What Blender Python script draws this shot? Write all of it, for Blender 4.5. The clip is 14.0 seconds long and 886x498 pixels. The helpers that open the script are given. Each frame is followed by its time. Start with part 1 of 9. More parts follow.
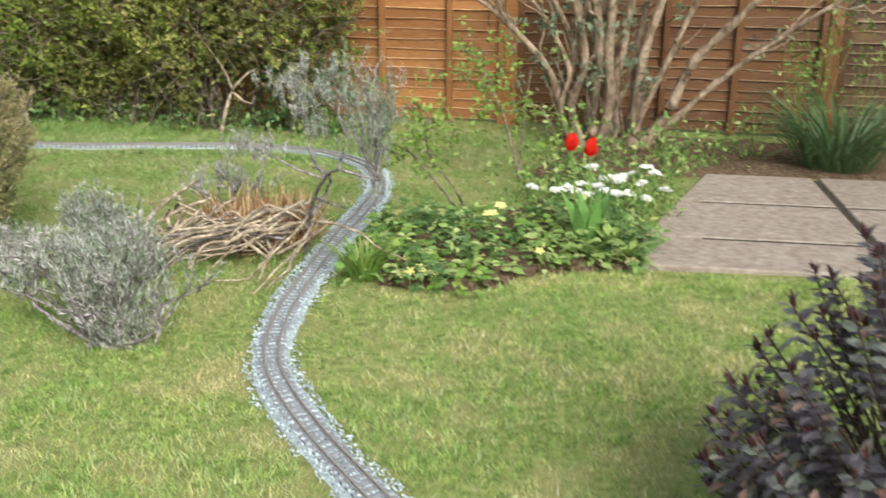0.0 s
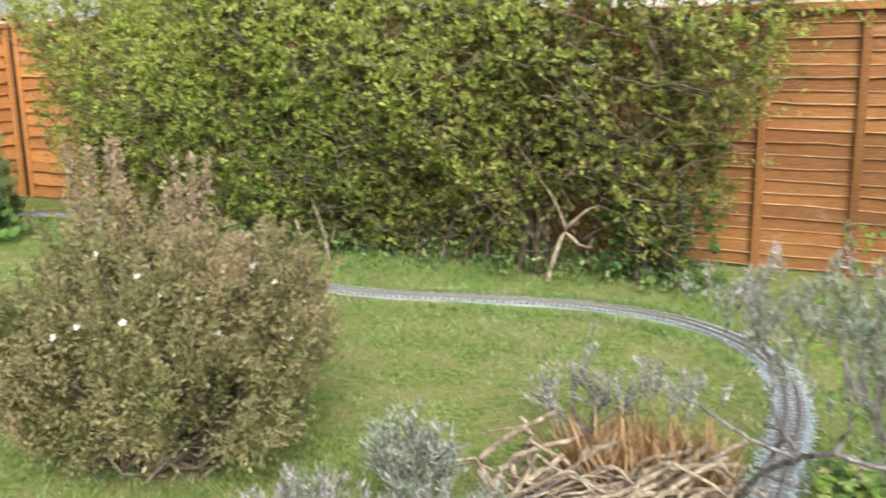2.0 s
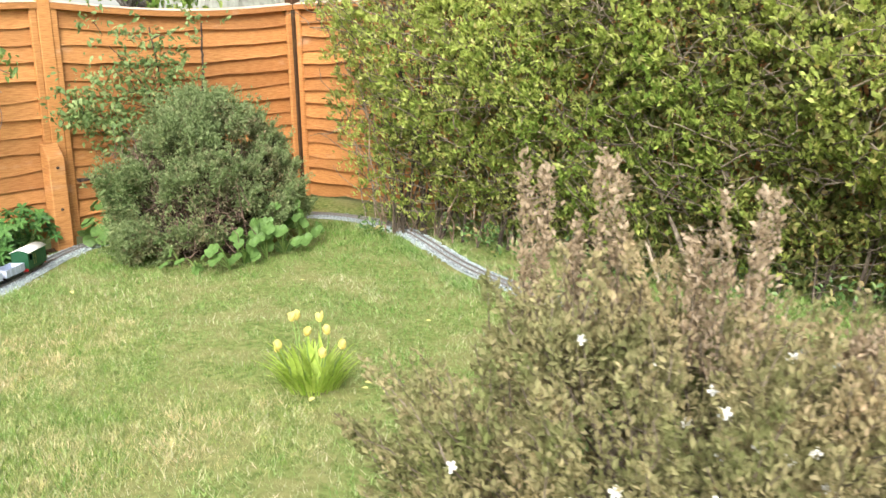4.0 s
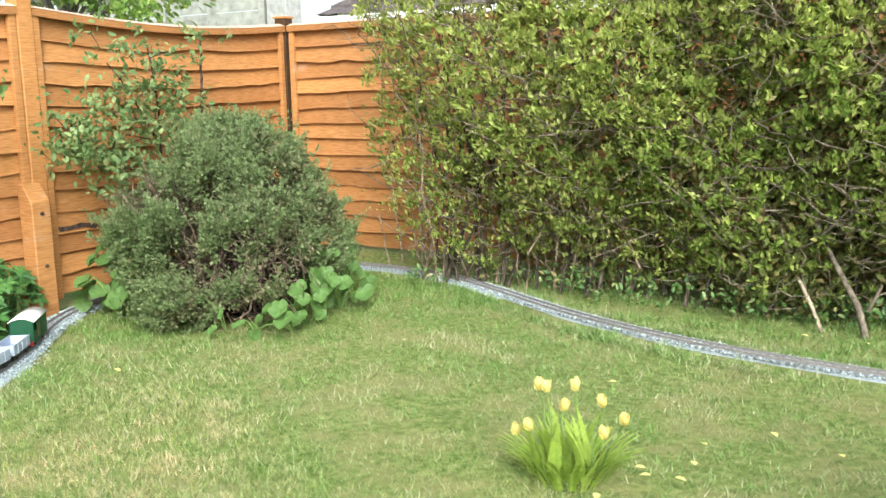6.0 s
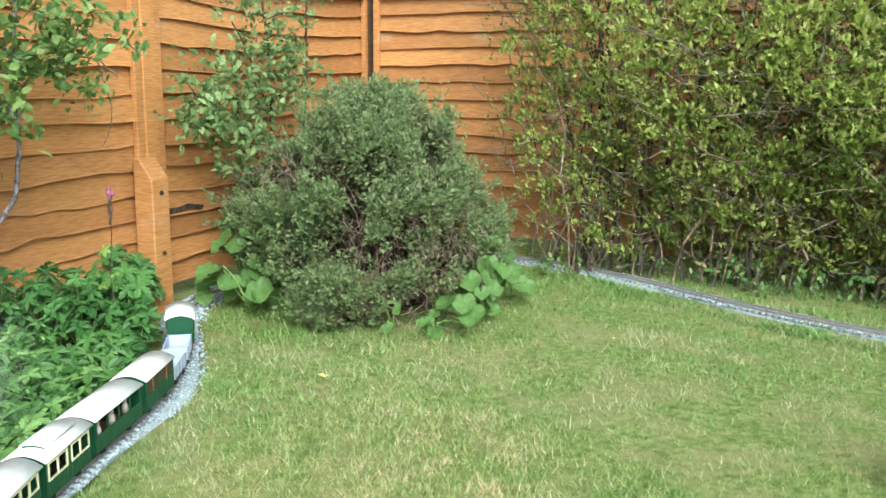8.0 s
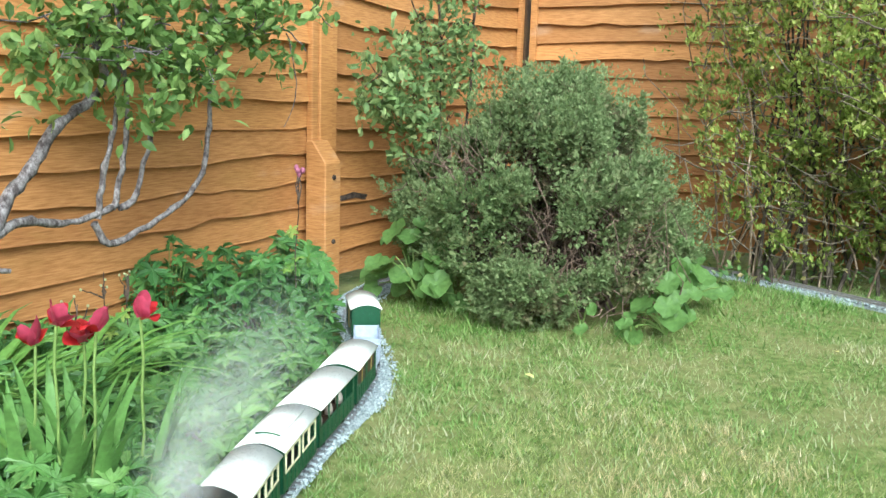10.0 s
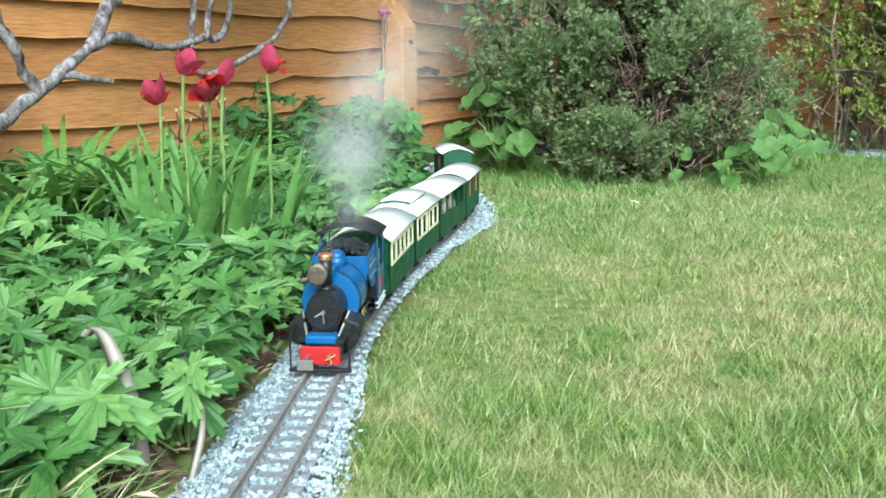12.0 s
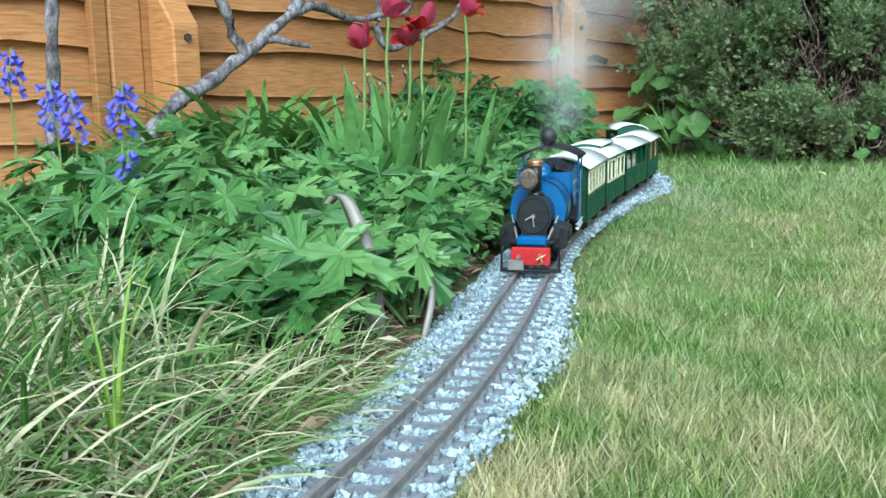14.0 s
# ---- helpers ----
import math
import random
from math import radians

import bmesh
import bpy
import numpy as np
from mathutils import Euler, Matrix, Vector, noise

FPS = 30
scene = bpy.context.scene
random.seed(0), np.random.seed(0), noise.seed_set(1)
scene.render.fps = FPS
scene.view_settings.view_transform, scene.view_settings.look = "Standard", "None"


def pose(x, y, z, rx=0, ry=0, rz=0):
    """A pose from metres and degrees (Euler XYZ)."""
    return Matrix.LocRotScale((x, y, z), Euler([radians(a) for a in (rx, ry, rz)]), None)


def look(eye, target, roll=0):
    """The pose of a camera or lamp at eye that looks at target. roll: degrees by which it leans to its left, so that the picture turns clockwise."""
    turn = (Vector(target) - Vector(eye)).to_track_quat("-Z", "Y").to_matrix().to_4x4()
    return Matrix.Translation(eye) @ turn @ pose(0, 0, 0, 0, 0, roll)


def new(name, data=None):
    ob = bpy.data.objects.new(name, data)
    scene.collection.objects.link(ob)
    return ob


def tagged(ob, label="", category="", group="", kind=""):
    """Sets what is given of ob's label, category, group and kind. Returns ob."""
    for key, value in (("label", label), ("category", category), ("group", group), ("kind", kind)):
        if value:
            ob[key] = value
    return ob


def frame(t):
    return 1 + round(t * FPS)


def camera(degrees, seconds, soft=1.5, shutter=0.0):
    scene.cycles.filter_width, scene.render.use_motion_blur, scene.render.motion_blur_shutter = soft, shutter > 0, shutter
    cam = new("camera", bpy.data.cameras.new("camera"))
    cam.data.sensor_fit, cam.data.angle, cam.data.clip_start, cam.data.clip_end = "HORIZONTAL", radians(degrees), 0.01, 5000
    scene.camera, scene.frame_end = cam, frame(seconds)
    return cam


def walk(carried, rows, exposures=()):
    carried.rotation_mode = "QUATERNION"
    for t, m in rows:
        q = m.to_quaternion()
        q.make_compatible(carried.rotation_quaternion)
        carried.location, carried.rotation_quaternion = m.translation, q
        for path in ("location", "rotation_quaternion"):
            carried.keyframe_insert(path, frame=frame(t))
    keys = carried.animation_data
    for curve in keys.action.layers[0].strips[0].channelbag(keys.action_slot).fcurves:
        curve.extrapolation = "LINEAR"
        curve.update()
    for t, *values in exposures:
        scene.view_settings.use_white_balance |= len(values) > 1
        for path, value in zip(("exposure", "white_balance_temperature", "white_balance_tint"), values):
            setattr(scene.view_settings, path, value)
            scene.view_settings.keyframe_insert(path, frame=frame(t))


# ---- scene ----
cam = camera(51.2, 14.0, 1.5, 0.2)
PATH = [
    (0, (0.001, 0.015, 1.244), (-0.392, 1.871, 0.611), 0.3),
    (0.5, (-0.134, 0.346, 1.252), (-0.791, 2.132, 0.638), 1.3),
    (1, (-0.366, 0.637, 1.252), (-1.116, 2.392, 0.655), -0.8),
    (1.2, (-0.484, 0.777, 1.267), (-1.276, 2.541, 0.754), -0.5),
    (1.5, (-0.61, 0.93, 1.295), (-1.362, 2.711, 0.783), -1.5),
    (1.7, (-0.697, 1.038, 1.299), (-1.452, 2.83, 0.829), -1.4),
    (2, (-0.878, 1.199, 1.294), (-1.825, 2.905, 0.855), -1.1),
    (2.5, (-1.127, 1.372, 1.283), (-2.255, 2.973, 0.88), -0.4),
    (3, (-1.488, 1.523, 1.281), (-2.596, 3.154, 0.945), 0.8),
    (3.5, (-1.834, 1.608, 1.282), (-3.111, 3.088, 0.861), -1.1),
    (3.7, (-1.99, 1.657, 1.275), (-3.288, 3.109, 0.822), -1.5),
    (5.8, (-3.675, 1.508, 1.096), (-4.671, 3.207, 0.748), 0.2),
    (6, (-3.798, 1.477, 1.079), (-4.794, 3.177, 0.737), -1.1),
    (6.5, (-4.18, 1.422, 1.075), (-5.034, 3.209, 0.798), -0.7),
    (7, (-4.574, 1.362, 1.054), (-5.518, 3.098, 0.751), -2.6),
    (7.5, (-4.834, 1.335, 1.015), (-5.691, 3.109, 0.672), -1.4),
    (8, (-5.076, 1.293, 1.018), (-5.879, 3.087, 0.646), 0.5),
    (8.5, (-5.245, 1.348, 1.022), (-6.173, 3.079, 0.648), 0.3),
    (9, (-5.363, 1.368, 1.005), (-6.343, 3.031, 0.48), 2.6),
    (9.2, (-5.421, 1.366, 0.99), (-6.394, 3.045, 0.508), 2.6),
    (11.3, (-5.719, 1.266, 0.559), (-6.67, 3.003, 0.279), 0.7),
    (11.5, (-5.736, 1.262, 0.518), (-6.667, 3.007, 0.222), 1.8),
    (12, (-5.754, 1.237, 0.431), (-6.76, 2.92, 0.036), -0.4),
    (12.5, (-5.783, 1.217, 0.366), (-6.881, 2.846, -0.01), -0.5),
    (13, (-5.796, 1.18, 0.317), (-6.945, 2.778, -0.037), -2.1),
    (13.5, (-5.796, 1.147, 0.284), (-7.033, 2.684, -0.042), -0.2),
    (14, (-5.793, 1.132, 0.275), (-7.057, 2.644, -0.063), -0.9),
]
EXPOSURE = [(0.0, 0.93, 6560, 5), (1.25, 0.89, 6610, 6), (2.0, 0.97, 6660, 7), (3.0, 1.37, 6760, 9), (6.5, 1.21, 6160, 2), (9.0, 1.07, 5820, -4), (11.5, 1.16, 5640, -5), (12.5, 0.90, 5440, -7), (14.0, 0.72, 5100, -6)]
walk(cam, [(t, look(eye, target, roll)) for t, eye, target, roll in PATH], EXPOSURE)

# ---- light ----
world = bpy.data.worlds.new("overcast_sky")
scene.world = world
world.use_nodes = True
wn, wl = world.node_tree.nodes, world.node_tree.links
wn.clear()
sky = wn.new("ShaderNodeTexSky")
sky.sky_type = "NISHITA"
sky.sun_disc = False
sky.sun_elevation, sky.sun_rotation = radians(38), radians(142)
sky.air_density, sky.dust_density, sky.ozone_density = 1.0, 3.0, 1.0
bg = wn.new("ShaderNodeBackground")
bg.inputs["Strength"].default_value = 0.135
hsv = wn.new("ShaderNodeHueSaturation")
hsv.inputs["Saturation"].default_value = 0.4
wout = wn.new("ShaderNodeOutputWorld")
wl.new(sky.outputs[0], hsv.inputs["Color"])
wl.new(hsv.outputs[0], bg.inputs["Color"])
wl.new(bg.outputs[0], wout.inputs["Surface"])

sun_data = bpy.data.lights.new("sun", "SUN")
sun_data.energy, sun_data.angle, sun_data.color = 1.9, radians(34), (1.0, 0.98, 0.95)
sun = new("sun", sun_data)
SUN_FROM = Vector((math.sin(radians(142)) * math.cos(radians(38)), math.cos(radians(142)) * math.cos(radians(38)), math.sin(radians(38))))
sun.matrix_world = look(SUN_FROM * 30, (0, 0, 0))

# ---- materials ----


def material(name, rough=0.6, metal=0.0, spec=0.5):
    m = bpy.data.materials.new(name)
    m.use_nodes = True
    b = m.node_tree.nodes["Principled BSDF"]
    b.inputs["Roughness"].default_value = rough
    b.inputs["Metallic"].default_value = metal
    b.inputs["Specular IOR Level"].default_value = spec
    return m, m.node_tree.nodes, m.node_tree.links, b


def ramp_of(nodes, links, fac, stops):
    r = nodes.new("ShaderNodeValToRGB")
    el = r.color_ramp.elements
    while len(el) < len(stops):
        el.new(0.5)
    for e, (p, c) in zip(el, stops):
        e.position, e.color = p, (*c, 1)
    links.new(fac, r.inputs[0])
    return r.outputs[0]


def mix_of(nodes, links, fac, a, b, mode="MIX"):
    m = nodes.new("ShaderNodeMix")
    m.data_type, m.blend_type = "RGBA", mode
    for sock, v in ((m.inputs[0], fac), (m.inputs[6], a), (m.inputs[7], b)):
        if isinstance(v, bpy.types.NodeSocket):
            links.new(v, sock)
        elif isinstance(v, (int, float)):
            sock.default_value = v
        else:
            sock.default_value = (*v, 1)
    return m.outputs[2]


def noise_of(nodes, links, scale, detail=4.0, coord="Object", stretch=None, rough=0.55):
    tc = nodes.new("ShaderNodeTexCoord")
    n = nodes.new("ShaderNodeTexNoise")
    n.inputs["Scale"].default_value, n.inputs["Detail"].default_value = scale, detail
    n.inputs["Roughness"].default_value = rough
    vec = tc.outputs[coord]
    if stretch:
        mp = nodes.new("ShaderNodeMapping")
        mp.inputs["Scale"].default_value = stretch
        links.new(vec, mp.inputs[0])
        vec = mp.outputs[0]
    links.new(vec, n.inputs["Vector"])
    return n.outputs["Fac"]


def world_noise(nodes, links, scale, detail=3.0, rough=0.5):
    g = nodes.new("ShaderNodeNewGeometry")
    n = nodes.new("ShaderNodeTexNoise")
    n.inputs["Scale"].default_value, n.inputs["Detail"].default_value = scale, detail
    n.inputs["Roughness"].default_value = rough
    links.new(g.outputs["Position"], n.inputs["Vector"])
    return n.outputs["Fac"]


def bump_of(nodes, links, bsdf, height, strength=0.3, dist=0.002):
    b = nodes.new("ShaderNodeBump")
    b.inputs["Strength"].default_value, b.inputs["Distance"].default_value = strength, dist
    links.new(height, b.inputs["Height"])
    links.new(b.outputs[0], bsdf.inputs["Normal"])


def leaf_mat(name, stops, trans=0.25, rough=0.5, patch=None, spec=0.3):
    """Leaves and blades: colour varies from piece to piece, light passes through in part. patch: a second ramp that
    takes over in large soft patches of the ground."""
    m, n, l, b = material(name, rough, spec=spec)
    g = n.new("ShaderNodeNewGeometry")
    col = ramp_of(n, l, g.outputs["Random Per Island"], stops)
    if patch:
        other = ramp_of(n, l, g.outputs["Random Per Island"], patch[0])
        f = ramp_of(n, l, world_noise(n, l, patch[1], 6.0, 0.68), [(patch[2], (0, 0, 0)), (patch[3], (1, 1, 1))])
        col = mix_of(n, l, f, col, other)
        broad = ramp_of(n, l, world_noise(n, l, patch[1] * 0.28, 3.0), [(0.38, (0.82, 0.92, 0.78)), (0.62, (1.16, 1.06, 1.12))])
        col = mix_of(n, l, 1.0, col, broad, "MULTIPLY")
        tuft = ramp_of(n, l, world_noise(n, l, patch[1] * 5.0, 2.0), [(0.36, (0.70, 0.78, 0.66)), (0.5, (1.0, 1.0, 1.0)), (0.64, (1.22, 1.16, 1.2))])
        col = mix_of(n, l, 1.0, col, tuft, "MULTIPLY")
    fine = ramp_of(n, l, noise_of(n, l, 60.0, 2.0), [(0.3, (0.8, 0.8, 0.8)), (0.7, (1.15, 1.15, 1.15))])
    col = mix_of(n, l, 1.0, col, fine, "MULTIPLY")
    l.new(col, b.inputs["Base Color"])
    t = n.new("ShaderNodeBsdfTranslucent")
    l.new(col, t.inputs["Color"])
    mx = n.new("ShaderNodeMixShader")
    mx.inputs[0].default_value = trans
    l.new(b.outputs[0], mx.inputs[1])
    l.new(t.outputs[0], mx.inputs[2])
    l.new(mx.outputs[0], n["Material Output"].inputs["Surface"])
    return m


def bark_mat(name, dark, light, scale=40.0, rough=0.85):
    """Bark: fine grain, dark cracks and broad lichen-pale and sooty patches."""
    m, n, l, b = material(name, rough, spec=0.25)
    f = noise_of(n, l, scale, 8.0, stretch=(1, 1, 0.5), rough=0.7)
    col = ramp_of(n, l, f, [(0.32, tuple(c * 0.45 for c in dark)), (0.42, dark), (0.66, light)])
    patch = ramp_of(n, l, noise_of(n, l, scale * 0.28, 5.0), [(0.36, (0.55, 0.53, 0.52)), (0.52, (1.0, 1.0, 1.0)), (0.68, (1.25, 1.24, 1.24))])
    col = mix_of(n, l, 1.0, col, patch, "MULTIPLY")
    g = n.new("ShaderNodeNewGeometry")
    v = ramp_of(n, l, g.outputs["Random Per Island"], [(0.0, (0.75, 0.75, 0.75)), (1.0, (1.2, 1.2, 1.2))])
    l.new(mix_of(n, l, 1.0, col, v, "MULTIPLY"), b.inputs["Base Color"])
    bump_of(n, l, b, f, 0.9, 0.005)
    return m


def paint_mat(name, colour, rough=0.4, metal=0.0, wear=0.15, scale=60.0):
    m, n, l, b = material(name, rough, metal)
    f = noise_of(n, l, scale, 6.0)
    lo = tuple(c * (1 - wear) for c in colour)
    hi = tuple(min(1, c * (1 + wear)) for c in colour)
    l.new(ramp_of(n, l, f, [(0.3, lo), (0.7, hi)]), b.inputs["Base Color"])
    r = ramp_of(n, l, noise_of(n, l, scale * 0.4, 3.0), [(0.3, (rough * 0.8,) * 3), (0.7, (min(1, rough * 1.25),) * 3)])
    l.new(r, b.inputs["Roughness"])
    bump_of(n, l, b, f, 0.1, 0.0006)
    return m


def fence_mat(name, stops):
    m, n, l, b = material(name, 0.62, spec=0.3)
    grain = noise_of(n, l, 14.0, 8.0, stretch=(1.2, 1.2, 16))
    col = ramp_of(n, l, grain, stops)
    oi = n.new("ShaderNodeObjectInfo")
    v = ramp_of(n, l, oi.outputs["Random"], [(0.0, (0.78, 0.74, 0.72)), (0.5, (1, 1, 1)), (1.0, (1.18, 1.16, 1.12))])
    col = mix_of(n, l, 1.0, col, v, "MULTIPLY")
    stain = ramp_of(n, l, noise_of(n, l, 3.2, 5.0, coord="Object", stretch=(1, 1, 2.2)), [(0.62, (0, 0, 0)), (0.8, (0.45, 0.45, 0.45))])
    col = mix_of(n, l, stain, col, (0.62, 0.46, 0.34))
    moss = ramp_of(n, l, noise_of(n, l, 2.1, 4.0, stretch=(1, 1, 1.5)), [(0.6, (0, 0, 0)), (0.78, (0.4, 0.4, 0.4))])
    col = mix_of(n, l, moss, col, (0.27, 0.17, 0.045))
    l.new(col, b.inputs["Base Color"])
    bump_of(n, l, b, grain, 0.45, 0.003)
    return m


def ground_mat():
    m, n, l, b = material("turf_soil", 0.95, spec=0.1)
    f = world_noise(n, l, 38.0, 8.0)
    col = ramp_of(n, l, f, [(0.3, (0.09, 0.125, 0.033)), (0.5, (0.16, 0.20, 0.06)), (0.7, (0.27, 0.28, 0.11))])
    p = ramp_of(n, l, world_noise(n, l, 3.6, 6.0, 0.68), [(0.46, (0, 0, 0)), (0.58, (0.6, 0.6, 0.6))])
    col = mix_of(n, l, p, col, (0.25, 0.23, 0.10))
    l.new(col, b.inputs["Base Color"])
    bump_of(n, l, b, f, 0.5, 0.01)
    return m


def soil_mat():
    m, n, l, b = material("garden_soil", 0.95, spec=0.1)
    f = world_noise(n, l, 45.0, 9.0)
    col = ramp_of(n, l, f, [(0.3, (0.055, 0.035, 0.022)), (0.55, (0.14, 0.095, 0.06)), (0.75, (0.25, 0.185, 0.13))])
    l.new(col, b.inputs["Base Color"])
    bump_of(n, l, b, f, 0.8, 0.02)
    return m


def stone_mat(name, stops, scale=30.0, spots=None, low=0.72, relief=0.4):
    m, n, l, b = material(name, 0.85, spec=0.25)
    f = world_noise(n, l, scale, 8.0)
    g = n.new("ShaderNodeNewGeometry")
    col = ramp_of(n, l, f, stops)
    v = ramp_of(n, l, g.outputs["Random Per Island"], [(0.0, (low, low * 1.01, low * 1.05)), (0.6, (1.0, 1.0, 1.0)), (1.0, (1.25, 1.25, 1.22))])
    col = mix_of(n, l, 1.0, col, v, "MULTIPLY")
    if spots:
        w = ramp_of(n, l, world_noise(n, l, spots[0], 4.0), [(0.58, (0, 0, 0)), (0.72, (0.7, 0.7, 0.7))])
        col = mix_of(n, l, w, col, spots[1])
    l.new(col, b.inputs["Base Color"])
    bump_of(n, l, b, f, relief, 0.004)
    return m


M = {}
M["fence"] = fence_mat("stained_fence_wood", [(0.25, (0.28, 0.114, 0.036)), (0.5, (0.43, 0.20, 0.069)), (0.75, (0.56, 0.28, 0.107))])
# older wood, darkened further for the shade behind the bare shrub
M["fence_old_shade"] = fence_mat("aged_shaded_fence_wood", [(0.25, (0.04, 0.021, 0.009)), (0.5, (0.07, 0.035, 0.014)), (0.75, (0.105, 0.053, 0.022))])
M["board_edge"] = fence_mat("pale_board_edge", [(0.25, (0.25, 0.12, 0.048)), (0.5, (0.40, 0.23, 0.11)), (0.75, (0.56, 0.38, 0.22))])
# the same wood with the bare shrub's shade put into its colour
M["fence_shade"] = fence_mat("shaded_fence_wood", [(0.25, (0.085, 0.036, 0.013)), (0.5, (0.13, 0.058, 0.021)), (0.75, (0.18, 0.085, 0.034))])
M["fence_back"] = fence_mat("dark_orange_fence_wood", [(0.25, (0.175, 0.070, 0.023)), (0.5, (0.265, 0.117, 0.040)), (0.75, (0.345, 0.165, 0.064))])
M["old_edge"] = fence_mat("weathered_board_edge", [(0.25, (0.10, 0.06, 0.03)), (0.5, (0.19, 0.12, 0.065)), (0.75, (0.34, 0.24, 0.14))])
M["turf"] = ground_mat()
M["soil"] = soil_mat()
M["joint"] = stone_mat("joint_dirt", [(0.3, (0.03, 0.024, 0.018)), (0.7, (0.075, 0.06, 0.045))], 40.0)
M["ballast"] = stone_mat("ballast_chippings", [(0.2, (0.17, 0.20, 0.215)), (0.42, (0.37, 0.43, 0.455)), (0.6, (0.50, 0.57, 0.60)), (0.8, (0.66, 0.73, 0.75))], 90.0, None, 0.45)
M["bedding"] = stone_mat("ballast_fines", [(0.25, (0.28, 0.315, 0.325)), (0.5, (0.45, 0.505, 0.52)), (0.75, (0.61, 0.68, 0.70))], 160.0)
M["slab"] = stone_mat("paving_concrete", [(0.2, (0.15, 0.115, 0.095)), (0.45, (0.235, 0.19, 0.16)), (0.6, (0.27, 0.225, 0.19)), (0.8, (0.38, 0.32, 0.27))], 26.0, (7.0, (0.34, 0.29, 0.25)), 0.9, 0.08)
M["grass"] = leaf_mat("lawn_grass", [(0.0, (0.177, 0.307, 0.081)), (0.4, (0.242, 0.396, 0.118)), (0.75, (0.335, 0.460, 0.179)), (0.92, (0.465, 0.510, 0.280)), (1.0, (0.586, 0.574, 0.403))], 0.38, 0.7,
                      ([(0.0, (0.279, 0.366, 0.140)), (0.4, (0.381, 0.450, 0.213)), (0.8, (0.502, 0.505, 0.302)), (1.0, (0.632, 0.604, 0.448))], 3.6, 0.45, 0.60), 0.15)
M["near_grass"] = leaf_mat("fine_lawn_grass", [(0.0, (0.11, 0.20, 0.04)), (0.35, (0.24, 0.37, 0.085)), (0.7, (0.39, 0.49, 0.15)), (0.9, (0.56, 0.56, 0.28)), (1.0, (0.84, 0.79, 0.58))], 0.4, 0.65,
                           ([(0.0, (0.39, 0.41, 0.165)), (0.4, (0.54, 0.51, 0.25)), (0.8, (0.68, 0.60, 0.36)), (1.0, (0.82, 0.73, 0.52))], 5.0, 0.43, 0.58), 0.2)
M["worn_grass"] = leaf_mat("worn_lawn_grass", [(0.0, (0.264, 0.410, 0.087)), (0.35, (0.359, 0.508, 0.131)), (0.65, (0.443, 0.562, 0.180)), (0.88, (0.549, 0.572, 0.274)), (1.0, (0.697, 0.648, 0.405))], 0.35, 0.7,
                           ([(0.0, (0.381, 0.454, 0.131)), (0.35, (0.549, 0.572, 0.230)), (0.7, (0.697, 0.626, 0.328)), (1.0, (0.824, 0.724, 0.470))], 3.6, 0.46, 0.60), 0.15)
M["long_grass"] = leaf_mat("long_grass", [(0.0, (0.10, 0.21, 0.035)), (0.6, (0.21, 0.35, 0.08)), (1.0, (0.36, 0.45, 0.17))], 0.3, 0.5)
M["lily_leaf"] = leaf_mat("yellow_green_leaf", [(0.0, (0.26, 0.40, 0.05)), (1.0, (0.48, 0.60, 0.13))], 0.35, 0.5)
M["dry_grass"] = leaf_mat("dry_grass", [(0.0, (0.15, 0.26, 0.06)), (0.3, (0.30, 0.38, 0.17)), (0.55, (0.48, 0.49, 0.27)), (0.8, (0.62, 0.54, 0.32)), (1.0, (0.72, 0.66, 0.46))], 0.25, 0.6)
M["hedge"] = leaf_mat("privet_leaf", [(0.0, (0.180, 0.235, 0.057)), (0.5, (0.300, 0.385, 0.098)), (0.85, (0.420, 0.500, 0.132)), (1.0, (0.500, 0.440, 0.172))], 0.45, 0.85,
                      ([(0.0, (0.130, 0.135, 0.057)), (0.5, (0.210, 0.220, 0.086)), (1.0, (0.360, 0.280, 0.149))], 1.5, 0.50, 0.66), 0.08)
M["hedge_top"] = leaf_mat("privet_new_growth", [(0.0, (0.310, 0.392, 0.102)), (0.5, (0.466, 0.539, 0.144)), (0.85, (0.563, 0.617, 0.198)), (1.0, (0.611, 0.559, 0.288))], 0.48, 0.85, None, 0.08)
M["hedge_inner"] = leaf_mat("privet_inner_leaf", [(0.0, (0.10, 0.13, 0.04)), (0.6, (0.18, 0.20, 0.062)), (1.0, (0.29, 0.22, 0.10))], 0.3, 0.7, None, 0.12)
M["twig"] = bark_mat("hedge_twig", (0.12, 0.095, 0.07), (0.31, 0.26, 0.20))
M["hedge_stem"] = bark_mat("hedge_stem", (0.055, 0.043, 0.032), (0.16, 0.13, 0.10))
M["pale_wood"] = bark_mat("bleached_wood", (0.27, 0.21, 0.15), (0.56, 0.47, 0.36), 60)
M["bare_limb"] = bark_mat("bare_shrub_bark", (0.20, 0.14, 0.095), (0.44, 0.34, 0.245), 35)
M["grey_bark"] = bark_mat("grey_bark", (0.11, 0.09, 0.09), (0.37, 0.34, 0.345), 70)
M["dark_bark"] = bark_mat("dark_bark", (0.05, 0.035, 0.028), (0.14, 0.10, 0.08), 60)
M["straw"] = leaf_mat("cut_dry_stems", [(0.0, (0.17, 0.085, 0.04)), (0.5, (0.38, 0.215, 0.105)), (1.0, (0.70, 0.50, 0.29))], 0.15, 0.7)
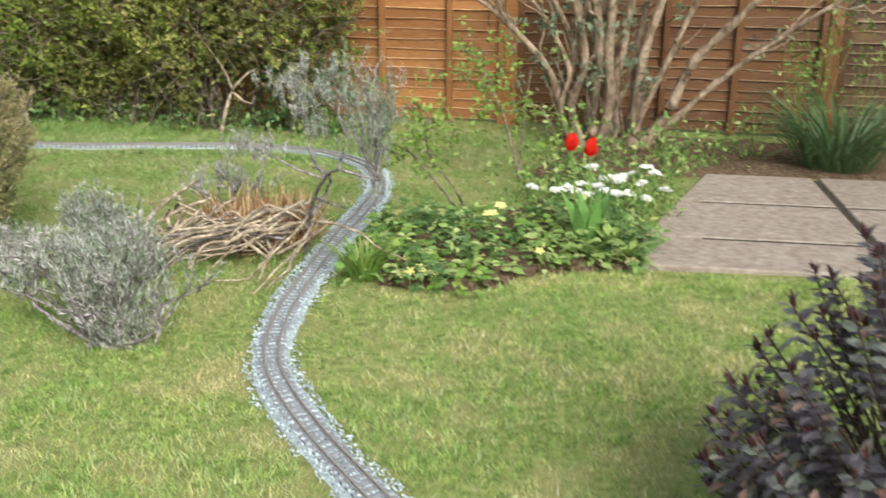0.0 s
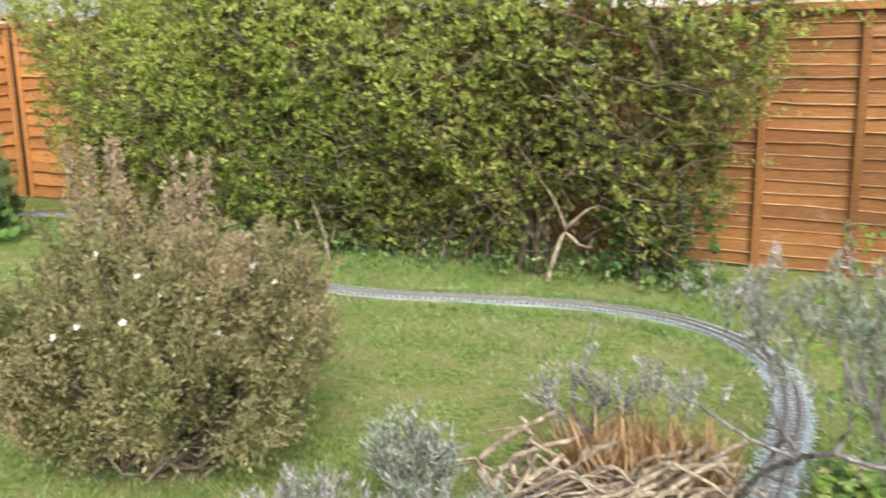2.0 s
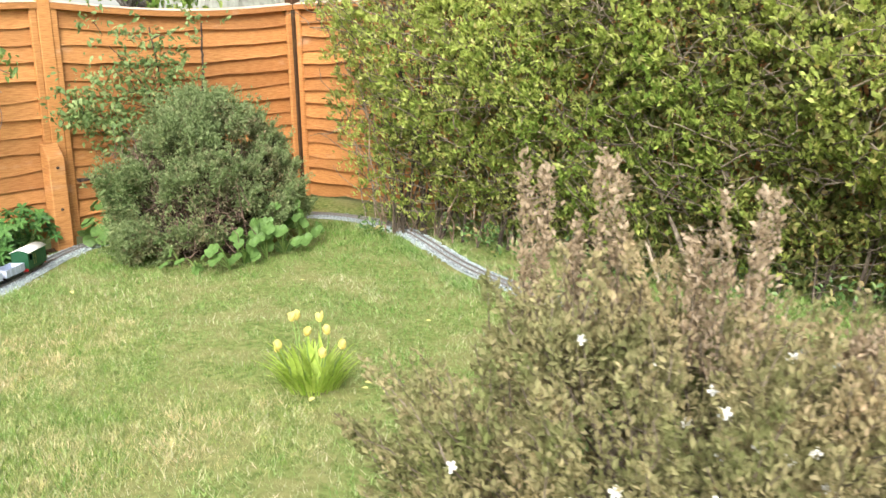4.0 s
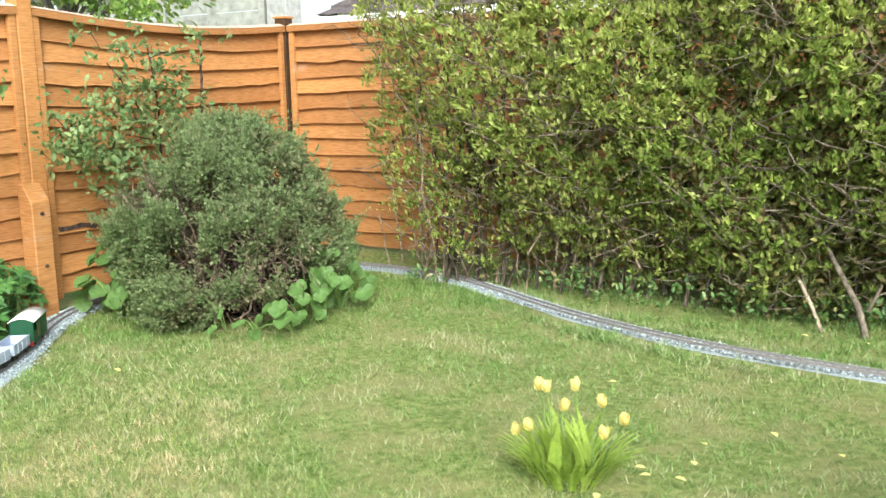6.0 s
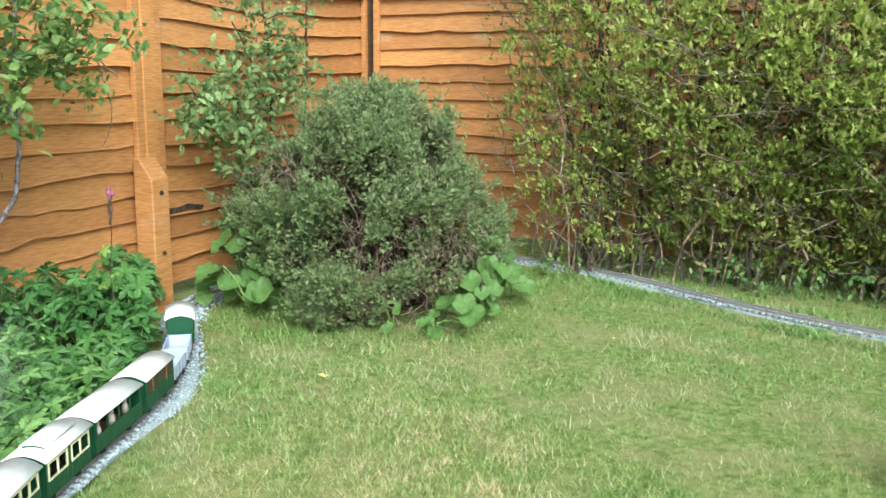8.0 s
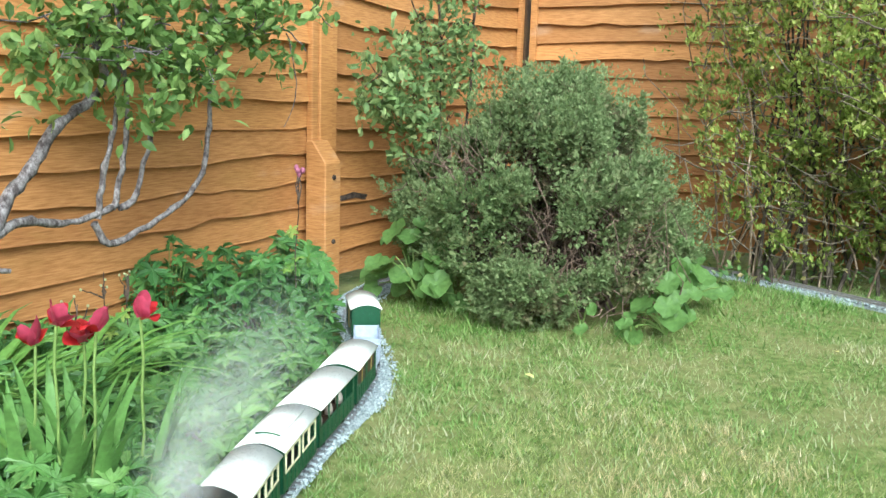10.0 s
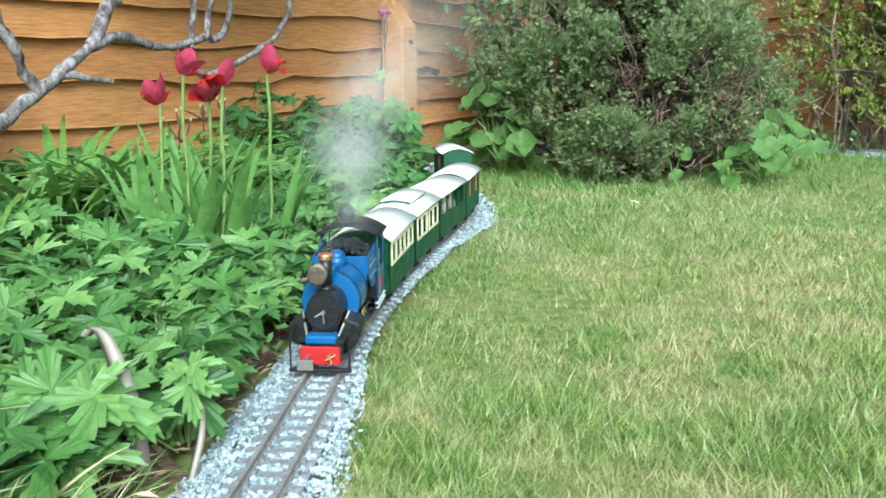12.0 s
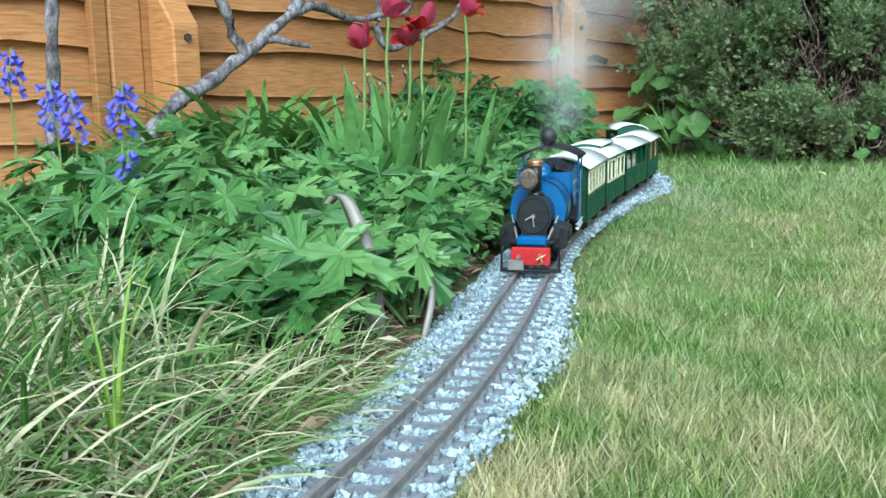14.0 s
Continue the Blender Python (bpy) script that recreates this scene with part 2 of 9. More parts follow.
M["bush"] = leaf_mat("bush_leaf", [(0.0, (0.17, 0.22, 0.105)), (0.5, (0.235, 0.295, 0.145)), (0.92, (0.31, 0.365, 0.185)), (1.0, (0.35, 0.29, 0.19))], 0.5, 0.9,
                     ([(0.0, (0.18, 0.165, 0.10)), (0.6, (0.25, 0.235, 0.135)), (1.0, (0.33, 0.26, 0.17))], 3.4, 0.50, 0.66), 0.05)
# fresher leaf, also paler to give the tips a lit look
M["bush_tip"] = leaf_mat("bush_fresh_lit_leaf", [(0.0, (0.185, 0.255, 0.11)), (0.5, (0.265, 0.345, 0.16)), (1.0, (0.35, 0.41, 0.205))], 0.5, 0.9, None, 0.05)
M["dry_twig"] = bark_mat("dry_brown_twig", (0.13, 0.085, 0.065), (0.30, 0.215, 0.165), 60)
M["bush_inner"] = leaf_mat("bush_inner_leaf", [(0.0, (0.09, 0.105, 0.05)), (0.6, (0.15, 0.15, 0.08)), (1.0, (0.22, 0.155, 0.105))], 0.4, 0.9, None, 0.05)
M["brown_tip"] = leaf_mat("pinkish_shoot_leaf", [(0.0, (0.29, 0.225, 0.14)), (0.5, (0.40, 0.31, 0.21)), (1.0, (0.53, 0.43, 0.32))], 0.35, 0.85, None, 0.05)
M["brown_bush"] = leaf_mat("brown_bush_leaf", [(0.0, (0.265, 0.235, 0.13)), (0.5, (0.325, 0.29, 0.16)), (0.85, (0.38, 0.33, 0.185)), (1.0, (0.44, 0.36, 0.23))], 0.3, 0.85,
                           ([(0.0, (0.17, 0.18, 0.075)), (0.6, (0.25, 0.26, 0.115)), (1.0, (0.32, 0.31, 0.16))], 3.0, 0.48, 0.62), 0.1)
M["round_leaf"] = leaf_mat("round_leaf", [(0.0, (0.055, 0.125, 0.034)), (0.55, (0.115, 0.215, 0.056)), (0.85, (0.22, 0.32, 0.11)), (1.0, (0.32, 0.38, 0.15))], 0.25, 0.5)
M["palmate"] = leaf_mat("palmate_leaf", [(0.0, (0.060, 0.148, 0.034)), (0.55, (0.118, 0.250, 0.060)), (1.0, (0.22, 0.37, 0.11))], 0.25, 0.45, None, 0.45)
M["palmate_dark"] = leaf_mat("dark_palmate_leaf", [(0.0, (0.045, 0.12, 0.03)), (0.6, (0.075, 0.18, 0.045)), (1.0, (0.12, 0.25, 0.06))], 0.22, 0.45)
M["strap"] = leaf_mat("strap_leaf", [(0.0, (0.085, 0.19, 0.035)), (0.6, (0.15, 0.28, 0.06)), (1.0, (0.27, 0.38, 0.11))], 0.25, 0.4)
M["tulip_leaf"] = leaf_mat("tulip_leaf", [(0.0, (0.11, 0.25, 0.055)), (1.0, (0.21, 0.38, 0.11))], 0.28, 0.45)
M["fresh"] = leaf_mat("fresh_leaf", [(0.0, (0.13, 0.24, 0.045)), (0.6, (0.22, 0.35, 0.07)), (1.0, (0.36, 0.45, 0.12))], 0.35, 0.42)
M["espalier"] = leaf_mat("tree_leaf", [(0.0, (0.106, 0.190, 0.054)), (0.6, (0.195, 0.305, 0.084)), (1.0, (0.354, 0.460, 0.162))], 0.38, 0.5)
M["sapling"] = leaf_mat("sapling_leaf", [(0.0, (0.128, 0.207, 0.074)), (0.6, (0.218, 0.317, 0.115)), (1.0, (0.384, 0.464, 0.203))], 0.35, 0.55)
M["grey_leaf"] = leaf_mat("grey_green_leaf", [(0.0, (0.09, 0.13, 0.085)), (0.6, (0.17, 0.22, 0.14)), (1.0, (0.28, 0.33, 0.20))], 0.25, 0.55)
M["clump"] = leaf_mat("dark_strap_leaf", [(0.0, (0.035, 0.075, 0.028)), (0.7, (0.085, 0.15, 0.055)), (1.0, (0.24, 0.29, 0.13))], 0.2, 0.4)
M["lavender"] = leaf_mat("lavender_leaf", [(0.0, (0.11, 0.145, 0.085)), (0.4, (0.27, 0.305, 0.235)), (0.75, (0.46, 0.45, 0.45)), (1.0, (0.70, 0.67, 0.70))], 0.15, 0.75,
                         ([(0.0, (0.12, 0.165, 0.085)), (0.5, (0.25, 0.31, 0.20)), (1.0, (0.42, 0.46, 0.36))], 8.0, 0.54, 0.70), 0.1)
M["hebe"] = leaf_mat("purple_leaf", [(0.0, (0.06, 0.05, 0.06)), (0.5, (0.13, 0.12, 0.135)), (0.85, (0.20, 0.22, 0.18)), (1.0, (0.28, 0.15, 0.12))], 0.15, 0.42)
M["hebe_tip"] = leaf_mat("maroon_shoot", [(0.0, (0.045, 0.022, 0.026)), (1.0, (0.095, 0.04, 0.04))], 0.12, 0.4)
M["pale_leaf"] = leaf_mat("soft_pale_leaf", [(0.0, (0.16, 0.25, 0.06)), (0.6, (0.27, 0.37, 0.11)), (1.0, (0.38, 0.45, 0.17))], 0.3, 0.6)
M["litter"] = leaf_mat("dead_leaf", [(0.0, (0.10, 0.065, 0.04)), (0.5, (0.26, 0.18, 0.105)), (0.85, (0.45, 0.36, 0.23)), (1.0, (0.66, 0.57, 0.42))], 0.1, 0.75)
M["mixed"] = leaf_mat("bed_leaf", [(0.0, (0.086, 0.168, 0.042)), (0.5, (0.178, 0.302, 0.078)), (0.85, (0.333, 0.448, 0.132)), (1.0, (0.483, 0.515, 0.228))], 0.3, 0.45)
M["ivy_leaf"] = leaf_mat("dark_ivy_leaf", [(0.0, (0.065, 0.130, 0.041)), (0.6, (0.130, 0.234, 0.068)), (0.85, (0.286, 0.377, 0.149)), (1.0, (0.390, 0.286, 0.135))], 0.2, 0.4)
M["red"] = leaf_mat("red_petal", [(0.0, (0.62, 0.012, 0.010)), (1.0, (0.85, 0.035, 0.02))], 0.35, 0.35)
M["crimson"] = leaf_mat("dusky_crimson_petal", [(0.0, (0.36, 0.014, 0.03)), (0.4, (0.46, 0.035, 0.075)), (0.75, (0.53, 0.09, 0.17)), (1.0, (0.62, 0.22, 0.33))], 0.3, 0.45)
M["crimson_inner"] = leaf_mat("red_inner_petal", [(0.0, (0.34, 0.008, 0.014)), (0.6, (0.50, 0.02, 0.026)), (1.0, (0.58, 0.07, 0.09))], 0.3, 0.4)
M["yellow"] = leaf_mat("yellow_petal", [(0.0, (0.85, 0.72, 0.16)), (1.0, (0.92, 0.85, 0.42))], 0.35, 0.45)
M["white"] = leaf_mat("white_petal", [(0.0, (0.80, 0.80, 0.76)), (1.0, (0.92, 0.91, 0.87))], 0.3, 0.5)
M["bluebell"] = leaf_mat("bluebell_petal", [(0.0, (0.13, 0.12, 0.62)), (0.6, (0.21, 0.20, 0.78)), (1.0, (0.42, 0.40, 0.90))], 0.3, 0.45)
M["pink"] = leaf_mat("pink_petal", [(0.0, (0.32, 0.08, 0.17)), (1.0, (0.50, 0.20, 0.30))], 0.3, 0.5)
M["stem"] = leaf_mat("green_stem", [(0.0, (0.15, 0.26, 0.06)), (1.0, (0.28, 0.38, 0.12))], 0.15, 0.5)
M["withered"] = paint_mat("withered_leaf", (0.31, 0.265, 0.225), 0.4, 0, 0.3, 25)
M["rail"] = paint_mat("rail_metal", (0.30, 0.275, 0.255), 0.5, 0.35, 0.25, 90)
M["sleeper"] = paint_mat("sleeper_plastic", (0.22, 0.225, 0.24), 0.85, 0, 0.4, 120)
M["blue"] = paint_mat("blue_enamel", (0.012, 0.098, 0.27), 0.3, 0, 0.12)
M["black"] = paint_mat("black_enamel", (0.009, 0.009, 0.010), 0.42, 0, 0.3)
M["gloss_black"] = paint_mat("smokebox_black", (0.011, 0.011, 0.012), 0.36, 0, 0.3)
M["buffer_red"] = paint_mat("buffer_red", (0.42, 0.014, 0.016), 0.38)
M["copper"] = paint_mat("copper_cap", (0.72, 0.36, 0.22), 0.3, 0.9)
M["brass"] = paint_mat("brass", (0.58, 0.42, 0.18), 0.35, 0.9)
M["steel"] = paint_mat("bright_steel", (0.36, 0.33, 0.30), 0.42, 0.85)
M["lamp_body"] = paint_mat("tarnished_lamp", (0.26, 0.22, 0.18), 0.45, 0.6)
M["lamp_glass"] = paint_mat("lamp_lens", (0.12, 0.09, 0.07), 0.25, 0.2, 0.4, 200)
M["coach_green"] = paint_mat("coach_green", (0.010, 0.068, 0.029), 0.42)
M["cream"] = paint_mat("cream_paint", (0.80, 0.75, 0.50), 0.5)
M["roof_white"] = paint_mat("roof_white", (0.88, 0.87, 0.82), 0.7, 0, 0.06)
M["line_white"] = paint_mat("white_line", (0.82, 0.82, 0.80), 0.45)
M["wagon_grey"] = paint_mat("wagon_grey", (0.40, 0.45, 0.56), 0.6)
M["brown_panel"] = paint_mat("brown_panel", (0.07, 0.035, 0.025), 0.5)
M["interior"] = paint_mat("dark_interior", (0.025, 0.022, 0.02), 0.8)
M["coal"] = stone_mat("coal", [(0.25, (0.008, 0.008, 0.009)), (0.75, (0.05, 0.05, 0.055))], 120.0)
M["capping"] = paint_mat("pale_capping", (0.62, 0.45, 0.33), 0.7, 0, 0.25, 12)
M["doll"] = paint_mat("painted_doll", (0.55, 0.48, 0.42), 0.6, 0, 0.3, 30)
M["grey_fence"] = stone_mat("weathered_fence", [(0.3, (0.24, 0.24, 0.22)), (0.7, (0.40, 0.41, 0.38))], 14.0)
M["grey_post"] = stone_mat("concrete_post", [(0.3, (0.34, 0.34, 0.33)), (0.7, (0.50, 0.50, 0.49))], 20.0)
M["roof_tile"] = stone_mat("roof_tile", [(0.3, (0.075, 0.06, 0.062)), (0.7, (0.15, 0.125, 0.125))], 18.0)
M["stucco_wall"] = stone_mat("house_stucco", [(0.3, (0.55, 0.53, 0.49)), (0.7, (0.68, 0.66, 0.62))], 6.0)
M["barge"] = paint_mat("white_board", (0.8, 0.8, 0.8), 0.4)

# ---- mesh helpers ----
RNG = np.random.RandomState(7)


def raw_mesh(name, verts, faces, mat, smooth=False):
    """A mesh from an array of corners and an array (or list of arrays) of faces."""
    groups = [np.asarray(f, dtype=np.int32) for f in (faces if isinstance(faces, list) else [faces]) if len(f)]
    me = bpy.data.meshes.new(name)
    verts = np.asarray(verts, dtype=np.float32)
    me.vertices.add(len(verts))
    me.vertices.foreach_set("co", verts.ravel())
    loops = np.concatenate([g.ravel() for g in groups])
    sizes = np.concatenate([np.full(len(g), g.shape[1], dtype=np.int32) for g in groups])
    starts = np.concatenate(([0], np.cumsum(sizes)[:-1])).astype(np.int32)
    me.loops.add(len(loops))
    me.loops.foreach_set("vertex_index", loops)
    me.polygons.add(len(sizes))
    me.polygons.foreach_set("loop_start", starts)
    me.polygons.foreach_set("use_smooth", np.full(len(sizes), smooth, dtype=bool))
    me.update(calc_edges=True)
    me.validate()
    me.materials.append(mat)
    return me


def part_np(name, verts, faces, mat, parent=None, label="", smooth=False):
    ob = new(name, raw_mesh(name, verts, faces, mat, smooth))
    ob.parent = parent
    if name in JOINED:
        tagged(ob, kind="stuff")
    return tagged(ob, label) if label else ob


JOINED = {"stem_work", "twig_work", "leaves", "top_leaves", "inner_leaves", "end_leaves", "foliage", "branches", "dead_twigs", "crown_tip", "crown", "limb_work", "stalk_work", "blade_tuft", "spray", "shoot_growth", "shoot_wood", "sprig_growth", "dead_wood", "branchwork", "straw", "green_grass", "coal"}


def part(name, bm, mat, parent=None, label="", smooth=False, bevel=0.0):
    if bevel:
        bmesh.ops.bevel(bm, geom=bm.edges[:], offset=bevel, segments=1, affect="EDGES", clamp_overlap=True)
    bmesh.ops.recalc_face_normals(bm, faces=bm.faces[:])
    me = bpy.data.meshes.new(name)
    bm.to_mesh(me)
    bm.free()
    for p in me.polygons:
        p.use_smooth = smooth
    me.materials.append(mat)
    ob = new(name, me)
    ob.parent = parent
    return tagged(ob, label) if label else ob


def thing(name, place, label, category, group="", kind="", yaw=0.0):
    ob = new(name)
    ob.empty_display_size = 0.05
    ob.matrix_world = pose(*place, 0, 0, yaw)
    return tagged(ob, label, category, group, kind)


def box(bm, x0, x1, y0, y1, z0, z1, m=None):
    r = bmesh.ops.create_cube(bm, size=1.0)["verts"]
    for v in r:
        v.co = Vector((x0 + (v.co.x + 0.5) * (x1 - x0), y0 + (v.co.y + 0.5) * (y1 - y0), z0 + (v.co.z + 0.5) * (z1 - z0)))
        if m:
            v.co = m @ v.co
    return r


def rod(bm, a, b, r1, r2=None, seg=12):
    a, b = Vector(a), Vector(b)
    d = b - a
    m = Matrix.Translation((a + b) / 2) @ d.to_track_quat("Z", "Y").to_matrix().to_4x4()
    return bmesh.ops.create_cone(bm, cap_ends=True, segments=seg, radius1=r1, radius2=r1 if r2 is None else r2, depth=d.length, matrix=m)["verts"]


def ball(bm, c, r, squash=1.0, seg=14):
    return bmesh.ops.create_uvsphere(bm, u_segments=seg, v_segments=seg // 2 + 2, radius=r, matrix=Matrix.Translation(c) @ Matrix.Diagonal((1, 1, squash, 1)))["verts"]


def prism(bm, outline, axis, a, b):
    """An outline of (u, v) pushed from a to b along x, y or z."""
    def at(u, v, w):
        return {"x": (w, u, v), "y": (u, w, v), "z": (u, v, w)}[axis]
    lo = [bm.verts.new(at(u, v, a)) for u, v in outline]
    hi = [bm.verts.new(at(u, v, b)) for u, v in outline]
    bm.faces.new(lo)
    bm.faces.new(hi[::-1])
    k = len(lo)
    for i in range(k):
        bm.faces.new((lo[i], hi[i], hi[(i + 1) % k], lo[(i + 1) % k]))


def tubes(paths, seg=5):
    """Tapered tubes along paths of (x, y, z, radius) rows."""
    V, F, base = [], [], 0
    for p in paths:
        p = np.asarray(p, dtype=float)
        c, r = p[:, :3], p[:, 3]
        t = np.gradient(c, axis=0)
        t /= np.linalg.norm(t, axis=1, keepdims=True) + 1e-9
        ref = np.where(np.abs(t[:, 2:3]) > 0.9, [[1.0, 0, 0]], [[0, 0, 1.0]])
        u = np.cross(t, ref)
        u /= np.linalg.norm(u, axis=1, keepdims=True) + 1e-9
        w = np.cross(t, u)
        a = np.arange(seg) * 2 * np.pi / seg
        ring = c[:, None] + r[:, None, None] * (np.cos(a)[None, :, None] * u[:, None] + np.sin(a)[None, :, None] * w[:, None])
        V.append(ring.reshape(-1, 3))
        k = len(p)
        i, j = np.meshgrid(np.arange(k - 1), np.arange(seg), indexing="ij")
        q = np.stack([i * seg + j, i * seg + (j + 1) % seg, (i + 1) * seg + (j + 1) % seg, (i + 1) * seg + j], -1).reshape(-1, 4)
        F.append(q + base)
        base += k * seg
    return np.concatenate(V), np.concatenate(F)


def unit(a):
    return a / (np.linalg.norm(a, axis=-1, keepdims=True) + 1e-9)


def scatter(tv, tf, P, D, N, S, W=None):
    """Copies of a template leaf (base at 0, tip along y, face towards z) at P, pointing along D, facing about N, of length S and width W times that."""
    tv, tf = np.asarray(tv, float), np.asarray(tf, np.int32)
    P, D, N = np.asarray(P, float), unit(np.asarray(D, float)), np.asarray(N, float)
    X = unit(np.cross(D, N))
    Z = np.cross(X, D)
    S = np.broadcast_to(np.asarray(S, float), (len(P),))
    W = S if W is None else S * W
    V = P[:, None] + tv[None, :, 0:1] * (W[:, None] * X)[:, None] + tv[None, :, 1:2] * (S[:, None] * D)[:, None] + tv[None, :, 2:3] * (S[:, None] * Z)[:, None]
    F = tf[None] + (np.arange(len(P)) * len(tv))[:, None, None]
    return V.reshape(-1, 3), F.reshape(-1, tf.shape[1])


def join(pairs):
    V, F, base = [], [], 0
    for v, f in pairs:
        V.append(v)
        F.append(f + base)
        base += len(v)
    return np.concatenate(V), np.concatenate(F)


def dirs(n, up=0.0, rng=RNG):
    d = rng.normal(size=(n, 3))
    d[:, 2] += up
    return unit(d)


# templates: small folded leaf, oval leaf, blade, round leaf, palmate leaf
LEAF2 = ([(0, 0, 0), (-0.28, 0.5, 0.07), (0, 1, -0.05), (0.28, 0.5, 0.07)], [(0, 3, 2), (0, 2, 1)])
OVAL = ([(0, 0, 0), (-0.22, 0.3, 0.06), (0, 0.33, 0), (0.22, 0.3, 0.06), (-0.2, 0.68, 0.02), (0, 0.7, -0.04), (0.2, 0.68, 0.02), (0, 1, -0.14)],
        [(0, 2, 1), (0, 3, 2), (1, 2, 5), (1, 5, 4), (2, 3, 6), (2, 6, 5), (4, 5, 7), (5, 6, 7)])
SPEAR = ([(-0.5, 0, 0), (0.5, 0, 0), (0.1, 1, -0.15)], [(0, 1, 2)])
OVAL4 = ([(0, 0, 0), (-0.23, 0.48, 0.05), (0, 0.5, -0.02), (0.23, 0.48, 0.05), (0, 1, -0.12)], [(0, 2, 1), (0, 3, 2), (1, 2, 4), (2, 3, 4)])
BLADE = ([(-0.5, 0, 0), (0.5, 0, 0), (-0.42, 0.5, -0.04), (0.42, 0.5, -0.04), (0, 1, -0.2)], [(0, 1, 3), (0, 3, 2), (2, 3, 4)])


def arch_blade(bend, n=6, fold=0.25):
    """A long strap that rises along y and arches over towards -z by bend."""
    v, f = [], []
    for i in range(n + 1):
        t = i / n
        w = 0.5 * (min(1, 0.55 + 1.6 * t) * (1 - t ** 2.6))
        y, z = t * (1 - 0.32 * bend * t * t), -bend * 0.62 * t ** 2.4
        v += [(-w, y, z + fold * w * 0.02), (0, y, z - 0.004), (w, y, z + fold * w * 0.02)]
        if i:
            a = 3 * (i - 1)
            for k in (0, 1):
                f += [(a + k, a + k + 1, a + k + 4), (a + k, a + k + 4, a + k + 3)]
    return v, f


def disc_leaf(n=24, wave=0.05, cup=0.16):
    """A round leaf with a notch at the stalk, a wavy rim and a shallow dished, ribbed face."""
    v, f = [(0, 0.42, -cup * 0.35)], []
    for ring, (rr, lift) in enumerate(((0.26, 0.05), (0.5, 0.42))):
        for i in range(n):
            a = -math.pi / 2 + (i + 0.5) / n * 2 * math.pi
            r = rr * (1 + wave * ring * (math.sin(a * 5 + 1) + 0.7 * math.cos(a * 9)))
            if i in (0, n - 1):
                r *= 0.7
            rib = 0.022 * math.cos(a * 8) * (0.6 + 0.6 * ring)
            v.append((r * math.cos(a), 0.45 + r * math.sin(a), cup * lift + rib + 0.06 * ring * math.sin(a * 3 + 0.5)))
    for i in range(n):
        j = (i + 1) % n
        f += [(0, 1 + i, 1 + j), (1 + i, 1 + n + i, 1 + n + j), (1 + i, 1 + n + j, 1 + j)]
    return v, f


def palmate_leaf(lobes=5):
    """Lobed leaf like a cranesbill's: broad lobes round the stalk, each folded along its rib and cut into blunt teeth."""
    v, f, out = [(0, 0, 0)], [], []
    span = math.radians(268)
    for i in range(lobes):
        a = math.pi / 2 - span / 2 + span * i / (lobes - 1)
        ln = 1.0 - 0.10 * abs(i - lobes // 2)
        h = span / (lobes - 1) / 2
        out += [(a - h, 0.30, 0.06), (a - h * 0.74, 0.52 * ln, 0.06), (a - h * 0.66, 0.72 * ln, 0.05), (a - h * 0.40, 0.68 * ln, 0.02), (a - h * 0.34, 0.90 * ln, -0.02), (a - h * 0.16, 0.86 * ln, -0.04),
                (a, 1.04 * ln, -0.14), (a + h * 0.18, 0.85 * ln, -0.04), (a + h * 0.36, 0.89 * ln, -0.02), (a + h * 0.42, 0.67 * ln, 0.02), (a + h * 0.68, 0.70 * ln, 0.05), (a + h * 0.76, 0.50 * ln, 0.06)]
    out.append((math.pi / 2 + span / 2 + span / (lobes - 1) / 2, 0.26, 0.03))
    for a, r, z in out:
        v.append((r * math.cos(a), r * math.sin(a), z + 0.05 * math.sin(a * 3) * r))
    for i in range(1, len(v) - 1):
        f.append((0, i, i + 1))
    return v, f


DISC, PALM = disc_leaf(), palmate_leaf(5)


def stems_between(A, B, r0, r1, sag=0.0, n=5, wob=0.0, rng=RNG):
    out = []
    for a, b in zip(A, B):
        t = np.linspace(0, 1, n)[:, None]
        p = a * (1 - t) + b * t
        p[:, 2] += sag * np.sin(t[:, 0] * math.pi)
        if wob:
            p[1:-1] += rng.normal(size=(n - 2, 3)) * wob
        out.append(np.hstack([p, (r0 * (1 - t) + r1 * t)]))
    return out


def in_poly(x, y, poly):
    inside = np.zeros(len(x), bool)
    k = len(poly)
    for i in range(k):
        x1, y1 = poly[i]
        x2, y2 = poly[(i + 1) % k]
        hit = ((y1 > y) != (y2 > y)) & (x < (x2 - x1) * (y - y1) / (y2 - y1 + 1e-12) + x1)
        inside ^= hit
    return inside


# ---- plan ----
FENCE_X, FENCE_Y, FENCE_TOP = -7.92, 6.45, 1.52
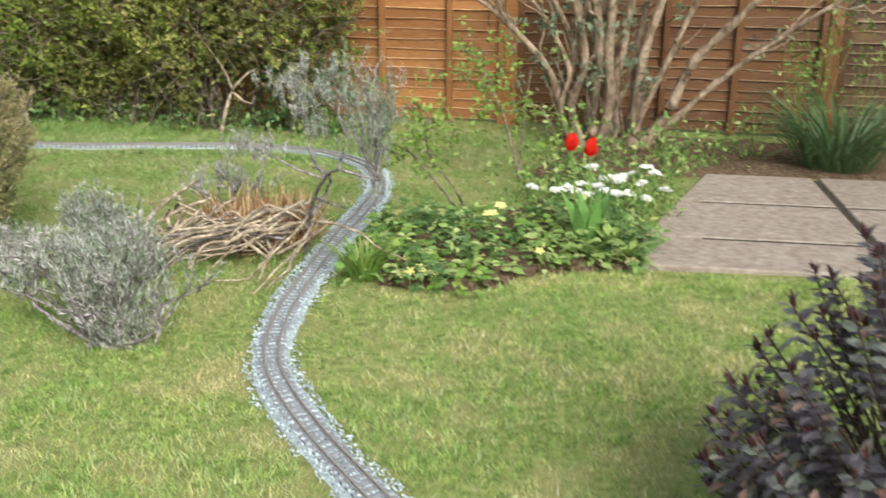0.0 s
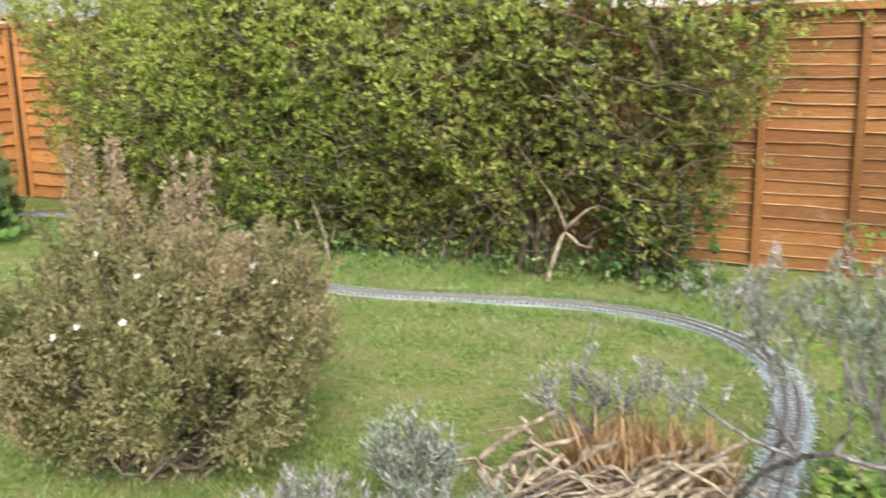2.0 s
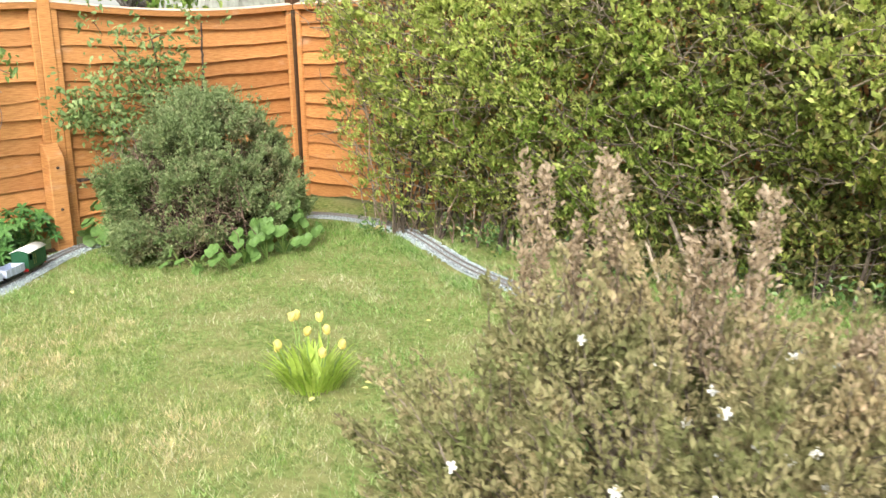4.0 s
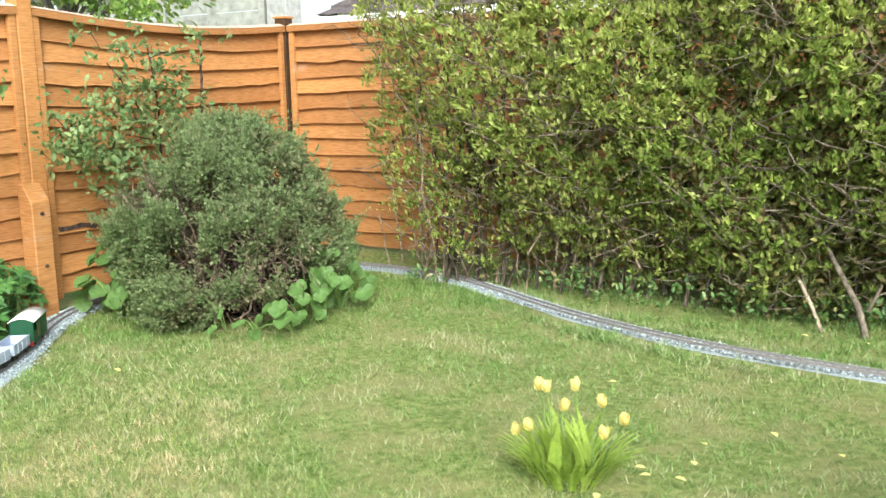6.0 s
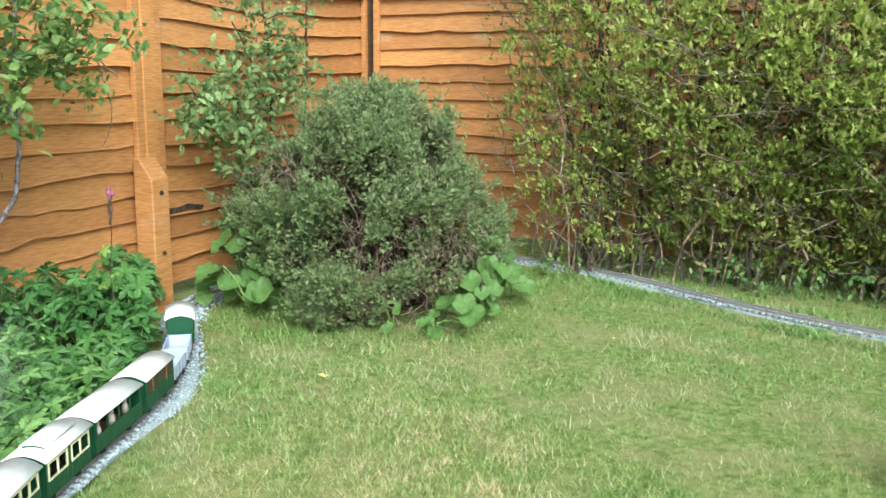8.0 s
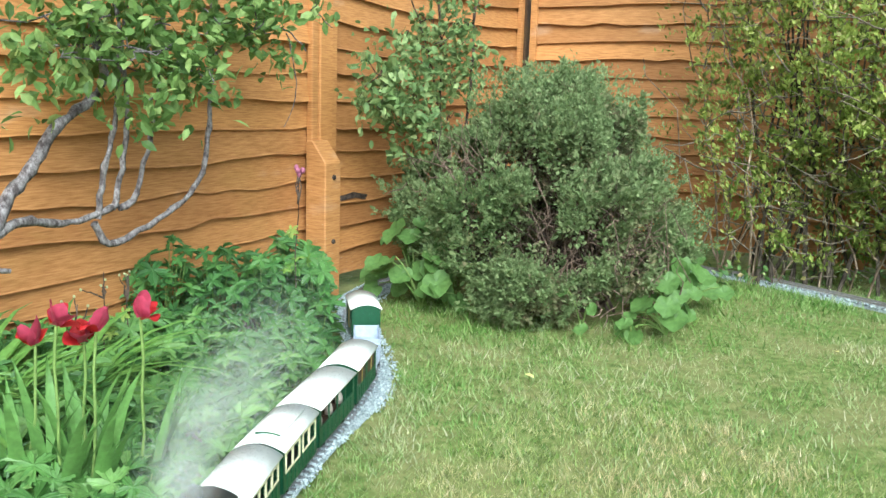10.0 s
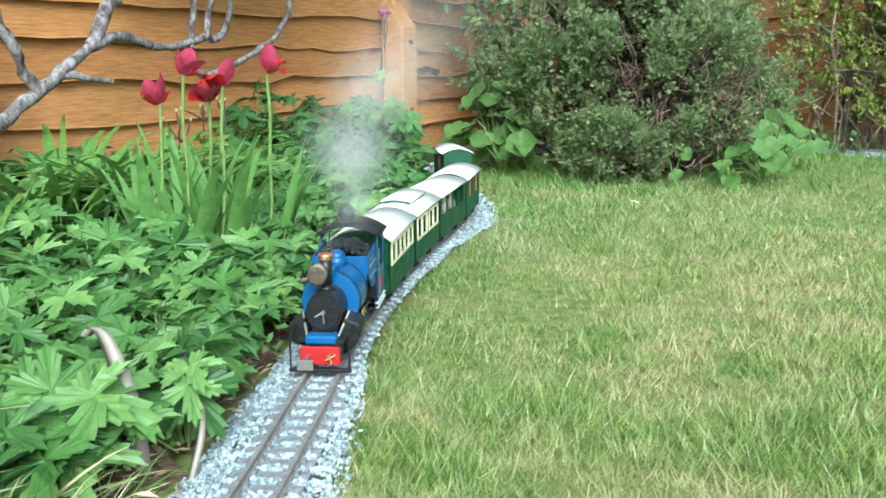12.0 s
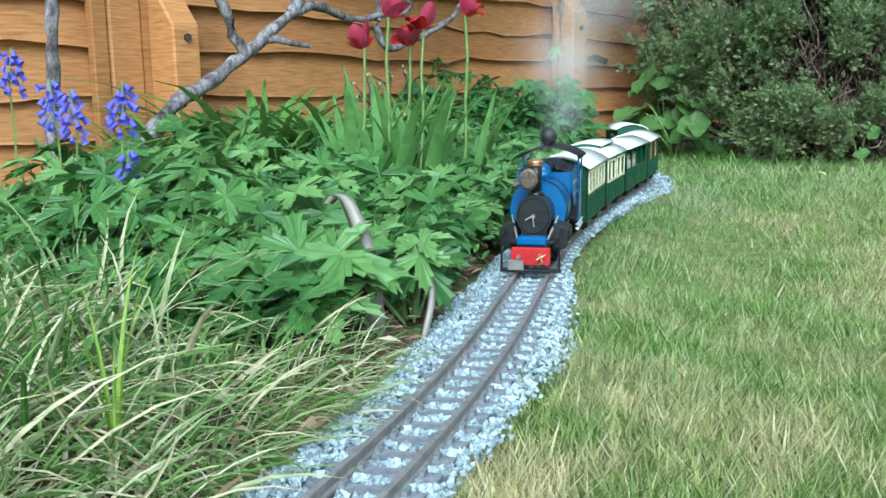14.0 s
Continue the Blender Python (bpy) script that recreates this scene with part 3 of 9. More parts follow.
TRACK = [(0.35, 0.75), (-0.05, 1.25), (-0.4, 1.66), (-0.59, 1.86), (-0.76, 2.04), (-0.94, 2.26), (-1.06, 2.46), (-1.14, 2.72), (-1.19, 3.06), (-1.23, 3.53),
         (-1.26, 4.14), (-1.29, 4.47), (-1.40, 4.83), (-1.60, 5.11), (-1.91, 5.31), (-2.31, 5.37), (-2.65, 5.33), (-3.0, 5.24), (-3.4, 5.14), (-3.8, 5.10),
         (-4.2, 5.12), (-4.6, 5.18), (-5.0, 5.29), (-5.37, 5.44), (-5.69, 5.61), (-6.01, 5.80), (-6.4, 5.99), (-6.8, 6.08), (-7.15, 6.06), (-7.45, 5.92),
         (-7.65, 5.65), (-7.76, 5.3), (-7.79, 4.95), (-7.76, 4.66), (-7.67, 4.40), (-7.52, 4.16), (-7.29, 3.89), (-7.09, 3.6), (-6.96, 3.3), (-6.85, 2.98),
         (-6.735, 2.67), (-6.605, 2.37), (-6.465, 2.1), (-6.352, 1.88), (-6.265, 1.69), (-6.198, 1.52), (-6.11, 1.28), (-6.03, 1.0), (-5.97, 0.7)]


def spline(pts, step=0.01):
    p = np.asarray(pts, float)
    p = np.vstack([2 * p[0] - p[1], p, 2 * p[-1] - p[-2]])
    out = []
    for i in range(1, len(p) - 2):
        t = np.linspace(0, 1, 40, endpoint=False)[:, None]
        a, b, c, d = p[i - 1], p[i], p[i + 1], p[i + 2]
        out.append(0.5 * (2 * b + (c - a) * t + (2 * a - 5 * b + 4 * c - d) * t ** 2 + (3 * b - a - 3 * c + d) * t ** 3))
    q = np.vstack(out + [p[-2:-1]])
    for _ in range(30):
        q[1:-1] = (q[:-2] + 2 * q[1:-1] + q[2:]) / 4
    s = np.concatenate([[0], np.cumsum(np.linalg.norm(np.diff(q, axis=0), axis=1))])
    u = np.arange(0, s[-1], step)
    return u, np.stack([np.interp(u, s, q[:, k]) for k in range(q.shape[1])], 1)


TS, TP = spline(TRACK)
TT = unit(np.gradient(TP, axis=0))
TN = np.stack([-TT[:, 1], TT[:, 0]], 1)
RAIL_TOP = 0.024


def track_at(s):
    return np.array([np.interp(s, TS, TP[:, 0]), np.interp(s, TS, TP[:, 1])])


GAP_X, GAP_Y = np.arange(-8.2, 2.4, 0.02), np.arange(0.4, 6.7, 0.02)


def gap_field():
    q = TP[::3]
    return np.stack([np.sqrt(((x - q[:, 0]) ** 2)[None] + (GAP_Y[:, None] - q[None, :, 1]) ** 2).min(1) for x in GAP_X])


GAP = gap_field()


def track_gap(x, y):
    """Distance of points from the track's middle line."""
    u, v = np.clip((np.asarray(x) - GAP_X[0]) / 0.02, 0, len(GAP_X) - 1.001), np.clip((np.asarray(y) - GAP_Y[0]) / 0.02, 0, len(GAP_Y) - 1.001)
    i, j = u.astype(int), v.astype(int)
    p, q = u - i, v - j
    return GAP[i, j] * (1 - p) * (1 - q) + GAP[i + 1, j] * p * (1 - q) + GAP[i, j + 1] * (1 - p) * q + GAP[i + 1, j + 1] * p * q


BED_LEFT = [(-7.9, 0.4), (-6.2, 0.4), (-6.20, 1.2), (-6.28, 1.5), (-6.33, 1.62), (-6.43, 1.88), (-6.54, 2.11), (-6.72, 2.46), (-6.93, 2.9), (-7.0, 3.1), (-7.14, 3.5), (-7.45, 3.93), (-7.68, 4.2), (-7.8, 4.4), (-7.9, 4.5)]
BED_RIGHT = [(-0.98, 3.18), (-0.84, 3.12), (-0.55, 3.15), (-0.28, 3.46), (0.06, 3.62), (0.1, 4.0), (0.12, 4.5), (0.24, 5.2), (1.6, 5.3), (1.6, 6.3), (-0.6, 6.3), (-0.5, 5.6), (-0.62, 5.1), (-0.45, 4.7), (-0.75, 4.2), (-1.08, 4.0), (-1.06, 3.5)]
PATIO = (0.1, 2.9, 3.62, 5.28)


def rise(x, y):
    """The lie of the land: gentle unevenness, with the border banked up against the back fence."""
    x, y = np.asarray(x, float), np.asarray(y, float)
    z = 0.012 * np.sin(x * 1.7 + 0.6) * np.cos(y * 1.3) + 0.006 * np.sin(x * 4.3 + y * 3.1)
    g = np.clip((y - 6.08) / 0.22, 0, 1)
    z = z + 0.05 * g * g * (3 - 2 * g)
    fade = np.exp(-((np.clip(np.hypot(x + 3, y - 3) - 6, 0, None)) / 2.0) ** 2)
    level = np.exp(-(track_gap(x, y) / 0.22) ** 2)
    return (z * fade - 0.012) * (1 - level) - 0.007 * level


# ---- ground ----
def build_ground():
    gx = np.unique(np.concatenate([np.array([-400.0, -200, -100, -60, -40, -25, -16, -12]), np.arange(-9, 3.5, 0.1), np.array([4.0, 6, 9, 14, 25, 40, 60, 100, 200, 400])]))
    gy = np.unique(np.concatenate([np.array([-400.0, -200, -100, -60, -40, -25, -12, -6, -3]), np.arange(-1.5, 7.5, 0.1), np.array([9.0, 12, 18, 30, 50, 80, 120, 200, 400])]))
    X, Y = np.meshgrid(gx, gy, indexing="ij")
    V = np.stack([X, Y, rise(X.ravel(), Y.ravel()).reshape(X.shape)], -1).reshape(-1, 3)
    a, b = len(gx), len(gy)
    i, j = np.meshgrid(np.arange(a - 1), np.arange(b - 1), indexing="ij")
    F = np.stack([i * b + j, (i + 1) * b + j, (i + 1) * b + j + 1, i * b + j + 1], -1).reshape(-1, 4)
    tagged(part_np("ground", V, F, M["turf"], None, "", True), "worn garden turf over uneven brown earth", "ground", kind="structure")


def build_bed(name, poly, label, height=0.035):
    bm = bmesh.new()
    p = np.array(poly)
    xs = np.arange(p[:, 0].min(), p[:, 0].max() + 0.06, 0.06)
    ys = np.arange(p[:, 1].min(), p[:, 1].max() + 0.06, 0.06)
    grid = {}
    X, Y = np.meshgrid(xs, ys, indexing="ij")
    ok = in_poly(X.ravel(), Y.ravel(), poly).reshape(X.shape)
    for i in range(len(xs)):
        for j in range(len(ys)):
            if ok[i, j]:
                z = float(rise(xs[i], ys[j])) + height * (0.6 + 0.7 * noise.noise(Vector((xs[i] * 5, ys[j] * 5, 3))))
                edge = not (0 < i < len(xs) - 1 and 0 < j < len(ys) - 1 and ok[i - 1, j] and ok[i + 1, j] and ok[i, j - 1] and ok[i, j + 1])
                grid[i, j] = bm.verts.new((xs[i] + 0.02 * noise.noise(Vector((i, j, 0.5))), ys[j], float(rise(xs[i], ys[j])) - 0.01 if edge else z))
    for (i, j), v in list(grid.items()):
        q = [grid.get(k) for k in ((i, j), (i + 1, j), (i + 1, j + 1), (i, j + 1))]
        if all(q):
            bm.faces.new(q)
    tagged(part(name, bm, M["soil"], None, "", True), label, "flower bed", kind="structure")


build_ground()
build_bed("flower_bed", BED_LEFT, "crumbly brown soil of the border beside the fence")
build_bed("flower_bed", BED_RIGHT, "bare brown soil of the border beside the patio")


def build_patio():
    x0, x1, y0, y1 = PATIO
    turn = pose(1.0, 4.68, 0, 0, 0, 3.2) @ pose(-1.0, -4.68, 0)
    west = lambda y: 0.33 * min(max(y - 4.0, 0.0), 1.3)    # the side cut on the skew along the border

    def lay_slab(name, y_lo, y_hi, xa, xb, z_lo, z_hi, mat, parent=None, bevel=0.0):
        bm = bmesh.new()
        lo, hi = (west(y_lo), west(y_hi)) if xa is None else (xa, xa if name == "slab" else xa + 0.16)
        prism(bm, [(lo, y_lo), (xb, y_lo), (xb, y_hi), (hi, y_hi)], "z", z_lo, z_hi)
        bmesh.ops.transform(bm, matrix=turn, verts=bm.verts[:])
        return part(name, bm, mat, parent, bevel=bevel)

    pav = lay_slab("pavement", y0 + 0.08, y1 - 0.03, 0.24, x1, -0.06, 0.006, M["joint"])
    tagged(pav, "weathered pinkish-grey concrete paving slabs with soil joints", "patio", kind="structure")
    xs, ys = [None, 1.01, 1.92, 2.83], [3.66, 4.075, 4.69, 5.29]
    rng = random.Random(4)
    for i in range(3):
        for j in range(3):
            lay_slab("slab", ys[j] + 0.018, ys[j + 1] - (0.019 if j < 2 else 0.0), xs[i] if i == 0 else xs[i] + 0.02, xs[i + 1] - 0.02, -0.03, 0.013 + rng.uniform(-0.002, 0.002), M["slab"], pav, 0.005)


build_patio()


# ---- fences ----
def board_mesh(length, height, seed, lift, wave=1.0):
    """One waney-edged board: its lower edge wavers, its lower half stands off the board below."""
    rng = random.Random(seed)
    n = 16
    ph = [rng.uniform(0, 6.28) for _ in range(4)]
    amp = rng.uniform(0.004, 0.011) * wave
    V, F = [], []
    for i in range(n + 1):
        x = length * i / n
        u = i / n
        low = amp * (math.sin(u * 6 + ph[0]) + 0.6 * math.sin(u * 13 + ph[1])) + 0.006 * wave * rng.uniform(-1, 1)
        if rng.random() < 0.05:
            low += 0.012 * wave
        out = 0.006 * math.sin(u * 4 + ph[2])
        V += [(x, -lift - 0.006 + out, low), (x, -lift - 0.002 + out, low + 0.006), (x, 0.0, height + 0.02), (x, 0.008, height + 0.02), (x, -lift + 0.008 + out, low)]
    edge = [(5 * i, 5 * i + 5, 5 * i + 6, 5 * i + 1) for i in range(n)]
    for i in range(n):
        a, b = 5 * i, 5 * i + 5
        F += [(a + k, b + k, b + (k + 1) % 5, a + (k + 1) % 5) for k in range(1, 5)]
    F = edge + F
    return np.array(V), np.array(F), len(edge)


def fence_run(place, yaw, label):
    return thing("fence", place, label, "fence", "fences round the garden", "", yaw)


def fence_panel(run, x0, length, seed, battens=(), top=FENCE_TOP, sag=0.0, boards=13, y=0.0, wood="fence", wave=1.0, lip=False):
    """A panel from x0 along the run's local x, seen from its local -y. wood: its stain, in some with shade in the
    colour.
    """
    low = 0.06
    h = (top - 0.05 - low) / boards
    for k in range(boards):
        v, f, n_lip = board_mesh(length, h, seed * 50 + k, 0.011 if lip else 0.020, wave)
        u = v[:, 0] / length
        v[:, 2] += low + k * h - sag * np.sin(u * math.pi) * (k / boards)
        v[:, 0] += x0
        v[:, 1] += y
        ob = part_np("board", v, f, M[wood], run)
        if lip:
            ob.data.materials.append(M["board_edge" if wood == "fence_back" else "old_edge"])
            for p in ob.data.polygons[:n_lip]:
                p.material_index = 1
    for x in (0.0, length - 0.04, *battens):
        bm = bmesh.new()
        box(bm, x0 + x, x0 + x + 0.04, y - 0.044, y - 0.016, low - 0.02, top - 0.045)
        part("batten", bm, M[wood], run, bevel=0.003)
    n = 10
    V, F = [], []
    for i in range(n + 1):
        x = x0 - 0.005 + (length + 0.01) * i / n
        z = top - 0.05 - sag * math.sin(math.pi * i / n)
        V += [(x, y - 0.055, z), (x, y - 0.055, z + 0.035), (x, y - 0.01, z + 0.05), (x, y + 0.035, z + 0.035), (x, y + 0.035, z)]
    for i in range(n):
        for k in range(5):
            a = 5 * i
            F.append((a + k, a + 5 + k, a + 5 + (k + 1) % 5, a + (k + 1) % 5))
    part_np("capping", np.array(V), np.array(F), M["fence"], run)
    V = np.array([(p[0], p[1], p[2] + 0.003) for i, p in enumerate(V) if i % 5 in (1, 2, 3)])
    F = np.array([(3 * i + k, 3 * i + 3 + k, 3 * i + 4 + k, 3 * i + 1 + k) for i in range(n) for k in range(2)])
    part_np("capping_top", V, F, M["capping"], run, "pale top of the capping")


def fence_post(run, x, y=0.0, label="", top=1.56, w=0.085, wood="fence"):
    bm = bmesh.new()
    box(bm, x - w / 2, x + w / 2, y - w / 2 - 0.01, y + w / 2 - 0.01, -0.05, top)
    post = part("post", bm, M[wood], run, label, bevel=0.004)
    bm = bmesh.new()
    box(bm, x - w / 2 - 0.008, x + w / 2 + 0.008, y - w / 2 - 0.018, y + w / 2, top - 0.002, top + 0.012)
    part("cap", bm, M["fence"], post, bevel=0.003)


def repair_spur(run, x, h, depth, width):
    """A short thick post bolted to the fence, its top cut to a slope."""
    bm = bmesh.new()
    prism(bm, [(-0.045, -0.05), (-depth, -0.05), (-depth, h - 0.085), (-depth * 0.55, h), (-0.045, h)], "x", x - width / 2, x + width / 2)
    spur = part("repair_post", bm, M["fence"], run, "short thick post with a sloping top", bevel=0.005)
    for z in (h * 0.38, h * 0.78):
        bm = bmesh.new()
        rod(bm, (x, -depth + 0.002, z), (x, -depth - 0.008, z), 0.010, seg=6)
        part("bolt", bm, M["dark_bark"], spur, "rusty bolt head")


run = fence_run((FENCE_X, 0, 0), 90, "orange-brown waney lap fence with bolted repair posts and sagging top")
POSTS_LEFT = [0.45, 2.42, 4.45, 6.44]
for k in range(3):
    fence_panel(run, POSTS_LEFT[k] + 0.045, POSTS_LEFT[k + 1] - POSTS_LEFT[k] - 0.09, 11 + k, sag=(0.03, 0.02, 0.05)[k])
for y in POSTS_LEFT:
    fence_post(run, y, label="dark corner post" if y > 6 else "", wood="fence_old_shade" if y > 6 else "fence")
bm = bmesh.new()
prism(bm, [(4.56, 0.385), (4.70, 0.392), (4.78, 0.378), (4.80, 0.398), (4.69, 0.418), (4.62, 0.408), (4.55, 0.412)], "y", -0.030, -0.024)
part("split", bm, M["dark_bark"], run, "dark broken split in a board")
repair_spur(run, 4.375, 0.655, 0.145, 0.105)
repair_spur(run, 2.525, 0.53, 0.15, 0.078)
run = fence_run((FENCE_X, FENCE_Y, 0), -0.74, "orange-brown stained waney lap fence along the garden's end")
POSTS_BACK = [0.03, 1.90, 3.82, 5.14, 7.05, 9.09, 11.12]
for k in range(6):
    a, b = POSTS_BACK[k] + 0.045, POSTS_BACK[k + 1] - 0.045
    bat = (0.45, 0.94, 1.42) if k == 3 else ((0.5, 0.95, 1.4) if k == 4 else ())
    # the last two panels carry the shrub's shade in their colour
    wood = ("fence", "fence", "fence_back", "fence_back", "fence_shade", "fence_old_shade")[k]
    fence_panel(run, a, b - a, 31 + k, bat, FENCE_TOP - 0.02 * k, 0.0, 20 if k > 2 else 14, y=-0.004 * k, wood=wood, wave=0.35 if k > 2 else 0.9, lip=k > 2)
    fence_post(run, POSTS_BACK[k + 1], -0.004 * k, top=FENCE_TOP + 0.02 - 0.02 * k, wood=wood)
bm = bmesh.new()
rod(bm, (6.9, -0.05, 0.80), (6.9, -0.075, 0.80), 0.006, seg=8)
rod(bm, (6.9, -0.07, 0.80), (6.9, -0.07, 0.70), 0.005, seg=8)
part("hook", bm, M["dark_bark"], run, "small rusty hook")
run = fence_run((3.2, 6.3, 0), -90, "plain stained lap fence closing the garden's side")
for k in range(4):
    fence_panel(run, 1.92 * k + 0.05, 1.83, 61 + k)
    fence_post(run, 1.92 * (k + 1))


# ---- railway ----
def ballast_shift(s):
    """How far the chippings lie off the track's middle: spilled towards the lawn where the track leaves the fence, and held in by grass along the back."""
    y, x = np.interp(s, TS, TP[:, 1]), np.interp(s, TS, TP[:, 0])
    left = x < -5.9
    return np.where(left, 0.018 * np.exp(-((y - 3.45) / 0.3) ** 2) - 0.008 * np.exp(-((y - 2.4) / 0.6) ** 2) - 0.030 * np.exp(-((y - 1.40) / 0.35) ** 2), np.where((y > 4.9), -0.022, 0.0))


def tight(x, y, off):
    """Grass holds the chippings in on the lawn's side along the straight by the border."""
    return np.where((x < -6.1) & (off > 0), 1 - 0.38 * np.exp(-((y - 2.6) / 0.65) ** 4), 1.0)


def build_track():
    keep = np.arange(0, len(TS), 3)
    s, p, nn = TS[keep], TP[keep], TN[keep]
    z0 = rise(p[:, 0], p[:, 1])
    prof = [(-0.082, -0.02), (-0.060, 0.004), (-0.03, 0.006), (0.03, 0.006), (0.060, 0.004), (0.082, -0.02)]
    V = np.concatenate([np.column_stack([p + nn * (o * 0.9 * (1 + 0.08 * np.sin(s * 9 + o * 40)) * tight(p[:, 0], p[:, 1], np.full(len(p), o)) + ballast_shift(s))[:, None], np.full(len(p), z + 0.0) + z0 * 0 + 0]) for o, z in prof])
    k = len(p)
    i, j = np.meshgrid(np.arange(k - 1), np.arange(len(prof) - 1), indexing="ij")
    F = np.stack([j * k + i, j * k + i + 1, (j + 1) * k + i + 1, (j + 1) * k + i], -1).reshape(-1, 4)
    tagged(part_np("track_bed", V, F, M["bedding"], None, "", True), "narrow bed of pale blue-grey stone chippings across the lawn", "track bed", kind="structure")

    track = thing("railway_track", (0, 0, 0), "garden railway track with dull metal rails on dark sleepers", "railway track")
    for side in (-1, 1):
        rp = p + nn * side * 0.0225
        prof2 = [(-0.0036, 0.013), (-0.0036, 0.0152), (-0.0012, 0.0162), (-0.0012, 0.0205), (-0.0023, 0.0215), (-0.0023, 0.024), (0.0023, 0.024), (0.0023, 0.0215), (0.0012, 0.0205), (0.0012, 0.0162), (0.0036, 0.0152), (0.0036, 0.013)]
        V = np.concatenate([np.column_stack([rp + nn * o, np.full(k, z)]) for o, z in prof2])
        m = len(prof2)
        i, j = np.meshgrid(np.arange(k - 1), np.arange(m), indexing="ij")
        F = np.stack([j * k + i, j * k + i + 1, ((j + 1) % m) * k + i + 1, ((j + 1) % m) * k + i], -1).reshape(-1, 4)
        part_np("rail", V, F, M["rail"], track)
    bm = bmesh.new()
    box(bm, -0.0065, 0.0065, -0.042, 0.042, 0.003, 0.0145)
    for sgn in (-1, 1):
        for o in (-0.007, 0.007):
            box(bm, -0.004, 0.004, sgn * 0.0225 + o - 0.002, sgn * 0.0225 + o + 0.002, 0.0144, 0.0185)
    first = part("sleeper", bm, M["sleeper"], track)
    sp = 0.031
    at = np.arange(0.05, TS[-1] - 0.05, sp)
    ang = np.arctan2(np.interp(at, TS, TT[:, 1]), np.interp(at, TS, TT[:, 0]))
    px, py = np.interp(at, TS, TP[:, 0]), np.interp(at, TS, TP[:, 1])
    last = len(at) - 1
    single = [q for q in range(len(at)) if q > last - 190 or q < 105]
    first.matrix_basis = pose(px[single[0]], py[single[0]], 0, 0, 0, math.degrees(ang[single[0]]))
    for q in single[1:]:
        ob = new("sleeper", first.data)
        ob.parent = track
        ob.matrix_basis = pose(px[q], py[q], 0, 0, 0, math.degrees(ang[q]) + RNG.uniform(-1.5, 1.5))
    V0 = np.array([v.co for v in first.data.vertices])
    F0 = np.array([list(f.vertices) for f in first.data.polygons])
    rest = []
    for q in sorted(set(range(len(at))) - set(single)):
        c, sn = math.cos(ang[q]), math.sin(ang[q])
        v = V0.copy()
        v[:, 0], v[:, 1] = px[q] + V0[:, 0] * c - V0[:, 1] * sn, py[q] + V0[:, 0] * sn + V0[:, 1] * c
        rest.append((v, F0))
    v, f = join(rest)
    tagged(part_np("sleeper_run", v, f, M["sleeper"], track), kind="stuff")


def stones(name, s, off, z, size, rng, label):
    n = len(s)
    oc = np.array([(1, 0, 0), (-1, 0, 0), (0, 1, 0), (0, -1, 0), (0, 0, 1), (0, 0, -1)], float)
    of = np.array([(0, 2, 4), (2, 1, 4), (1, 3, 4), (3, 0, 4), (2, 0, 5), (1, 2, 5), (3, 1, 5), (0, 3, 5)])
    px, py = np.interp(s, TS, TP[:, 0]), np.interp(s, TS, TP[:, 1])
    nx, ny = np.interp(s, TS, TN[:, 0]), np.interp(s, TS, TN[:, 1])
    P = np.column_stack([px + nx * off, py + ny * off, z])
    D, N = dirs(n, 0, rng), dirs(n, 0, rng)
    X = unit(np.cross(D, N))
    Z = np.cross(X, D)
    sc = size[:, None] * rng.uniform(0.5, 1.0, (n, 3))
    jit = rng.uniform(0.7, 1.15, (n, 6))
    V = P[:, None] + jit[:, :, None] * (oc[None, :, 0:1] * (sc[:, 0:1] * X)[:, None] + oc[None, :, 1:2] * (sc[:, 1:2] * D)[:, None] + oc[None, :, 2:3] * (sc[:, 2:3] * Z)[:, None])
    F = of[None] + (np.arange(n) * 6)[:, None, None]
    tagged(part_np(name, V.reshape(-1, 3), F.reshape(-1, 3), M["ballast"]), label, "gravel", kind="stuff")


build_track()
rng_s = np.random.RandomState(21)
n_far, n_near = 26000, 32000
s_far, s_near = rng_s.uniform(0, TS[-1] - 2.6, n_far), rng_s.uniform(TS[-1] - 2.6, TS[-1], n_near)


def ballast_off(n, s):
    o = rng_s.uniform(-0.084, 0.084, n) + rng_s.normal(size=n) * 0.005
    o = o * (1 + 0.10 * np.sin(s * 7) + 0.05 * np.sin(s * 23))
    x, y = np.interp(s, TS, TP[:, 0]), np.interp(s, TS, TP[:, 1])
    return o * tight(x, y, o) + ballast_shift(s)


for s_, size_ in ((s_far, rng_s.uniform(0.0032, 0.0072, n_far)), (s_near, rng_s.uniform(0.0022, 0.0056, n_near))):
    off_ = ballast_off(len(s_), s_)
    inner_ = np.abs(off_) < 0.045
    s_ = np.where(inner_, s_ - (s_ - 0.05) % 0.031 + rng_s.uniform(0.0105, 0.0205, len(s_)), s_)
    z_ = 0.012 - 0.02 * np.clip(np.abs(off_) - 0.06, 0, 1) / 0.04 + rng_s.uniform(-0.002, 0.0035, len(s_))
    z_[inner_] -= 0.0005
    z_[np.abs(np.abs(off_) - 0.0225) < 0.006] -= 0.004
    stones("ballast", s_, off_, z_, size_, rng_s, "loose pale blue-grey ballast chippings between and beside the rails")


# ---- train ----
TRAIN_FRONT = float(TS[np.argmin(np.hypot(TP[:, 0] + 6.495, TP[:, 1] - 2.16))])


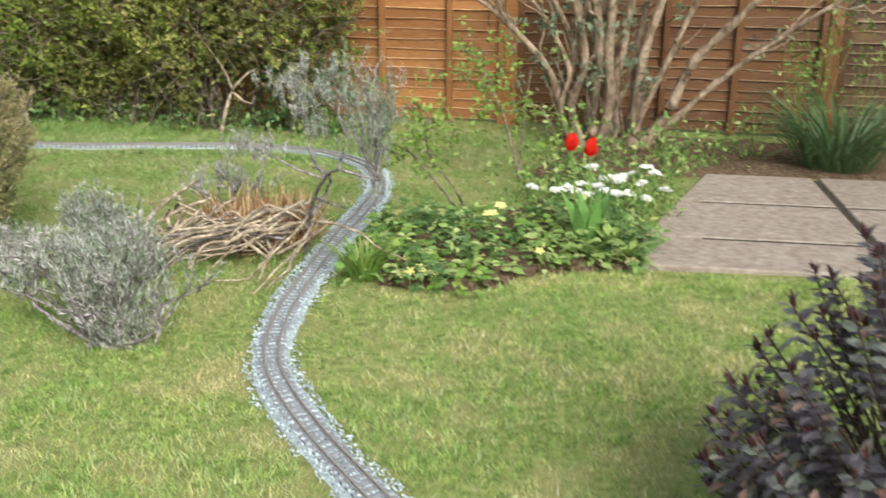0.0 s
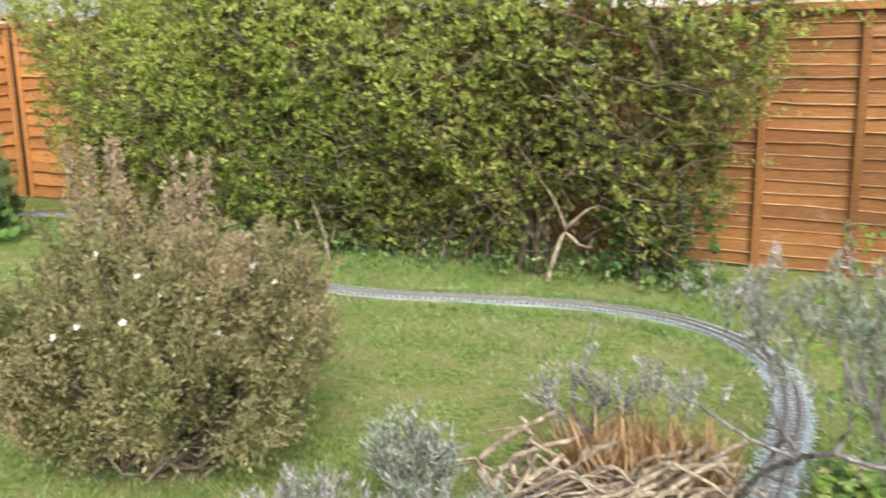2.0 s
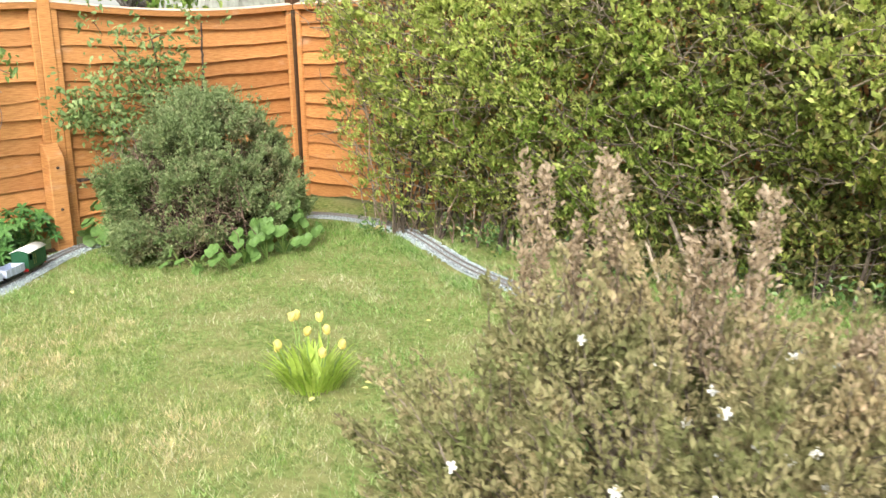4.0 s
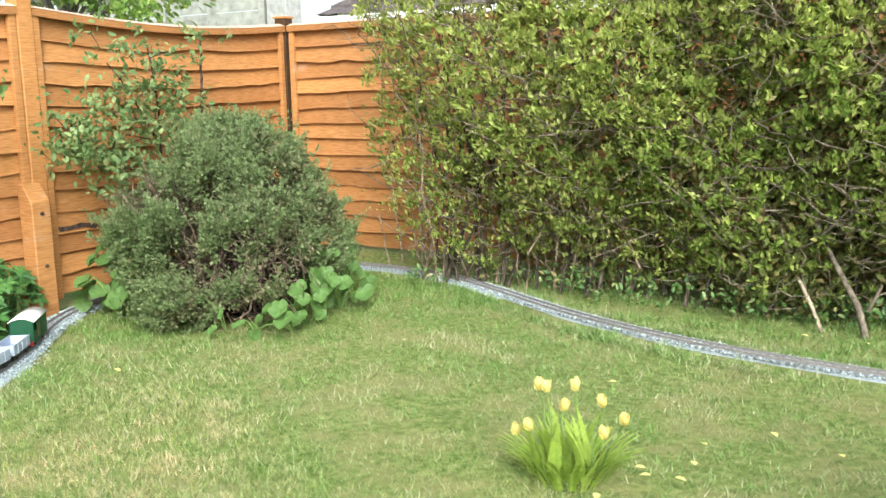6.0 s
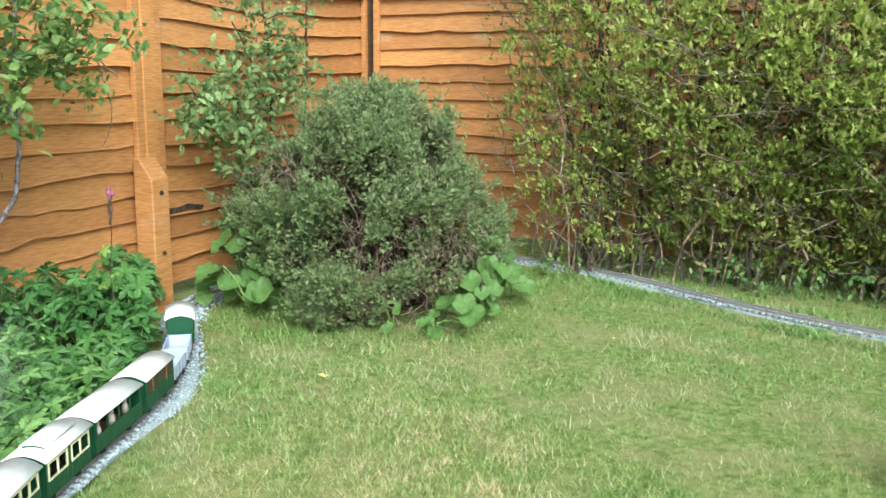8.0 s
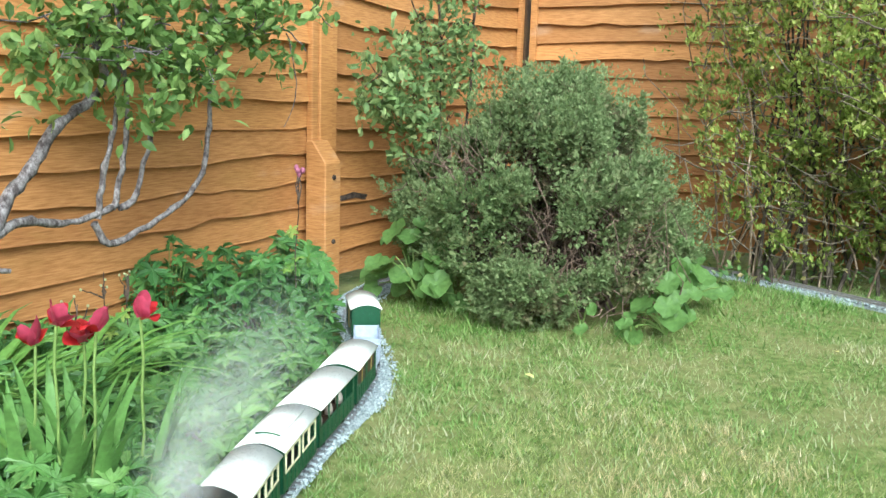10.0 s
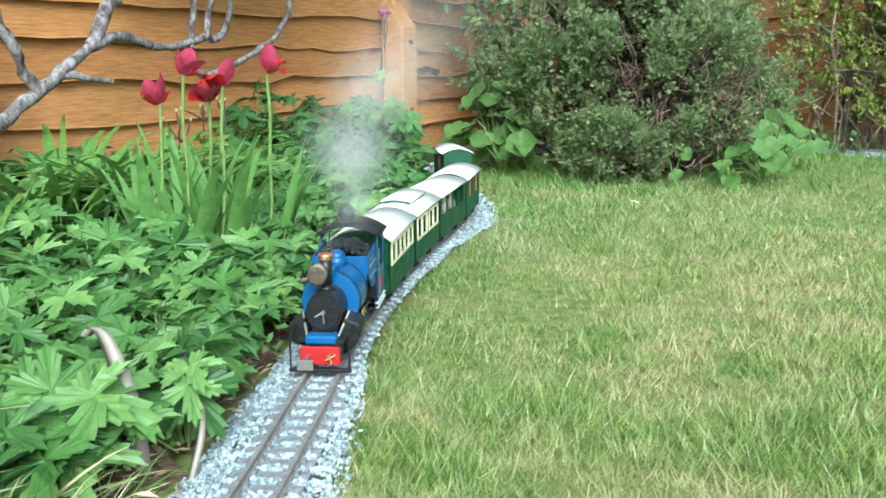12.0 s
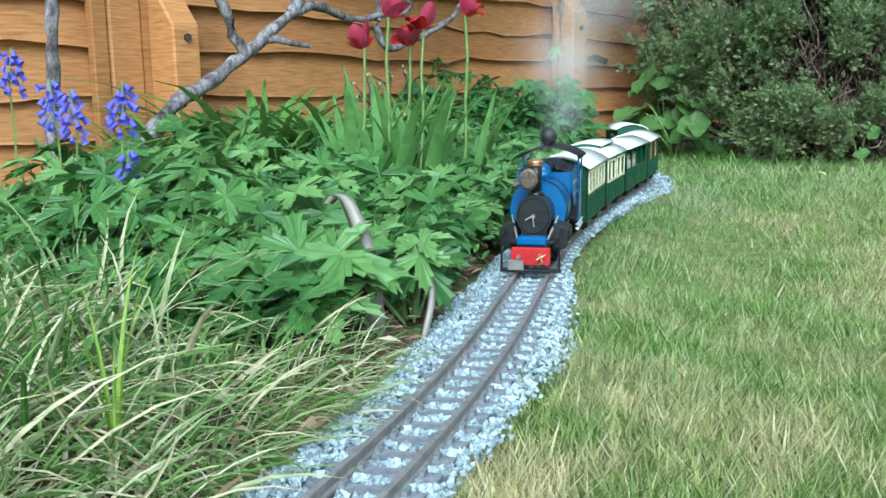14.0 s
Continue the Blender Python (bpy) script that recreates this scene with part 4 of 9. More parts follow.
def on_track(front, length):
    """The pose of a vehicle whose front stands at the distance front along the track; local x runs forward, z = 0 is the rail top."""
    a, b = track_at(front - 0.2 * length), track_at(front - 0.8 * length)
    d = a - b
    c = (a + b) / 2 + d / np.linalg.norm(d) * length * 0.5
    return pose(c[0], c[1], RAIL_TOP, 0, 0, math.degrees(math.atan2(d[1], d[0])))


def vehicle(name, front, length, label, category):
    v = new(name)
    v.empty_display_size = 0.05
    v.matrix_world = on_track(front, length)
    return tagged(v, label, category, "vehicles of the train")


def wheelset(parent, x, r=0.017, y=0.0215):
    bm = bmesh.new()
    for s in (-1, 1):
        rod(bm, (x, s * y - 0.003 * s, r), (x, s * y + 0.003 * s, r), r, seg=18)
        rod(bm, (x, s * (y - 0.004) - 0.001, r), (x, s * (y - 0.004) + 0.001, r), r + 0.0015, seg=18)
    rod(bm, (x, -y, r), (x, y, r), 0.003, seg=8)
    part("wheelset", bm, M["black"], parent)


def chassis(parent, length, w=0.07, axles=None):
    bm = bmesh.new()
    box(bm, -length + 0.006, -0.006, -w / 2, w / 2, 0.019, 0.027)
    for s in (-1, 1):
        box(bm, -length + 0.01, -0.01, s * 0.031 - 0.003, s * 0.031 + 0.003, 0.010, 0.02)
    part("chassis", bm, M["black"], parent)
    for x in axles or (-0.22 * length, -0.78 * length):
        wheelset(parent, x, 0.0125)
        for s in (-1, 1):
            bm = bmesh.new()
            box(bm, x - 0.009, x + 0.009, s * 0.034 - 0.004, s * 0.034 + 0.004, 0.006, 0.020)
            rod(bm, (x, s * 0.037, 0.0125), (x, s * 0.042, 0.0125), 0.005, seg=8)
            part("axle_box", bm, M["black"], parent)
    for x in (0.004, -length - 0.004):
        bm = bmesh.new()
        box(bm, x - 0.008, x + 0.008, -0.006, 0.006, 0.018, 0.028)
        part("coupling", bm, M["steel"], parent)


def arched_roof(length, w, z, rise_, over=0.005, thick=0.003, n=10, x0=0.0):
    bm = bmesh.new()
    outl = []
    for i in range(n + 1):
        u = -1 + 2 * i / n
        outl.append((u * (w / 2 + over), z + rise_ * (1 - u * u)))
    low = [(a, b - thick) for a, b in reversed(outl)]
    prism(bm, outl + low, "x", x0 - length - over, x0 + over)
    return bm


def side_wall(bm, length, w, z0, z1, holes, t=0.003, side=1):
    """One plate with its window holes cut through (x from the front, x to, z from, z to)."""
    xs = sorted({0.0, length, *(h[0] for h in holes), *(h[1] for h in holes)})
    zs = sorted({z0, z1, *(h[2] for h in holes), *(h[3] for h in holes)})
    solid = lambda i, k: 0 <= i < len(xs) - 1 and 0 <= k < len(zs) - 1 and not any(h[0] <= xs[i] + 1e-6 and h[1] >= xs[i + 1] - 1e-6 and h[2] <= zs[k] + 1e-6 and h[3] >= zs[k + 1] - 1e-6 for h in holes)
    grid = [[[bm.verts.new((-x, y, z)) for z in zs] for x in xs] for y in (side * w / 2, side * (w / 2 - t))]
    for i in range(len(xs) - 1):
        for k in range(len(zs) - 1):
            if not solid(i, k):
                continue
            ring = [(i, k), (i + 1, k), (i + 1, k + 1), (i, k + 1)]
            for g in grid:
                bm.faces.new([g[p][q] for p, q in ring])
            for (p, q), (r, s), (di, dk) in zip(ring, ring[1:] + ring[:1], ((0, -1), (1, 0), (0, 1), (-1, 0))):
                if not solid(i + di, k + dk):
                    bm.faces.new([grid[0][p][q], grid[0][r][s], grid[1][r][s], grid[1][p][q]])
    bmesh.ops.recalc_face_normals(bm, faces=bm.faces[:])


def coach_body(v, length, w, z0, z1, holes, rise_, colour="coach_green"):
    for s in (-1, 1):
        bm = bmesh.new()
        side_wall(bm, length, w, z0, z1, holes, side=s)
        part("side_wall", bm, M[colour], v, "dark green planked side")
    n = 8
    outl = [(-w / 2, z0)] + [((-1 + 2 * i / n) * w / 2, z1 + rise_ * (1 - (-1 + 2 * i / n) ** 2)) for i in range(n + 1)] + [(w / 2, z0)]
    for x in (0.0, -length + 0.003):
        bm = bmesh.new()
        prism(bm, outl, "x", x - 0.003, x)
        part("end_wall", bm, M[colour], v)
    bm = bmesh.new()
    box(bm, -length, 0, -w / 2, w / 2, z0 - 0.002, z0 + 0.002)
    part("floor_plate", bm, M[colour], v)
    for s in (-1, 1):
        for k in range(1, 9):
            bm = bmesh.new()
            x = -length * k / 9
            box(bm, x - 0.0012, x + 0.0012, s * w / 2 - 0.0005, s * w / 2 + 0.0016, z0 + 0.003, z0 + 0.42 * (z1 - z0))
            part("beading", bm, M[colour], v)


def window_frame(v, x0, x1, z0, z1, w, t=0.0045, bars=0):
    for s in (-1, 1):
        y0, y1 = sorted((s * (w / 2 - 0.002), s * (w / 2 + 0.002)))
        bm = bmesh.new()
        box(bm, -x1 - t, -x0 + t, y0, y1, z0 - t, z0)
        box(bm, -x1 - t, -x0 + t, y0, y1, z1, z1 + t)
        box(bm, -x0, -x0 + t, y0, y1, z0, z1)
        box(bm, -x1 - t, -x1, y0, y1, z0, z1)
        for k in range(bars):
            x = x0 + (x1 - x0) * (k + 1) / (bars + 1)
            box(bm, -x - t / 2, -x + t / 2, y0, y1, z0, z1)
        part("window_frame", bm, M["cream"], v, "cream window frame")


def build_loco(front):
    L = 0.325
    v = vehicle("steam_locomotive", front, L, "bright blue model steam engine with black smokebox and red beam", "model locomotive")
    v.matrix_world = v.matrix_world @ Matrix.Diagonal((1, 0.9, 1.03, 1))
    # frames, footplate and wheels
    bm = bmesh.new()
    for s in (-1, 1):
        box(bm, -0.30, -0.015, s * 0.019 - 0.002, s * 0.019 + 0.002, 0.012, 0.045)
    box(bm, -0.315, -0.012, -0.036, 0.036, 0.040, 0.044)
    part("frame", bm, M["black"], v, "", False, 0.0006)
    for x in (-0.12, -0.195):
        bm = bmesh.new()
        for s in (-1, 1):
            rod(bm, (x, s * 0.0225, 0.023), (x, s * 0.0285, 0.023), 0.023, seg=24)
            rod(bm, (x, s * 0.0285, 0.023), (x, s * 0.0305, 0.023), 0.009, seg=12)
            for k in range(8):
                a = k * math.pi / 4
                rod(bm, (x, s * 0.029, 0.023), (x + 0.02 * math.cos(a), s * 0.029, 0.023 + 0.02 * math.sin(a)), 0.0014, seg=6)
        rod(bm, (x, -0.0225, 0.023), (x, 0.0225, 0.023), 0.003, seg=8)
        part("driving_wheel", bm, M["black"], v)
    for s in (-1, 1):
        bm = bmesh.new()
        box(bm, -0.20, -0.112, s * 0.035 - 0.0015, s * 0.035 + 0.0015, 0.012, 0.018)
        for x in (-0.12, -0.195):
            rod(bm, (x + 0.003, s * 0.030, 0.015), (x + 0.003, s * 0.039, 0.015), 0.005, seg=10)
        part("coupling_rod", bm, M["steel"], v, "oily bright steel rod")
        bm = bmesh.new()
        rod(bm, (-0.085, s * 0.042, 0.031), (-0.193, s * 0.040, 0.016), 0.0022, seg=8)
        box(bm, -0.128, -0.102, s * 0.042 - 0.003, s * 0.042 + 0.003, 0.034, 0.038)
        rod(bm, (-0.12, s * 0.041, 0.028), (-0.138, s * 0.041, 0.052), 0.0016, seg=8)
        rod(bm, (-0.15, s * 0.041, 0.022), (-0.15, s * 0.041, 0.054), 0.0018, seg=8)
        part("valve_gear", bm, M["brass"], v, "dull brass and steel valve gear")
        # cylinder with its sloping box
        bm = bmesh.new()
        prism(bm, [(s * 0.028, 0.026), (s * 0.049, 0.030), (s * 0.055, 0.046), (s * 0.055, 0.057), (s * 0.030, 0.065), (s * 0.024, 0.05)], "x", -0.088, -0.040)
        part("cylinder", bm, M["black"], v, "black slide-valve cylinder block", False, 0.002)
        bm = bmesh.new()
        rod(bm, (-0.040, s * 0.041, 0.042), (-0.036, s * 0.041, 0.042), 0.0115, seg=16)
        part("cylinder_cover", bm, M["black"], v)
        # sloping footplate wing and its stay
        bm = bmesh.new()
        rod(bm, (-0.020, s * 0.020, 0.035), (-0.055, s * 0.036, 0.072), 0.0022, seg=8)
        part("stay", bm, M["steel"], v)
        bm = bmesh.new()
        rod(bm, (-0.004, s * 0.044, 0.006), (-0.004, s * 0.044, 0.050), 0.0016, seg=8)
        rod(bm, (-0.004, s * 0.044, 0.050), (-0.04, s * 0.044, 0.055), 0.0016, seg=8)
        part("guard_iron", bm, M["black"], v)
    # front: buffer beam, plates, guard bar
    bm = bmesh.new()
    box(bm, -0.012, -0.004, -0.030, 0.030, 0.012, 0.036)
    part("buffer_beam", bm, M["buffer_red"], v, "red buffer beam", False, 0.0015)
    bm = bmesh.new()
    box(bm, -0.010, -0.002, -0.047, 0.047, 0.003, 0.0075)
    part("guard_bar", bm, M["black"], v, "", False, 0.001)
    bm = bmesh.new()
    box(bm, -0.002, 0.002, -0.034, -0.009, 0.006, 0.020)
    part("plate", bm, M["steel"], v, "scuffed steel plate", False, 0.001)
    bm = bmesh.new()
    rod(bm, (-0.004, 0.015, 0.026), (0.004, 0.015, 0.026), 0.003, seg=10)
    rod(bm, (0.003, 0.015, 0.026), (0.006, 0.020, 0.018), 0.0014, seg=8)
    rod(bm, (0.006, 0.020, 0.018), (0.004, 0.013, 0.014), 0.0014, seg=8)
    rod(bm, (0.002, 0.024, 0.028), (0.004, 0.010, 0.021), 0.0012, seg=8)
    part("coupling_hook", bm, M["brass"], v, "worn brass hook and chain")
    bm = bmesh.new()
    rod(bm, (-0.004, -0.018, 0.024), (0.004, -0.018, 0.024), 0.0028, seg=10)
    part("coupling_pin", bm, M["steel"], v)
    bm = bmesh.new()
    box(bm, -0.034, -0.010, -0.024, 0.024, 0.037, 0.049)
    part("sand_box", bm, M["blue"], v, "blue box behind the buffer beam", False, 0.003)
    # boiler, smokebox, saddle tank
    bm = bmesh.new()
    rod(bm, (-0.20, 0, 0.074), (-0.085, 0, 0.074), 0.026, seg=28)
    part("boiler", bm, M["black"], v, "", True)
    bm = bmesh.new()
    rod(bm, (-0.092, 0, 0.074), (-0.040, 0, 0.074), 0.0275, seg=32)
    box(bm, -0.09, -0.042, -0.020, 0.020, 0.043, 0.060)
    part("smokebox", bm, M["gloss_black"], v, "black smokebox")
    bm = bmesh.new()
    rod(bm, (-0.0405, 0, 0.074), (-0.0375, 0, 0.074), 0.025, 0.0235, seg=32)
    door = part("smokebox_door", bm, M["gloss_black"], v, "round black smokebox door")
    bm = bmesh.new()
    rod(bm, (-0.0375, 0, 0.074), (-0.031, 0, 0.074), 0.003, seg=10)
    rod(bm, (-0.032, 0, 0.075), (-0.032, -0.012, 0.069), 0.0012, 0.0015, seg=8)
    rod(bm, (-0.0325, 0, 0.074), (-0.0325, 0.001, 0.060), 0.0012, 0.0015, seg=8)
    part("door_handle", bm, M["steel"], door, "bright steel twin handles")
    bm = bmesh.new()
    for z in (0.067, 0.081):
        box(bm, -0.0378, -0.0350, 0.003, 0.021, z - 0.0010, z + 0.0010)
    part("hinge_strap", bm, M["gloss_black"], door)
    bm = bmesh.new()
    n, outl = 22, []
    for i in range(n + 1):
        a = math.radians(-28) + (math.pi + math.radians(56)) * i / n
        outl.append((0.0455 * math.cos(a), 0.076 + 0.041 * math.sin(a)))
    inner = [(0.028 * math.cos(math.radians(-28) + (math.pi + math.radians(56)) * i / n), 0.074 + 0.028 * math.sin(math.radians(-28) + (math.pi + math.radians(56)) * i / n)) for i in range(n, -1, -1)]
    prism(bm, outl + inner, "x", -0.168, -0.086)
    part("saddle_tank", bm, M["blue"], v, "glossy blue saddle tank", False, 0.0015)
    bm = bmesh.new()
    rod(bm, (-0.108, 0, 0.114), (-0.108, 0, 0.121), 0.010, 0.011, seg=20)
    rod(bm, (-0.108, 0, 0.121), (-0.108, 0, 0.123), 0.012, seg=20)
    part("tank_filler", bm, M["blue"], v, "", True)
    bm = bmesh.new()
    rod(bm, (-0.146, 0, 0.112), (-0.146, 0, 0.128), 0.0145, 0.0135, seg=22)
    ball(bm, (-0.146, 0, 0.128), 0.0135, 0.7)
    part("dome", bm, M["blue"], v, "rounded blue dome", True)
    for x in (-0.098, -0.158):
        bm = bmesh.new()
        for i in range(n):
            a0 = math.radians(-24) + (math.pi + math.radians(48)) * i / n
            a1 = math.radians(-24) + (math.pi + math.radians(48)) * (i + 1) / n
            rod(bm, (x, 0.0462 * math.cos(a0), 0.076 + 0.0417 * math.sin(a0)), (x, 0.0462 * math.cos(a1), 0.076 + 0.0417 * math.sin(a1)), 0.0006, seg=5)
        part("lining", bm, M["black"], v)
    # chimney and lamp
    bm = bmesh.new()
    rod(bm, (-0.064, 0, 0.098), (-0.064, 0, 0.106), 0.014, 0.0095, seg=22)
    rod(bm, (-0.064, 0, 0.104), (-0.064, 0, 0.142), 0.0085, 0.0095, seg=22)
    chim = part("chimney", bm, M["gloss_black"], v, "black chimney", True)
    bm = bmesh.new()
    rod(bm, (-0.064, 0, 0.139), (-0.064, 0, 0.144), 0.0098, 0.0125, seg=22)
    rod(bm, (-0.064, 0, 0.144), (-0.064, 0, 0.148), 0.0135, 0.0115, seg=22)
    part("chimney_cap", bm, M["copper"], chim, "polished copper cap", True)
    bm = bmesh.new()
    rod(bm, (-0.058, -0.009, 0.124), (-0.040, -0.009, 0.123), 0.0135, 0.0145, seg=24)
    rod(bm, (-0.052, -0.009, 0.108), (-0.052, -0.009, 0.120), 0.004, seg=8)
    rod(bm, (-0.050, -0.009, 0.122), (-0.046, -0.034, 0.114), 0.003, seg=8)
    lamp = part("headlamp", bm, M["lamp_body"], v, "round weathered headlamp on a bracket", True)
    bm = bmesh.new()
    rod(bm, (-0.0405, -0.009, 0.123), (-0.0388, -0.009, 0.123), 0.0125, 0.0115, seg=24)
    part("lens", bm, M["lamp_glass"], lamp, "brown sooty lens")
    # bunker with coal in front of the cab
    for s in (-1, 1):
        bm = bmesh.new()
        y0, y1 = sorted((s * 0.047, s * 0.0435))
        prism(bm, [(-0.172, 0.122), (-0.172, 0.094), (-0.205, 0.068), (-0.243, 0.068), (-0.243, 0.128)], "y", y0, y1)
        part("bunker_side", bm, M["blue"], v, "blue bunker side", False, 0.0008)
        for z in (0.105, 0.088):
            bm = bmesh.new()
            y0, y1 = sorted((s * 0.0468, s * 0.0478))
            box(bm, -0.243, -0.175 if z > 0.1 else -0.185, y0, y1, z - 0.0008, z + 0.0008)
            part("bunker_lining", bm, M["wagon_grey"], v)
    bm = bmesh.new()
    box(bm, -0.175, -0.171, -0.0435, 0.0435, 0.086, 0.122)
    box(bm, -0.243, -0.172, -0.0435, 0.0435, 0.100, 0.104)
    part("bunker_front", bm, M["blue"], v, "", False, 0.0008)
    rng = np.random.RandomState(3)
    cv, cf = [], []
    oc = np.array([(1, 0, 0), (-1, 0, 0), (0, 1, 0), (0, -1, 0), (0, 0, 1), (0, 0, -1)], float)
    of = np.array([(0, 2, 4), (2, 1, 4), (1, 3, 4), (3, 0, 4), (2, 0, 5), (1, 2, 5), (3, 1, 5), (0, 3, 5)])
    for k in range(330):
        x, y = rng.uniform(-0.241, -0.177), rng.uniform(-0.041, 0.041)
        z = 0.118 + 0.016 * (1 - (y / 0.043) ** 2) + rng.uniform(-0.004, 0.002)
        q = oc * rng.uniform(0.003, 0.0068, (6, 1)) @ np.array(Euler(rng.uniform(0, 6, 3)).to_matrix())
        cv.append(q + (x, y, z))
        cf.append(of + 6 * k)
    part_np("coal", np.concatenate(cv), np.concatenate(cf), M["coal"], v, "heap of black coal")
    bm = bmesh.new()
    rod(bm, (-0.183, 0.004, 0.118), (-0.183, 0.004, 0.145), 0.0012, seg=6)
    part("whistle_rod", bm, M["black"], v)
    # cab
    for s in (-1, 1):
        bm = bmesh.new()
        y0, y1 = sorted((s * 0.050, s * 0.0475))
        box(bm, -0.250, -0.243, y0, y1, 0.044, 0.141)
        box(bm, -0.318, -0.310, y0, y1, 0.044, 0.141)
        box(bm, -0.318, -0.243, y0, y1, 0.040, 0.086)
        box(bm, -0.318, -0.243, y0, y1, 0.134, 0.142)
        part("cab_side", bm, M["blue"], v, "blue cab side with an open window", False, 0.0008)
        for z in (0.036, 0.029):
            bm = bmesh.new()
            y0, y1 = sorted((s * 0.046, s * 0.0515))
            box(bm, -0.318, -0.238, y0, y1, z - 0.0016, z + 0.0016)
            part("footstep_stripe", bm, M["line_white"], v, "white-edged step")
        bm = bmesh.new()
        box(bm, -0.318, -0.238, *sorted((s * 0.045, s * 0.049)), 0.024, 0.042)
        part("valance", bm, M["black"], v)
        bm = bmesh.new()
        rod(bm, (-0.2445, s * 0.053, 0.050), (-0.2445, s * 0.053, 0.120), 0.0011, seg=6)
        part("handrail", bm, M["steel"], v)
        bm = bmesh.new()
        box(bm, -0.290, -0.272, *sorted((s * 0.0500, s * 0.0512)), 0.056, 0.068)
        part("number_plate", bm, M["buffer_red"], v, "small red plate")
    bm = bmesh.new()
    box(bm, -0.246, -0.243, -0.0475, 0.0475, 0.044, 0.128)
    box(bm, -0.318, -0.315, -0.0475, 0.0475, 0.044, 0.090)
    part("cab_front", bm, M["black"], v)
    bm = arched_roof(0.088, 0.104, 0.141, 0.016, 0.003, 0.003, 12, -0.236)
    roof = part("cab_roof", bm, M["black"], v, "curved black cab roof", True)
    bm = bmesh.new()
    rod(bm, (-0.262, -0.006, 0.152), (-0.262, -0.006, 0.163), 0.005, seg=10)
    ball(bm, (-0.262, -0.006, 0.1705), 0.0155)
    part("roof_knob", bm, M["black"], roof, "black ball on the roof", True)
    return L


def build_coach(front, L, name, label, style):
    v = vehicle(name, front, L, label, "model carriage")
    w, z0, z1 = 0.098, 0.027, 0.118
    chassis(v, L)
    if style == "saloon":
        holes = [(0.014 + k * (L - 0.028) / 5 + 0.003, 0.014 + (k + 1) * (L - 0.028) / 5 - 0.003, 0.076, 0.107) for k in range(5)]
        coach_body(v, L, w, z0, z1, holes, 0.018)
        for h in holes:
            window_frame(v, *h, w)
        part("roof", arched_roof(L, w, z1, 0.019), M["roof_white"], v, "white arched roof", True)
    elif style == "clerestory":
        holes = [(0.016, L / 2 - 0.014, 0.070, 0.106), (L / 2 + 0.014, L - 0.016, 0.070, 0.106)]
        coach_body(v, L, w, z0, z1, holes, 0.016)
        for h in holes:
            window_frame(v, *h, w, bars=1)
        part("roof", arched_roof(L, w, z1, 0.017), M["roof_white"], v, "white arched roof", True)
        bm = bmesh.new()
        box(bm, -L * 0.82, -L * 0.18, -0.026, 0.026, z1 + 0.008, z1 + 0.022)
        part("clerestory", bm, M["coach_green"], v)
        part("clerestory_roof", arched_roof(L * 0.64, 0.056, z1 + 0.021, 0.005, 0.003, 0.003, 8, -L * 0.18), M["roof_white"], v, "raised white lantern roof", True)
    elif style == "open":
        n = 4
        holes = [(0.010 + k * (L - 0.02) / n + 0.003, 0.010 + (k + 1) * (L - 0.02) / n - 0.003, 0.070, 0.113) for k in range(n)]
        coach_body(v, L, w, z0, z1, holes, 0.012)
        part("roof", arched_roof(L, w, z1, 0.013), M["roof_white"], v, "white arched roof", True)
        for k in range(3):
            bm = bmesh.new()
            x = -L * (k + 0.7) / 3.4
            box(bm, x - 0.014, x + 0.014, -0.040, 0.040, 0.03, 0.056)
            part("bench", bm, M["brown_panel"], v)
    elif style == "van":
        holes = [(0.014, L / 2 - 0.008, 0.068, 0.112), (L / 2 + 0.008, L - 0.014, 0.068, 0.112)]
        coach_body(v, L, w, z0, z1, holes, 0.016)
        for s in (-1, 1):
            for a, b, c, d in holes:
                bm = bmesh.new()
                box(bm, -b, -a, *sorted((s * (w / 2 - 0.004), s * (w / 2 - 0.002))), c, d)
                part("panel", bm, M["brown_panel"], v, "dark brown upper panel")
                bm = bmesh.new()
                x = -(a + b) / 2
                box(bm, x - 0.001, x + 0.001, *sorted((s * (w / 2 - 0.003), s * (w / 2 + 0.001))), c, d)
                part("panel_bar", bm, M["brass"], v)
        part("roof", arched_roof(L, w, z1, 0.017), M["roof_white"], v, "white arched roof", True)
    bm = bmesh.new()
    box(bm, -L + 0.006, -0.006, -w / 2 + 0.008, w / 2 - 0.008, z0 + 0.004, z0 + 0.010)
    part("floor_board", bm, M["interior"], v)
    return v


def build_wagon(front, L):
    v = vehicle("open_wagon", front, L, "small pale blue-grey four-wheeled open model wagon", "model wagon")
    w = 0.082
    chassis(v, L, 0.066)
    for s in (-1, 1):
        bm = bmesh.new()
        box(bm, -L + 0.004, -0.004, *sorted((s * w / 2, s * (w / 2 - 0.003))), 0.029, 0.072)
        part("side", bm, M["wagon_grey"], v, "", False, 0.0006)
        for k in range(1, 4):
            bm = bmesh.new()
            x = -L * k / 4
            box(bm, x - 0.002, x + 0.002, *sorted((s * w / 2, s * (w / 2 + 0.0018))), 0.029, 0.072)
            part("strap", bm, M["wagon_grey"], v)
    for x in (-0.004, -L + 0.007):
        bm = bmesh.new()
        box(bm, x - 0.003, x, -w / 2 + 0.003, w / 2 - 0.003, 0.029, 0.070)
        part("end", bm, M["wagon_grey"], v, "", False, 0.0006)
    bm = bmesh.new()
    box(bm, -L + 0.006, -0.006, -w / 2 + 0.003, w / 2 - 0.003, 0.028, 0.032)
    part("floor_board", bm, M["wagon_grey"], v)
    return v


